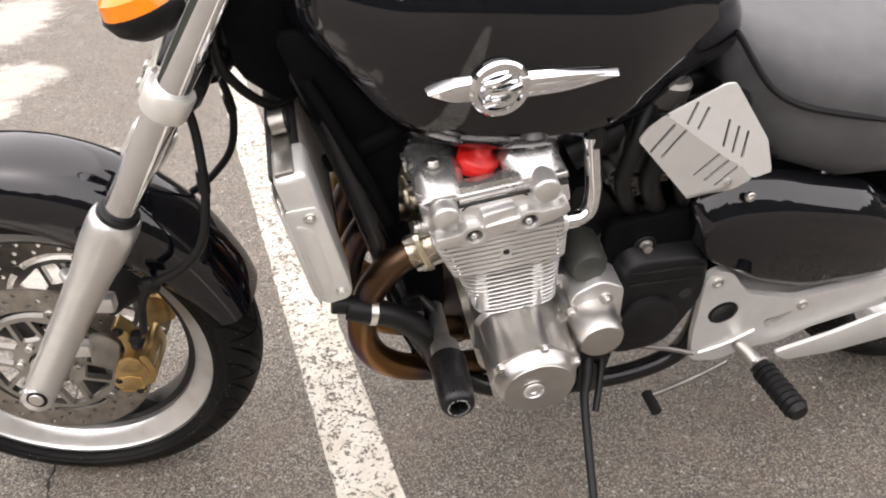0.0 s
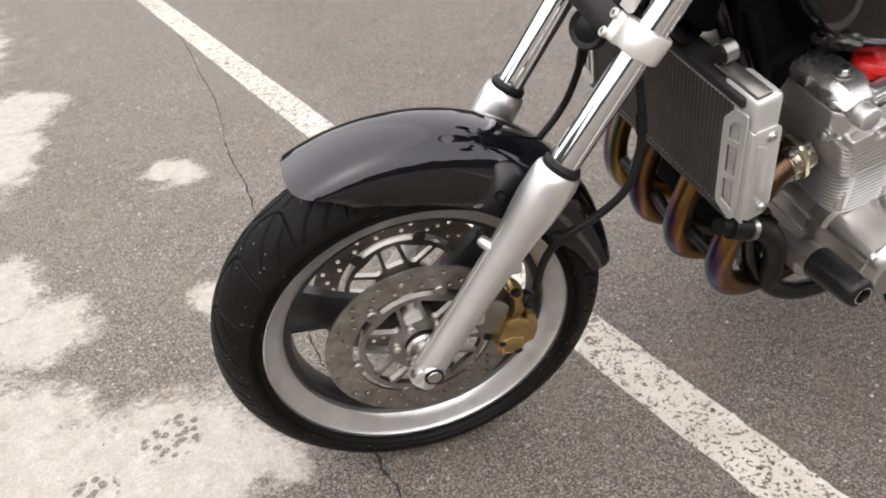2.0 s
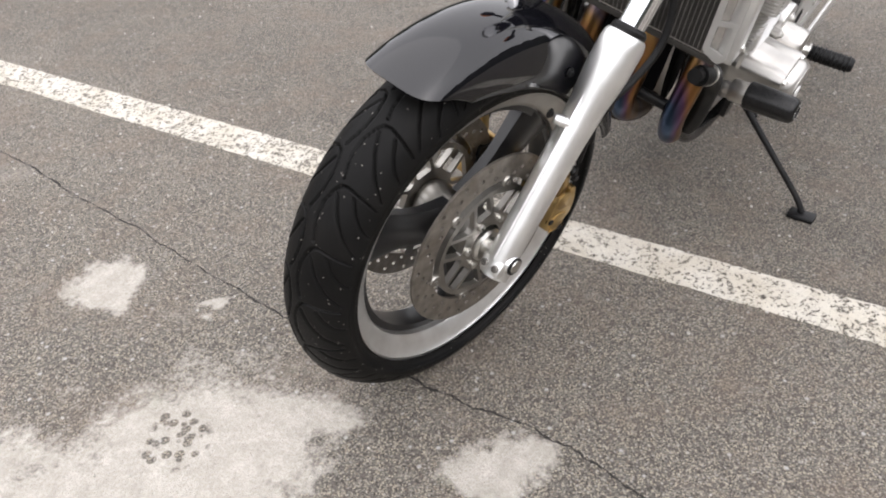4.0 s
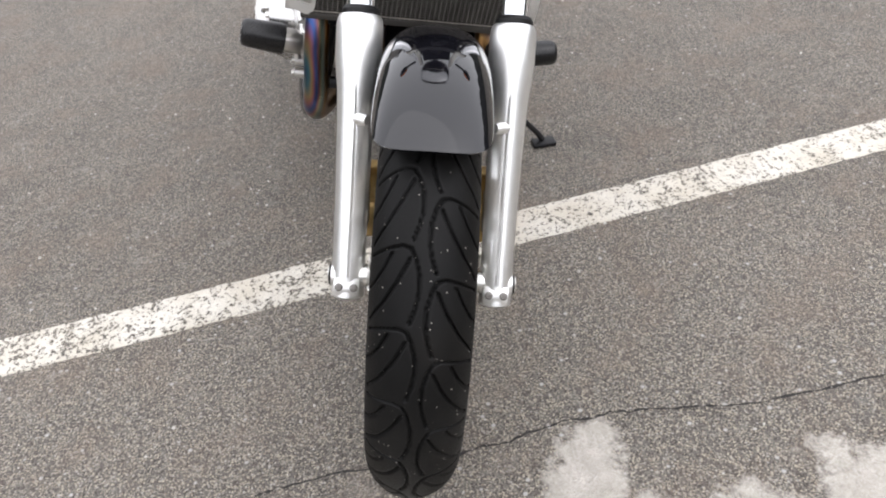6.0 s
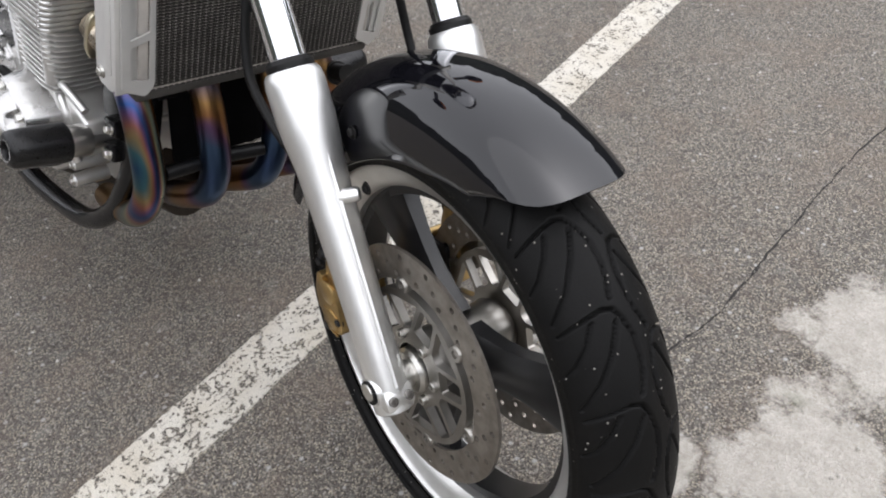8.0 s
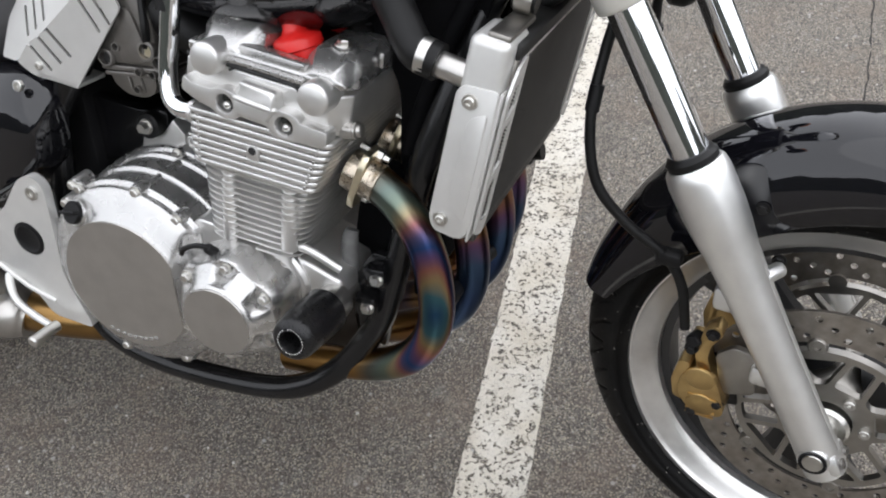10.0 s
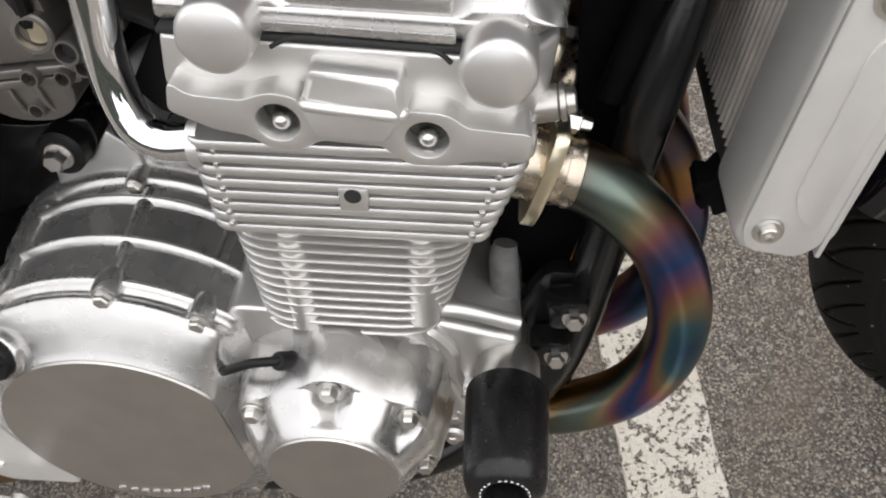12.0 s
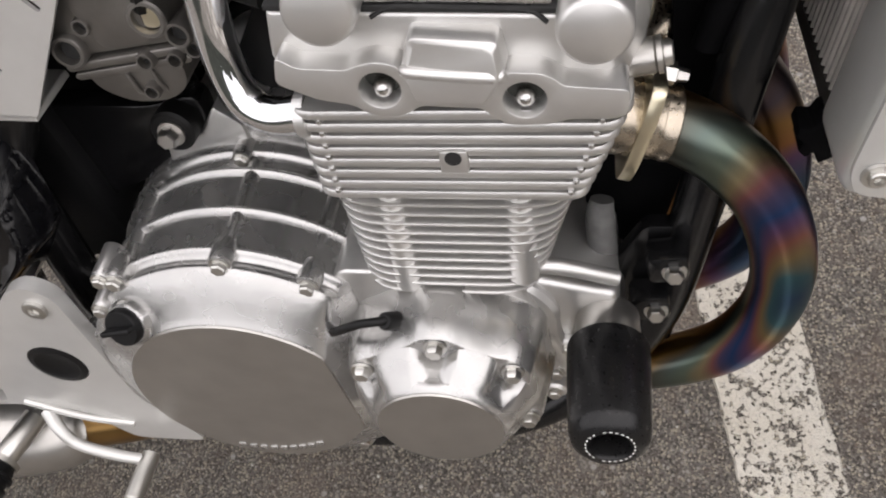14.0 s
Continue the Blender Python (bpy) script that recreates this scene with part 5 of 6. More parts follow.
# left side: alternator cover, starter clutch housing, black sprocket cover
ac = (0.722, 0.425)
ALT_EARS = (85, 22, 150, -40, -140, -90)
rings = [eared(*k, pc=ac, ears=ALT_EARS) for k in ((-0.16, 0.071, 0.008, 15), (-0.19, 0.0705, 0.0085, 14), (-0.196, 0.067, 0.004, 14), (-0.245, 0.0655, 0.005, 13), (-0.274, 0.0645, 0.0068, 12.5), (-0.281, 0.0645, 0.0068, 12), (-0.283, 0.062, 0.001, 12), (-0.296, 0.0585, 0.0), (-0.302, 0.0555, 0.0), (-0.3045, 0.0525, 0.0))]
alternator_cover = part("alternator_cover", loft(rings), M_BRUSH, motorcycle, "round silver alternator cover", sharp=34)
part("cover_face", lathe([(0, 0.0528), (0.002, 0.052), (0.002, 0)], axis((ac[0], -0.304, ac[1]), (0, -1, 0)), 52), M_BRUSH, alternator_cover, "flat brushed cover face")
part("timing_plug", lathe([(0, 0.0165), (0.003, 0.0165), (0.004, 0.0135), (0.002, 0.012), (0.002, 0.006), (0.0005, 0.005), (0.0005, 0)], axis((0.713, -0.3072, 0.425), (0, -1, 0)), 28), M_HEAD, alternator_cover)
for a in ALT_EARS:
    p = Vector((ac[0] + 0.064 * math.cos(radians(a)), -0.282, ac[1] + 0.064 * math.sin(radians(a))))
    part("cover_screw", hexbolt(p, (0, -1, 0), 0.006, 0.007), M_STEEL, alternator_cover)
starter_housing = part("starter_housing", loft([[(x, y, z) for x, z in circle(0.826 + dx, 0.462 + dz, r, 36)] for y, r, dx, dz in ((-0.15, 0.05, 0, 0), (-0.2, 0.047, 0, 0), (-0.204, 0.04, 0, 0), (-0.235, 0.037, 0, 0), (-0.258, 0.0355, 0, 0), (-0.264, 0.032, 0, 0), (-0.265, 0.028, 0, 0))]), M_BRUSH, motorcycle, "round silver starter gear cover", sharp=30)
part("housing_arm", prism(rounded([(0.782, 0.45), (0.79, 0.515), (0.83, 0.538), (0.868, 0.52), (0.876, 0.44), (0.85, 0.42), (0.80, 0.42)], 0.01, 3), -0.214, -0.15, 0.006, 3), M_CAST, starter_housing)
for a in (70, 150, 240, -20):
    an = radians(a)
    p = Vector((0.826 + 0.043 * math.cos(an), -0.214, 0.462 + 0.043 * math.sin(an)))
    part("screw_boss", lathe([(-0.05, 0.012), (0.004, 0.011)], axis(p, (0, -1, 0)), 16), M_BRUSH, starter_housing)
    part("cover_screw", hexbolt(p + Vector((0, -0.004, 0)), (0, -1, 0), 0.006, 0.006), M_STEEL, starter_housing)
part("starter_motor", lathe([(0, 0.025), (0.01, 0.03), (0.1, 0.03), (0.115, 0.024), (0.115, 0)], axis((0.812, -0.2, 0.552), (0, 1, 0)), 32), M_STARTER_SHADE, motorcycle, "grey starter motor behind the cylinders")
sprocket_cover = part("sprocket_cover", taper(rounded([(0.865, 0.56), (1.02, 0.56), (1.035, 0.45), (0.99, 0.33), (0.88, 0.315), (0.845, 0.4)], 0.03, 4), -0.15,
                                              rounded([(0.88, 0.545), (1.005, 0.545), (1.02, 0.455), (0.98, 0.345), (0.89, 0.33), (0.862, 0.405)], 0.03, 4), -0.195, 0.006, 3), M_PLASTIC, motorcycle, "black sprocket cover")
part("cover_disc", lathe([(0, 0.05), (0.01, 0.049), (0.013, 0.044), (0.013, 0)], axis((0.93, -0.194, 0.42), (0, -1, 0)), 36), M_PLASTIC, sprocket_cover)
for z in (0.5, 0.525):
    part("cover_groove", prism([(0.885, z), (1.0, z + 0.004), (1.0, z + 0.007), (0.885, z + 0.003)], -0.199, -0.19, 0.001), M_SATIN, sprocket_cover)
# dark disc drawn for the shade in the cover's hole
part("cover_hole_shade", lathe([(0, 0.011), (0.001, 0.011), (0.001, 0)], axis((0.985, -0.196, 0.47), (0, -1, 0)), 18), M_HOLE, sprocket_cover)

# crash knobs
for side, p0, p1 in ((1, (0.6075, 0.214, 0.427), (0.606, 0.297, 0.4375)), (-1, (0.598, -0.242, 0.4365), (0.594, -0.337, 0.452))):
    a, b = Vector(p0), Vector(p1)
    m, ln = axis(a, b - a), (b - a).length
    if side < 0:
        m = m @ Matrix.Diagonal((0.92, 0.92, 1, 1))
    knob = part("crash_knob", lathe([(0, 0.0), (0, 0.0275), (0.002, 0.0295), (0.012, 0.0295), (ln * 0.55, 0.0285), (ln - 0.010, 0.0272), (ln - 0.004, 0.0252), (ln, 0.0205), (ln + 0.001, 0.0145), (ln - 0.002, 0.0128), (ln - 0.035, 0.0125), (ln - 0.035, 0.0)], m, 40), M_KNOB, motorcycle, "black plastic crash protector knob")
    part("mount_sleeve", lathe([(-0.128, 0.0), (-0.128, 0.0125), (-0.126, 0.0135), (-0.034, 0.0135), (-0.0325, 0.022), (-0.03, 0.0235), (-0.002, 0.024), (0.0, 0.0238)], m, 28), M_BRUSH, knob)
    part("knob_bolt", lathe([(ln - 0.035, 0.0), (ln - 0.0345, 0.011), (ln - 0.03, 0.011), (ln - 0.029, 0.006), (ln - 0.034, 0.0)], m, 18), M_SATIN, knob)
    # fine print round the mouth of the knob: short bars
    for k in range(26):
        an = 2 * math.pi * k / 26
        if k % 9 == 8:
            continue
        bar = block((0, 0, 0), (0.0009, 0.0017, 0.0004), 0.0, m @ Matrix.Rotation(an, 4, "Z") @ Matrix.Translation((0.0158, 0, ln + 0.0009)))
        part("print_bar", bar, M_WHITE, knob)

part("oil_pipe", tube([(0.609, 0.139, 0.43), (0.608, 0.139, 0.46), (0.6065, 0.138, 0.487), (0.604, 0.134, 0.499)], [0.0112, 0.0112, 0.011, 0.0085], 18), M_OLDHOSE, crankcase, "worn grey rubber pipe")
# exhaust: four heat-tinted headers sweep forward, down and back under the engine
for k, y in enumerate((-0.152, -0.051, 0.051, 0.152)):
    out = 1 if y > 0 else -1
    fwd = 0.0 if abs(y) > 0.1 else -0.012
    pts = [(0.578, y, 0.588), (0.557, y, 0.580), (0.524 + fwd, y + out * 0.004, 0.555), (0.496 + fwd, y + out * 0.006, 0.510), (0.483 + fwd, y + out * 0.006, 0.448), (0.489 + fwd, y + out * 0.002, 0.388),
           (0.518 + fwd, y, 0.338), (0.568, y * 0.95, 0.303), (0.64, y * 0.85, 0.275), (0.74, y * 0.7, 0.245)]
    header = part("exhaust_header", tube(pts, 0.0225, 28, 8), M_TITAN if k == 3 else M_TITAN_DARK, motorcycle, "heat-tinted titanium exhaust header, blue and gold bands" if k == 3 else "blue and brown tinted titanium exhaust header")
    m = axis((0.578, y, 0.588), (-0.93, 0, -0.37))
    part("flange", lathe([(-0.014, 0.025), (0.012, 0.025), (0.013, 0.0245), (0.0165, 0.0242), (0.017, 0.0236), (0.022, 0.0234), (0.0235, 0.0243), (0.0262, 0.0242), (0.0272, 0.0228)], m, 32), M_BURNT, header)
    ear = prism(rounded([(-0.02, -0.038), (0.014, -0.038), (0.0262, -0.02), (0.0262, 0.02), (0.014, 0.038), (-0.02, 0.038), (-0.0262, 0.02), (-0.0262, -0.02)], 0.006, 3), -0.0045, 0.0045, 0.0012)
    ear.transform(m @ Matrix.Translation((0, 0, 0.006)) @ Matrix.Rotation(radians(90), 4, "X"))
    part("clamp_plate", ear, M_BRASS, header, "brass-coloured flange plate")
    for v in (-0.0305, 0.0305):
        part("stud_nut", lathe([(-0.012, 0.004), (0.008, 0.004), (0.009, 0.0075), (0.018, 0.0075), (0.019, 0.005), (0.026, 0.004), (0.026, 0)], m @ Matrix.Translation((0.008, v, 0)), 6), M_STEEL, header)
collector = part("collector", tube([(0.66, 0.0, 0.282), (0.76, 0.025, 0.262), (0.88, 0.065, 0.25), (0.985, 0.105, 0.249)], [0.07, 0.055, 0.042, 0.036], 28), M_DARK_STEEL, motorcycle, "dark steel collector under the engine")
part("link_pipe", tube([(0.98, 0.103, 0.249), (1.05, 0.13, 0.25), (1.12, 0.15, 0.252), (1.2, 0.165, 0.258)], [0.034, 0.034, 0.033, 0.033], 28), M_STRAW, collector, "gold-tinted titanium link pipe")
muffler = part("muffler", tube([(1.18, 0.165, 0.25), (1.24, 0.18, 0.27), (1.5, 0.215, 0.345), (1.86, 0.255, 0.45)], [0.036, 0.052, 0.058, 0.054], 32), M_BRUSH, motorcycle, "silver muffler")
for k in range(3):
    part("cross_pipe", tube([(0.487 - (0.012 if k == 1 else 0.0), -0.152 + 0.101 * k + 0.02, 0.40), (0.487, -0.152 + 0.101 * k + 0.08, 0.40)], 0.011, 16, smooth=False), M_SATIN, motorcycle, "short balance tube between two headers")
# ---- the motorcycle: frame, radiator, tank, panels, running gear ----
BOLT_L = (0.91, 0.556)  # the left rear engine bolt sits lower


def mirrored(side, pts):
    return [(x, side * y, z) for x, y, z in pts]


frame_part = part("frame", lathe([(-0.13, 0.034), (-0.12, 0.036), (0.12, 0.036), (0.13, 0.034)], axis((0.37, 0, 0.93), WAY), 28), M_FRAME, motorcycle, "black tubular frame")
for side in (-1, 1):
    part("down_tube", tube(mirrored(side, [(0.395, 0.03, 0.88), (0.445, 0.08, 0.78), (0.503, 0.124, 0.617), (0.538, 0.133, 0.483), (0.564, 0.138, 0.388), (0.592, 0.142, 0.335), (0.632, 0.145, 0.282), (0.69, 0.152, 0.238),
                                           (0.77, 0.155, 0.216), (0.92, 0.155, 0.214), (1.02, 0.15, 0.235), (1.06, 0.15, 0.29), (1.06, 0.15, 0.42), (1.04, 0.145, 0.6)]), 0.0175, 18), M_FRAME, frame_part)
    part("top_tube", tube(mirrored(side, [(0.40, 0.03, 0.95), (0.5, 0.09, 0.93), (0.7, 0.13, 0.86), (0.9, 0.14, 0.76), (1.04, 0.145, 0.6)]), 0.019, 16), M_FRAME, frame_part)
    part("brace", tube(mirrored(side, [(0.45, 0.09, 0.70), (0.55, 0.1, 0.76), (0.66, 0.11, 0.86)]), 0.013, 12), M_MATT, frame_part)
    part("seat_rail", tube(mirrored(side, [(0.98, 0.13, 0.72), (1.2, 0.13, 0.68), (1.5, 0.12, 0.74), (1.75, 0.1, 0.8)]), 0.014, 12), M_FRAME, frame_part)
    part("mount_plate", prism(rounded([(0.545, 0.47), (0.575, 0.475), (0.605, 0.43), (0.6, 0.35), (0.565, 0.33), (0.548, 0.4)], 0.006, 3), side * 0.128, side * 0.142, 0.003), M_FRAME, frame_part)
    for x, z in ((0.5577, 0.454), (0.573, 0.409)):
        part("mount_bolt", hexbolt((x, side * 0.1685, z), (0, side, 0.2), 0.0068, 0.009), M_STEEL, frame_part)
        part("mount_tab", block((x + 0.004, side * 0.157, z), (0.03, 0.024, 0.028), 0.005), M_FRAME, frame_part)
    part("rear_gusset", prism(rounded([(0.895, 0.605), (0.94, 0.60), (1.06, 0.62), (1.06, 0.5), (0.96, 0.535), (0.90, 0.56)], 0.012, 3), side * 0.07, side * 0.092, 0.005), M_FRAME, frame_part)
    part("frame_bolt", hexbolt((0.918 if side > 0 else BOLT_L[0], 0.112 if side > 0 else -0.168, 0.587 if side > 0 else BOLT_L[1]), (0, side, 0.1), 0.0082, 0.012), M_BRUSH, frame_part, "zinc-plated engine bolt")
    part("bolt_rubber", lathe([(-0.03, 0.018), (0.0, 0.0178), (0.002, 0.0155), (0.002, 0)], axis((0.918 if side > 0 else BOLT_L[0], 0.1095 if side > 0 else -0.1665, 0.587 if side > 0 else BOLT_L[1]), (0, side, 0.1)), 28), M_HOSE, frame_part)

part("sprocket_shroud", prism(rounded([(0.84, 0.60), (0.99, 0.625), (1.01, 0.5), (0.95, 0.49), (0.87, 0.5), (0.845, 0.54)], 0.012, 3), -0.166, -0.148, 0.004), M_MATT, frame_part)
# black frame brackets, spread to keep the gap behind the headers dark
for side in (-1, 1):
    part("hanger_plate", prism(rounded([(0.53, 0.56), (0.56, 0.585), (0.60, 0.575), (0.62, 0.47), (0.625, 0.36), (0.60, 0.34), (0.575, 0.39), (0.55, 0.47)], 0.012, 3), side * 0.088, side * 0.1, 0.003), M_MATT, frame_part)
# added black plate in place of the shade under the radiator
part("shade_plate", block((0.54, 0, 0.465), (0.012, 0.172, 0.165), 0.005), M_MATT, frame_part)
# plain block filling in for the black mass of wiring round the head pipe
head_filler = part("head_filler", prism(rounded([(0.352, 0.83), (0.40, 0.79), (0.445, 0.80), (0.44, 0.93), (0.40, 1.0), (0.335, 1.0), (0.338, 0.9)], 0.015, 3), -0.072, 0.072, 0.012), M_MATT, frame_part)
for k in range(3):
    part("wire_loom", tube([(0.325, -0.05 + 0.05 * k, 0.9), (0.335, -0.06 + 0.055 * k, 0.83), (0.39, -0.055 + 0.05 * k, 0.775), (0.44, -0.03 + 0.03 * k, 0.80)], 0.0065, 10), M_HOSE, frame_part)
# radiator: black core, ribs, silver side guards with cut-outs
RAD = Matrix.Translation((0.418, 0, 0.66)) @ Matrix.Rotation(radians(-12.5), 4, "Y")
radiator = part("radiator", block((0, 0, 0), (0.034, 0.376, 0.205), 0.004, RAD), M_GRILLE, motorcycle, "black radiator with silver side guards")
for k in range(46):
    part("fin", block((-0.0185, 0, -0.094 + 0.0042 * k), (0.004, 0.35, 0.0016), 0.0, RAD), M_FINS, radiator)
for k in range(42):
    part("water_tube", block((0.0, -0.172 + 0.0084 * k, 0), (0.0385, 0.0022, 0.2005), 0.001, RAD), M_GRILLE, radiator)
part("top_rail", block((0, 0, 0.107), (0.04, 0.384, 0.016), 0.004, RAD), M_CORE, radiator)
part("bottom_rail", block((0, 0, -0.107), (0.04, 0.384, 0.014), 0.004, RAD), M_FINS, radiator)
for side in (-1, 1):
    part("side_tank", block((0.0075, side * 0.1785, 0.008), (0.043, 0.071, 0.226), 0.010, RAD, 3), M_COVER, radiator, "silver end tank")
    g = [(-0.015, 0.074), (0.024, 0.07), (0.029, 0.062), (0.030, -0.084), (0.023, -0.098), (-0.006, -0.1), (-0.015, -0.09)]
    guard = prism(rounded(g, 0.007, 3), side * 0.2135, side * 0.217, 0.0012)
    guard.transform(RAD)
    part("side_guard", guard, M_COVER, radiator, "silver side guard plate")
    dent = prism(rounded([(-0.008, 0.05), (0.008, 0.04), (0.012, 0.03), (0.012, -0.055), (0.005, -0.07), (-0.008, -0.078)], 0.006, 3), side * 0.2165, side * 0.2185, 0.001)
    dent.transform(RAD)
    part("guard_bead", dent, M_COVER, radiator)
    part("guard_lip", block((-0.0165, side * 0.205, -0.012), (0.003, 0.026, 0.172), 0.001, RAD), M_COVER, radiator)
    lip = plate_with_holes(rounded([(-0.02, 0.102), (0.006, 0.096), (0.024, 0.07), (0.024, -0.09), (-0.008, -0.105), (-0.02, -0.09)], 0.007, 3),
                           [rounded([(-0.013, 0.082), (0.004, 0.076), (0.013, 0.06), (0.013, 0.04), (-0.013, 0.048)], 0.003, 2), rounded([(-0.013, 0.038), (0.013, 0.03), (0.013, -0.024), (-0.013, -0.016)], 0.003, 2),
                            rounded([(-0.013, -0.026), (0.013, -0.034), (0.013, -0.078), (-0.013, -0.084)], 0.003, 2)], 0, 0.003)
    lip.transform(RAD @ Matrix.Translation((-0.0195, side * 0.188, 0)) @ Matrix.Rotation(radians(90), 4, "Z"))
    part("guard_front", lip, M_COVER, radiator, "pierced guard front")
    for w in (0.056, -0.082):
        p = RAD @ Vector((0.013 if w > 0 else 0.0165, side * 0.2175, w))
        part("guard_screw", join(lathe([(0, 0.0085), (0.0018, 0.008), (0.0018, 0)], axis(p, (0, side, 0)), 20), capbolt(p, (0, side, 0), 0.0055, 0.005)), M_STEEL, radiator)
    part("upper_stay", block((0.002, side * 0.163, 0.1215), (0.024, 0.088, 0.008), 0.003, RAD), M_CARRIER, radiator)
    part("rubber_mount", lathe([(-0.009, 0.012), (-0.009, 0.0155), (0.009, 0.0155), (0.009, 0.012)], axis(RAD @ Vector((0.004, side * 0.124, 0.139)), (1, 0, 0.2)), 24), M_CARRIER, radiator)
    part("mount_rubber", lathe([(-0.0125, 0.0), (-0.0125, 0.0125), (0.0125, 0.0125), (0.0125, 0)], axis(RAD @ Vector((0.004, side * 0.124, 0.139)), (1, 0, 0.2)), 20), M_HOSE, radiator)
    if side < 0:
        continue
    q = RAD @ Vector((0.026, side * 0.196, 0.072))
    part("outlet", lathe([(0, 0.0135), (0.042, 0.0135), (0.045, 0.012), (0.045, 0)], axis(q, (0.93, 0, 0.28)), 22), M_BRUSH, radiator)
    h = part("radiator_hose", tube([q + Vector((0.03, 0, 0.01)), q + Vector((0.055, -side * 0.002, 0.02)), (0.505, side * 0.182, 0.785), (0.535, side * 0.165, 0.825), (0.58, side * 0.12, 0.86)], 0.0195, 20), M_HOSE, motorcycle, "black radiator hose")
    part("hose_clip", lathe([(-0.005, 0.0195), (0.005, 0.0195)], axis(q + Vector((0.045, 0, 0.0155)), (0.93, 0, 0.28)), 24), M_STEEL, h)
lower = part("lower_hose", tube([(0.462, -0.17, 0.498), (0.485, -0.175, 0.492), (0.525, -0.178, 0.478), (0.56, -0.178, 0.445), (0.585, -0.175, 0.40), (0.604, -0.17, 0.34), (0.625, -0.16, 0.30)], 0.019, 20), M_HOSE, motorcycle, "thick black lower coolant hose")
part("hose_clip", lathe([(-0.005, 0.0205), (0.005, 0.0205)], axis((0.497, -0.1765, 0.489), (0.95, 0, -0.2)), 24), M_STEEL, lower)
part("hose_stub", lathe([(0, 0.014), (0.03, 0.014)], axis((0.44, -0.168, 0.505), (0.95, 0, -0.2)), 20), M_HOSE, lower)

# matt black shrouds added to darken the gap between head pipe, radiator and engine
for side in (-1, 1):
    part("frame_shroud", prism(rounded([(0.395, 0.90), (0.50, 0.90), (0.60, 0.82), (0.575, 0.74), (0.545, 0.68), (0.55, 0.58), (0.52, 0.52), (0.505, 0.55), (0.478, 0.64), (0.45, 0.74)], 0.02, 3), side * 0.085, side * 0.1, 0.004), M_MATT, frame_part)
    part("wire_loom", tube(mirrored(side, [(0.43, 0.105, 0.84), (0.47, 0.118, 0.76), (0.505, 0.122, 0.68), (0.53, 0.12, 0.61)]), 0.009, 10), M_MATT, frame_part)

bracket = [(0.452, 0.556), (0.463, 0.56), (0.468, 0.552), (0.476, 0.554), (0.479, 0.546), (0.473, 0.541), (0.477, 0.535), (0.472, 0.528), (0.467, 0.532), (0.464, 0.522), (0.455, 0.526), (0.45, 0.542)]
part("fan_bracket", prism(bracket, 0.118, 0.142, 0.002), M_MATT, radiator, "black ragged bracket under the radiator")

# fuel tank
def tank():
    rings = []
    for x, half, low, top, belly in ((0.405, 0.055, 0.893, 0.955, 0.0), (0.42, 0.09, 0.883, 0.985, 0.0), (0.46, 0.14, 0.853, 1.015, 0.01), (0.52, 0.184, 0.783, 1.04, 0.02), (0.58, 0.2, 0.746, 1.052, 0.03), (0.66, 0.209, 0.73, 1.054, 0.035), (0.74, 0.209, 0.733, 1.045, 0.035), (0.82, 0.196, 0.748, 1.025, 0.03), (0.9, 0.157, 0.788, 0.99, 0.02), (0.96, 0.125, 0.813, 0.95, 0.01), (0.995, 0.1, 0.823, 0.915, 0.0), (1.005, 0.08, 0.828, 0.9, 0.0)):
        mid = low + (top - low) * 0.40
        pts = []
        for a in np.linspace(-math.pi / 2, math.pi * 1.5, 40, endpoint=False):
            c, s = math.cos(a), math.sin(a)
            y = half * math.copysign(abs(c) ** 0.62, c)
            z = mid + ((top - mid) * abs(s) ** 0.8 if s > 0 else -(mid - low) * abs(s) ** 0.75)
            pts.append((x, y, z))
        rings.append(pts)
    # smooth between the stations
    fine = []
    arr = np.array(rings)
    for q in np.linspace(0, len(rings) - 1, 44):
        i = min(int(q), len(rings) - 2)
        t = q - i
        p0, p1, p2, p3 = arr[max(i - 1, 0)], arr[i], arr[i + 1], arr[min(i + 2, len(rings) - 1)]
        fine.append([tuple(v) for v in 0.5 * (2 * p1 + (p2 - p0) * t + (2 * p0 - 5 * p1 + 4 * p2 - p3) * t * t + (3 * p1 - p0 - 3 * p2 + p3) * t ** 3)])
    return loft(fine)


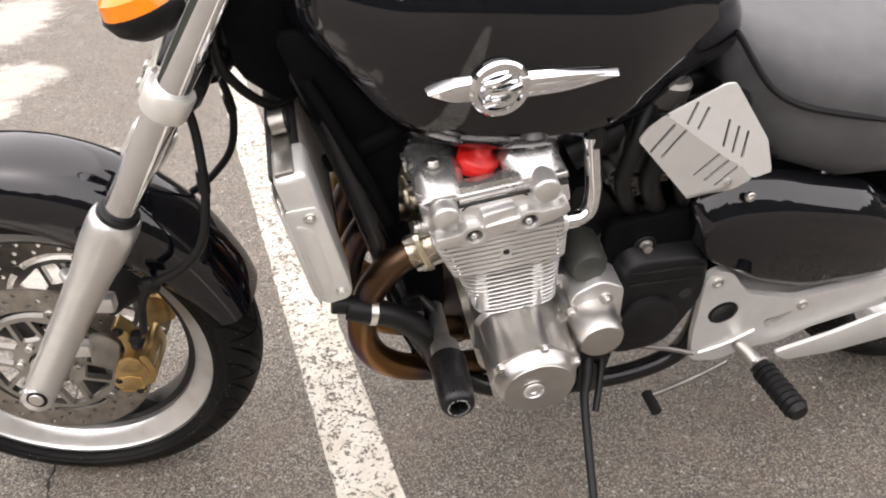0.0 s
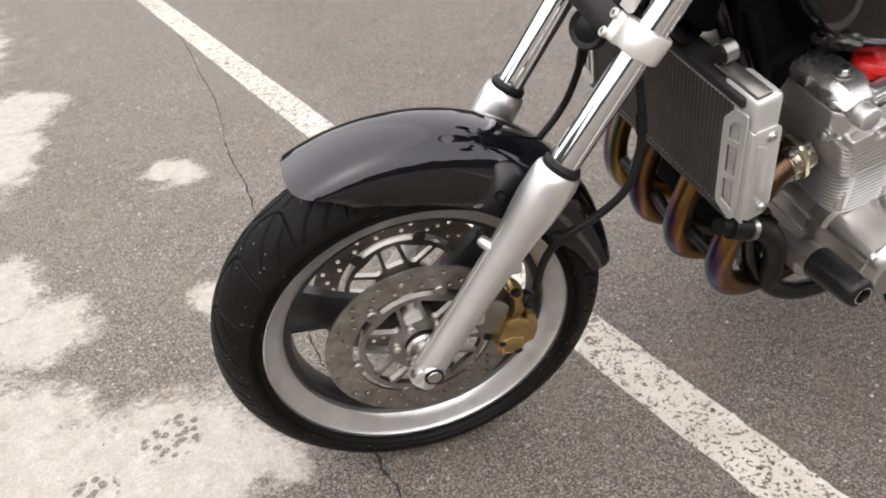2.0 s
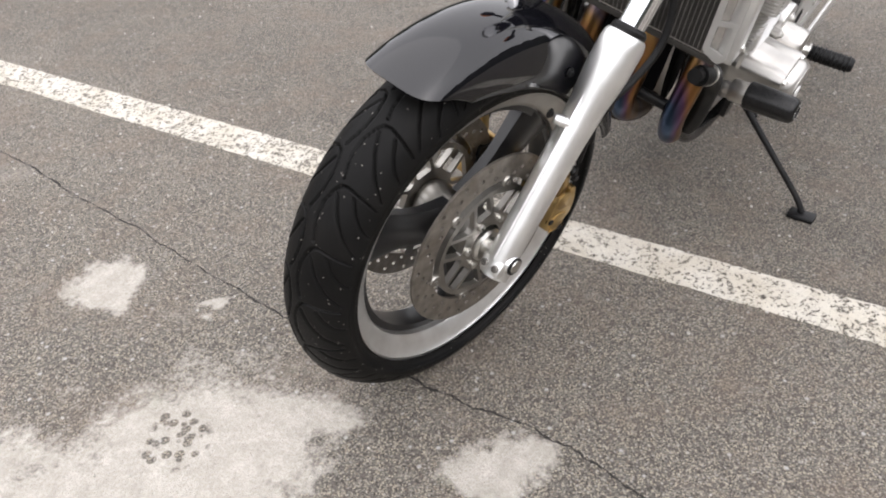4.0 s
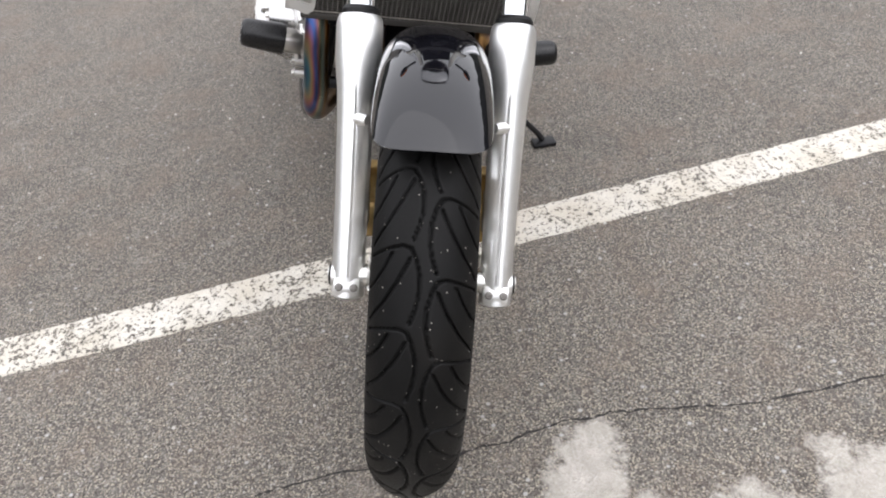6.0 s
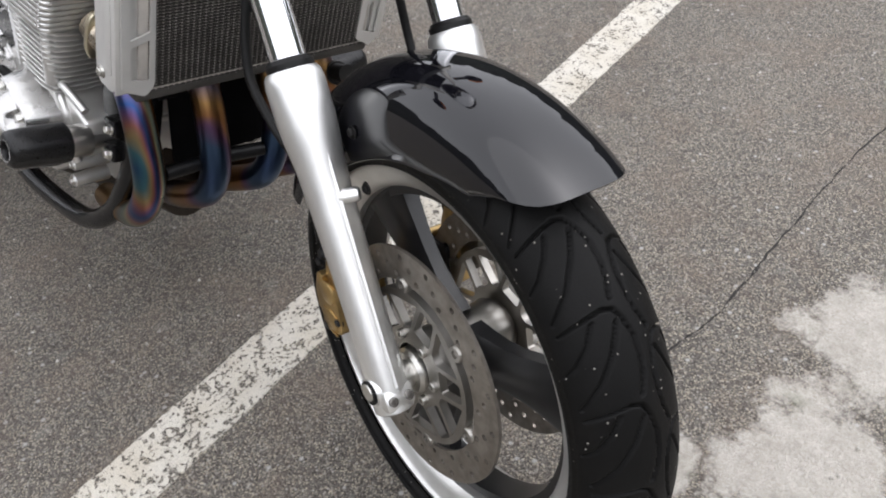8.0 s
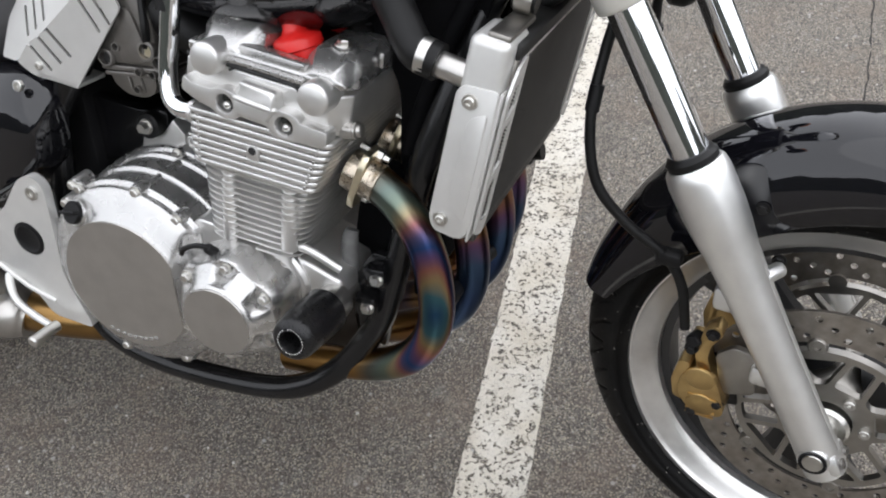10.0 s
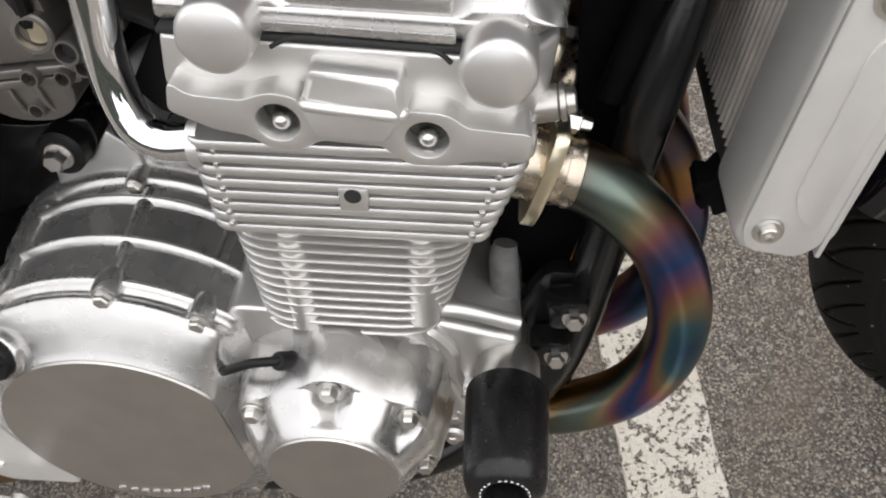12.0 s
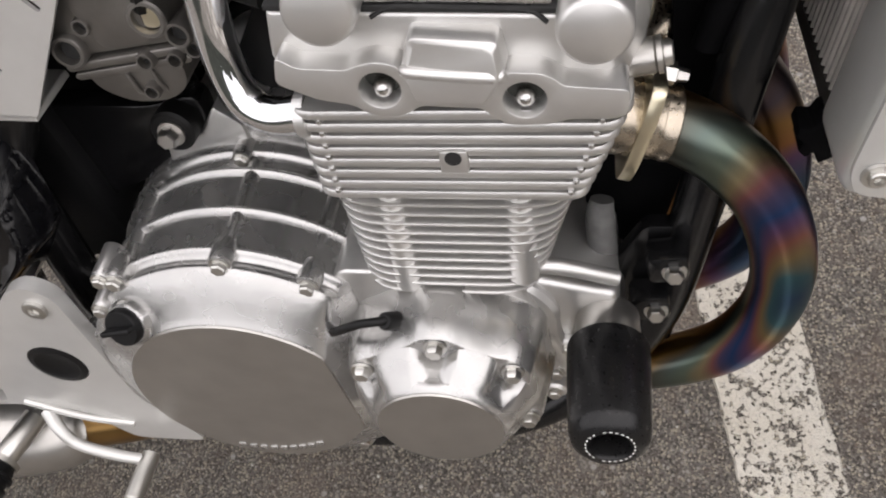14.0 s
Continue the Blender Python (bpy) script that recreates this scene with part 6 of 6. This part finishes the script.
tank_part = part("fuel_tank", tank(), M_BLACK, motorcycle, "glossy black fuel tank with chrome wing badge", sharp=60)
for side in (-1, 1):
    yb = side * 0.2085
    wing = [(0.688, 0.862), (0.79, 0.892), (0.70, 0.905), (0.66, 0.902), (0.66, 0.866)]
    part("badge_wing", taper(rounded(wing, 0.004, 2), yb - side * 0.012, [(0.70 + (x - 0.70) * 0.93, 0.884 + (z - 0.884) * 0.6) for x, z in rounded(wing, 0.004, 2)], yb + side * 0.007, 0.001), M_CHROME, tank_part, "chrome wing badge")
    for k in range(3):
        part("badge_rib", tube([(0.675, yb + side * 0.007, 0.872 + 0.01 * k), (0.72, yb + side * 0.0075, 0.877 + 0.0085 * k), (0.765, yb + side * 0.004, 0.885 + 0.0035 * k)], 0.0022, 8), M_CHROME, tank_part)
    tail = [(0.555, 0.878), (0.585, 0.86), (0.625, 0.857), (0.625, 0.9), (0.59, 0.893)]
    part("badge_tail", taper(rounded(tail, 0.003, 2), yb - side * 0.012, [(0.6 + (x - 0.6) * 0.92, 0.878 + (z - 0.878) * 0.6) for x, z in rounded(tail, 0.003, 2)], yb + side * 0.004, 0.001), M_CHROME, tank_part)
    part("badge_disc", lathe([(-0.012, 0.036), (0.004, 0.036), (0.007, 0.033), (0.007, 0.027), (0.003, 0.025), (0.003, 0.0)], axis((0.643, yb, 0.88), (0, side, 0.05)), 40), M_CHROME, tank_part, "round chrome badge centre")
    for k, (dx, dz, ln, an) in enumerate(((-0.005, 0.012, 0.03, 0.3), (0.006, 0.0, 0.036, 0.25), (-0.004, -0.012, 0.03, 0.3), (-0.015, 0.003, 0.018, 1.2))):
        part("badge_feather", tube([(0.643 + dx - ln / 2 * math.cos(an), yb + side * 0.006, 0.88 + dz - ln / 2 * math.sin(an)), (0.643 + dx, yb + side * 0.009, 0.88 + dz), (0.643 + dx + ln / 2 * math.cos(an), yb + side * 0.006, 0.88 + dz + ln / 2 * math.sin(an))], 0.0045, 8), M_CHROME, tank_part)


# seat
def seat():
    rings = []
    for x, half, low, top in ((0.955, 0.07, 0.86, 0.90), (0.985, 0.095, 0.79, 0.895), (1.03, 0.125, 0.70, 0.875), (1.1, 0.168, 0.655, 0.86), (1.2, 0.186, 0.625, 0.848), (1.32, 0.184, 0.625, 0.845), (1.42, 0.16, 0.66, 0.86),
                              (1.48, 0.145, 0.71, 0.9), (1.6, 0.13, 0.74, 0.915), (1.72, 0.11, 0.77, 0.91), (1.78, 0.08, 0.8, 0.9)):
        mid = low + (top - low) * 0.45
        rings.append([(x, half * math.copysign(abs(math.cos(a)) ** 0.6, math.cos(a)), mid + ((top - mid) if math.sin(a) > 0 else (mid - low)) * math.copysign(abs(math.sin(a)) ** 0.7, math.sin(a)))
                      for a in np.linspace(-math.pi / 2, 1.5 * math.pi, 32, endpoint=False)])
    return loft(rings)


seat_part = part("seat", seat(), M_SEAT, motorcycle, "black vinyl seat", sharp=60)
for side in (-1, 1):
    part("seat_piping", tube(mirrored(side, [(0.99, 0.105, 0.87), (1.05, 0.152, 0.80), (1.15, 0.176, 0.775), (1.3, 0.183, 0.76), (1.42, 0.165, 0.79)]), 0.0045, 8), M_PLASTIC, seat_part)
part("tail", loft([[(x, h * math.copysign(abs(math.cos(a)) ** 0.7, math.cos(a)), z + t * math.sin(a)) for a in np.linspace(0, 2 * math.pi, 24, endpoint=False)] for x, h, z, t in ((1.45, 0.13, 0.72, 0.04), (1.6, 0.13, 0.76, 0.06), (1.8, 0.11, 0.82, 0.06), (1.95, 0.07, 0.85, 0.035))]), M_BLACK, motorcycle, "glossy black tail cowl", sharp=60)

# silver slotted covers beside the carburettors: two folded faces with slots cut through
for side in (-1, 1):
    yy = side * (0.2 if side < 0 else 0.178)
    fold0, fold1 = Vector((0.866, yy, 0.816)), Vector((1.022, yy, 0.699))
    shift = Matrix.Translation((0.03, -0.008, -0.018)) if side > 0 else STILL
    # lower face: upright, facing the side
    low_out = rounded([(0.836, 0.78), (0.845, 0.797), (0.866, 0.816), (1.022, 0.699), (0.999, 0.683), (0.93, 0.674)], 0.006, 2)
    low_slots = []
    for cx, cz in ((0.869, 0.781), (0.887, 0.771)):
        low_slots.append(rounded([(cx - 0.0145, cz - 0.021), (cx - 0.0105, cz - 0.0235), (cx + 0.0135, cz + 0.019), (cx + 0.0095, cz + 0.0215)], 0.0015, 2))
    for cx, cz in ((0.945, 0.730), (0.9635, 0.720), (0.982, 0.709)):
        low_slots.append(rounded([(cx - 0.0175, cz - 0.0155), (cx - 0.0135, cz - 0.0185), (cx + 0.0155, cz + 0.0155), (cx + 0.0115, cz + 0.0185)], 0.0015, 2))
    plate = plate_with_holes(low_out, low_slots, yy, yy - side * 0.003)
    cover = part("side_cover", plate, M_COVER, motorcycle, "pale silver slotted side cover", shift, sharp=25)
    up_out = rounded([(0.866, 0.816), (0.955, 0.836), (0.971, 0.834), (1.038, 0.748), (1.054, 0.70), (1.022, 0.699)], 0.005, 2)
    up_slots = []
    for cx, cz in ((0.906, 0.81), (0.924, 0.80)):
        up_slots.append(rounded([(cx - 0.0095, cz - 0.0115), (cx - 0.0055, cz - 0.014), (cx + 0.0085, cz + 0.0115), (cx + 0.0045, cz + 0.014)], 0.0015, 2))
    for cx, cz in ((0.966, 0.772), (0.983, 0.76), (1.0, 0.75)):
        up_slots.append(rounded([(cx - 0.0065, cz - 0.0165), (cx - 0.002, cz - 0.0185), (cx + 0.0035, cz + 0.0165), (cx - 0.001, cz + 0.0185)], 0.0015, 2))
    up = plate_with_holes(up_out, up_slots, 0, -side * 0.003)
    ax = (fold1 - fold0).normalized()
    for v in up.verts:  # lean the upper face inwards about the fold
        d = Vector((v.co.x, yy, v.co.z)) - fold0
        away = (d - d.dot(ax) * ax).length
        v.co.y += yy - side * away * 0.42
    part("upper_face", up, M_COVER, cover, "", shift, sharp=25)
    part("cover_back", prism([(0.85, 0.77), (0.93, 0.69), (1.0, 0.7), (0.94, 0.8), (0.87, 0.8)], yy - side * 0.018, yy - side * 0.03, 0.002), M_PLASTIC, cover, "", shift)
    part("cover_lip", prism(rounded([(0.93, 0.672), (0.992, 0.683), (0.99, 0.689), (0.93, 0.678)], 0.001, 1), yy - side * 0.05, yy, 0.001), M_COVER, cover, "", shift)
    part("cover_screw", capbolt((0.985, yy, 0.697), (0, side, 0), 0.0055, 0.004), M_STEEL, cover, "", shift)
    # glossy black panels below the seat
    pan = rounded([(0.955, 0.645), (1.01, 0.672), (1.10, 0.668), (1.26, 0.63), (1.36, 0.56), (1.36, 0.43), (1.2, 0.415), (1.1, 0.455), (0.985, 0.54)], 0.03, 5)
    if side > 0:  # stops short of the cover
        pan = [(1.36 + (x - 1.36) * 0.89, z) for x, z in pan]
    inner = [(1.15 + (x - 1.15) * 0.86, 0.55 + (z - 0.55) * 0.58) for x, z in pan]
    panel_part = part("side_panel", loft([[(x, side * 0.15, z) for x, z in pan], [(x, side * 0.166, z) for x, z in [(1.15 + (x - 1.15) * 0.995, 0.55 + (z - 0.55) * 0.985) for x, z in pan]], [(x, side * 0.176, z) for x, z in [(1.15 + (x - 1.15) * 0.975, 0.55 + (z - 0.55) * 0.92) for x, z in pan]],
                                          [(x, side * 0.2, z) for x, z in [(1.15 + (x - 1.15) * 0.92, 0.55 + (z - 0.55) * 0.70) for x, z in pan]], [(x, side * 0.206, z) for x, z in inner]]), M_BLACK, motorcycle, "glossy black side panel", sharp=50)
    part("panel_screw", capbolt((1.035, side * 0.19, 0.657), (0, side, 0.2), 0.0075, 0.006), M_STEEL, panel_part)
    # silver foot-rest plates
    outer = rounded([(1.012, 0.50), (1.03, 0.515), (1.055, 0.505), (1.10, 0.45), (1.19, 0.425), (1.36, 0.452), (1.42, 0.44), (1.43, 0.40), (1.25, 0.345)] + ([(1.2, 0.315), (1.15, 0.31), (1.09, 0.285), (1.04, 0.295), (1.026, 0.36)] if side < 0 else [(1.19, 0.352), (1.13, 0.35), (1.092, 0.335), (1.062, 0.286), (0.99, 0.278), (1.02, 0.36)]), 0.012, 4)
    low = Matrix.Translation((0, 0.021, 0.031)) if side > 0 else STILL
    holes = [circle(1.066, 0.412, 0.026, 28), rounded([(1.15, 0.378), (1.2, 0.395), (1.175, 0.362), (1.16, 0.355)], 0.006, 3)]
    plate_part = part("footrest_plate", plate_with_holes(outer, holes, side * 0.186, side * 0.199), M_COVER, motorcycle, "silver footrest plate", low, sharp=30)
    part("hole_plug", lathe([(0, 0.025), (0.004, 0.025), (0.005, 0.02), (0.003, 0.017), (0.003, 0)], axis((1.066, side * 0.1955, 0.412), (0, side, 0)), 28), M_PLASTIC, plate_part, "", low)
    for x, z in ((1.034, 0.488), (1.21, 0.408), (1.38, 0.40)):
        part("plate_bolt", capbolt((x, side * 0.199, z), (0, side, 0), 0.0095, 0.004), M_STEEL, plate_part, "", low)
    part("plate_ridge", tube([(1.05, side * 0.199, 0.312), (1.09, side * 0.202, 0.33), (1.14, side * 0.2, 0.357)], 0.0035, 8), M_COVER, plate_part, "", low)
    if side < 0:
        part("heel_guard", prism(rounded([(1.18, 0.31), (1.28, 0.345), (1.40, 0.40), (1.44, 0.385), (1.43, 0.32), (1.30, 0.29), (1.21, 0.285)], 0.015, 4), side * 0.212, side * 0.22, 0.003), M_COVER, plate_part)
    # foot peg
    peg_x = 1.135 if side < 0 else 1.2
    peg = part("foot_peg", lathe([(0, 0.0155), (0.006, 0.0175), (0.05, 0.0185), (0.1, 0.0175), (0.106, 0.014), (0.106, 0)], axis((peg_x, side * 0.252, 0.325), (0.12, side, 0.08)), 28), M_PLASTIC, motorcycle, "black ribbed rubber foot peg")
    for k in range(8):
        part("peg_rib", lathe([(-0.0025, 0.0175), (-0.0015, 0.0205), (0.0015, 0.0205), (0.0025, 0.0175)], axis(Vector((peg_x, side * 0.252, 0.325)) + (0.012 + 0.0115 * k) * Vector((0.12, side, 0.08)).normalized(), (0.12, side, 0.08)), 24), M_PLASTIC, peg)
    part("peg_washer", lathe([(-0.004, 0.0185), (0.001, 0.0185)], axis((peg_x, side * 0.252, 0.325), (0.12, side, 0.08)), 24), M_STEEL, peg)
    part("peg_arm", tube([(peg_x - 0.015, side * 0.2, 0.325), (peg_x - 0.007, side * 0.23, 0.325), (peg_x, side * 0.25, 0.325)], 0.012, 14), M_STEEL, peg)

# gear lever on the left, brake pedal on the right
gear = part("gear_lever", tube([(1.1, -0.215, 0.30), (1.06, -0.222, 0.285), (1.0, -0.232, 0.27), (0.955, -0.238, 0.262)], 0.0045, 10), M_CARB, motorcycle, "silver gear lever with rubber tip")
part("lever_rubber", lathe([(0, 0.0095), (0.04, 0.0095), (0.042, 0.007), (0.042, 0)], axis((0.955, -0.232, 0.262), (0.05, -1, 0.05)), 16), M_HOSE, gear)
part("link_rod", tube([(1.03, -0.212, 0.33), (0.99, -0.2, 0.335), (0.94, -0.19, 0.34)], 0.004, 8), M_CARB, gear)
pedal = part("brake_pedal", tube([(1.125, 0.222, 0.372), (1.112, 0.236, 0.362), (1.1, 0.242, 0.344), (1.07, 0.243, 0.325), (1.044, 0.242, 0.313)], [0.007, 0.006, 0.0055, 0.0055, 0.005], 12), M_COVER, motorcycle, "silver brake pedal with knurled tip")
part("pedal_tip", lathe([(0, 0.0085), (0.045, 0.0085), (0.047, 0.006), (0.047, 0)], axis((1.044, 0.236, 0.312), (0.0, 1, 0.02)), 18), M_STEEL, pedal)

# side stand: a bent black leg with a flat foot on the ground
UNLEAN = motorcycle.matrix_world.inverted()
foot_at = UNLEAN @ Vector((0.816, -0.461, 0.012))
stand = part("side_stand", tube([(0.862, -0.165, 0.318), (0.85, -0.208, 0.288), (0.84, -0.247, 0.261), foot_at + Vector((0.004, 0.04, 0.034)), foot_at], [0.012, 0.0095, 0.0075, 0.007, 0.0075], 16), M_SATIN, motorcycle, "black bent side stand on the asphalt")
foot = block((0, 0, 0), (0.04, 0.06, 0.011), 0.005, UNLEAN @ Matrix.Translation((0.812, -0.463, 0.006)))
part("stand_foot", foot, M_SATIN, stand)
part("stand_bracket", prism(rounded([(0.84, 0.35), (0.90, 0.35), (0.89, 0.22), (0.85, 0.22)], 0.012, 3), -0.185, -0.15, 0.005), M_FRAME, stand)
part("stand_spring", tube([(0.885, -0.175, 0.31), (0.872, -0.215, 0.282), (0.858, -0.25, 0.258)], 0.006, 10), M_SATIN, stand)

# carburettors: a body, a flanged float bowl, nozzles and a round top
for y in (-0.128, -0.045, 0.045, 0.128):
    s = 1 if y > 0 else -1
    face = y + s * 0.031
    carb = part("carburettor", prism(rounded([(0.838, 0.69), (0.912, 0.69), (0.926, 0.712), (0.93, 0.79), (0.86, 0.80), (0.836, 0.75)], 0.01, 3), y - 0.03, y + 0.03, 0.006), M_CARB, motorcycle, "dull grey carburettor")
    part("body_wall", prism(rounded([(0.852, 0.694), (0.888, 0.694), (0.894, 0.73), (0.884, 0.76), (0.862, 0.76), (0.85, 0.72)], 0.007, 3), y, face + s * 0.003, 0.003), M_CARB, carb)
    part("bowl_flange", prism(rounded([(0.832, 0.6835), (0.921, 0.682), (0.921, 0.688), (0.832, 0.6895)], 0.002, 1), y - 0.034, y + 0.034, 0.0012), M_CARB, carb)
    part("bowl_flange", prism(rounded([(0.834, 0.6765), (0.919, 0.675), (0.919, 0.6805), (0.834, 0.682)], 0.002, 1), y - 0.0335, y + 0.0335, 0.0012), M_CARB, carb)
    part("float_bowl", prism(rounded([(0.845, 0.68), (0.848, 0.658), (0.866, 0.648), (0.893, 0.65), (0.912, 0.664), (0.914, 0.68)], 0.01, 3), y - 0.029, y + 0.029, 0.006), M_CARB, carb)
    part("diaphragm_top", lathe([(0, 0.035), (0.03, 0.034), (0.035, 0.028), (0.035, 0)], axis((0.89, y, 0.795), (0.15, 0, 1)), 24), M_CARB, carb)
    part("intake_rubber", tube([(0.775, y, 0.715), (0.81, y, 0.735), (0.845, y, 0.75)], 0.028, 20), M_HOSE, carb)
    part("air_rubber", tube([(0.925, y, 0.755), (0.97, y, 0.765), (1.02, y * 0.85, 0.765)], 0.026, 20), M_HOSE, carb)
    for x, z, r, ln in ((0.846, 0.711, 0.0125, 0.006), (0.911, 0.697, 0.0115, 0.004), (0.832, 0.698, 0.0085, 0.006), (0.892, 0.712, 0.006, 0.004), (0.862, 0.684, 0.006, 0.007), (0.842, 0.682, 0.0055, 0.007), (0.872, 0.66, 0.0055, 0.004), (0.828, 0.686, 0.006, 0.004)):
        big = r == 0.0125
        part("nozzle", lathe([(-0.02, r), (ln, r), (ln + 0.0015, r * 0.9), (ln + 0.0015, r * 0.72), (ln - 0.006, r * 0.68), (ln - 0.006, 0)], axis((x, face, z), (0, s, 0.1)), 22), M_CARB, carb)
        part("nozzle_core", lathe([(0, r * 0.66), (0.0015, r * 0.6), (0.0015, 0)], axis(Vector((x, face, z)) + Vector((0, s, 0.1)).normalized() * (ln - 0.0055), (0, s, 0.1)), 18), M_BRASS if big else M_HOLE, carb)
    for k in range(2):
        part("bowl_rib", tube([(0.868 + 0.018 * k, face - s * 0.001, 0.676), (0.866 + 0.018 * k, face - s * 0.001, 0.66), (0.865 + 0.018 * k, y + s * 0.022, 0.65)], 0.0018, 8), M_CARB, carb)
    part("fuel_line", tube([(0.85, y + s * 0.03, 0.715), (0.842, y + s * 0.035, 0.74), (0.85, y + s * 0.02, 0.79)], 0.005, 8), M_HOSE, carb)
    part("link_rod", tube([(0.905, face, 0.73), (0.908, face + s * 0.004, 0.75), (0.903, face, 0.785)], 0.003, 8), M_STEEL, carb)
# hoses added on the left to stand for shade over the carburettors
for hose_x, hose_r in ((0.845, 0.012), (0.885, 0.015), (0.93, 0.011)):
    part("shade_hose", tube([(hose_x + 0.02, -0.15, 0.80), (hose_x + 0.005, -0.172, 0.755), (hose_x - 0.004, -0.174, 0.70), (hose_x + 0.012, -0.168, 0.655), (hose_x + 0.04, -0.14, 0.61)], hose_r, 14), M_HOSE, motorcycle, "black rubber hose put in for shade beside the carburettors")
part("air_box", block((1.04, 0, 0.74), (0.1, 0.2, 0.15), 0.02), M_PLASTIC, motorcycle, "black air box")
part("battery_box", block((1.12, 0, 0.56), (0.2, 0.22, 0.22), 0.015), M_PLASTIC, motorcycle, "black battery box")
part("engine_rear_cover", prism(rounded([(0.79, 0.66), (0.83, 0.66), (0.88, 0.6), (0.83, 0.52), (0.79, 0.54)], 0.01, 3), -0.14, 0.05, 0.006), M_SATIN, motorcycle, "satin black rear cylinder shroud")

# rear wheel and swing arm
BACK = Vector((1.66, 0, 0.3255))
wheel_r = part("rear_wheel", rim(BACK, 0.232, 0.072, 0.195), M_RIM, motorcycle, "cast alloy rear wheel")
tyre_r = new("tyre", grooved_tyre(BACK, 0.325, 0.095, 0.095, 0.226, 18, 360, 41))
tyre_r.parent = wheel_r
for k in range(3):
    part("spoke", spoke(BACK, radians(20 + 120 * k), 0.04, 0.2, 0.034, 0.055, 0.028), M_WHEEL, wheel_r)
part("hub", lathe([(-0.1, 0.02), (-0.1, 0.05), (0.1, 0.05), (0.1, 0.02)], axis(BACK, (0, 1, 0)), 32), M_CARRIER, wheel_r)
for side in (-1, 1):
    part("swing_arm", loft([[(x, side * 0.135 + d * side, z + h) for d, h in ((-0.018, -0.032), (0.018, -0.032), (0.018, 0.032), (-0.018, 0.032))] for x, z in ((1.06, 0.40), (1.3, 0.37), (1.7, 0.318))], 0.008), M_COVER, motorcycle, "silver swing arm")
    part("shock", tube([(1.5, side * 0.165, 0.36), (1.44, side * 0.16, 0.7)], 0.026, 18, smooth=False), M_CHROME, motorcycle, "chrome rear shock absorber")
part("rear_fender", loft([[(1.66 + r * math.sin(a), y, 0.318 + r * math.cos(a)) for y, r in ((-0.105, 0.35), (-0.1, 0.37), (0, 0.38), (0.1, 0.37), (0.105, 0.35), (0.0, 0.372))] for a in np.linspace(-1.0, 1.1, 16)]), M_BLACK, motorcycle, "black rear mudguard", sharp=60)
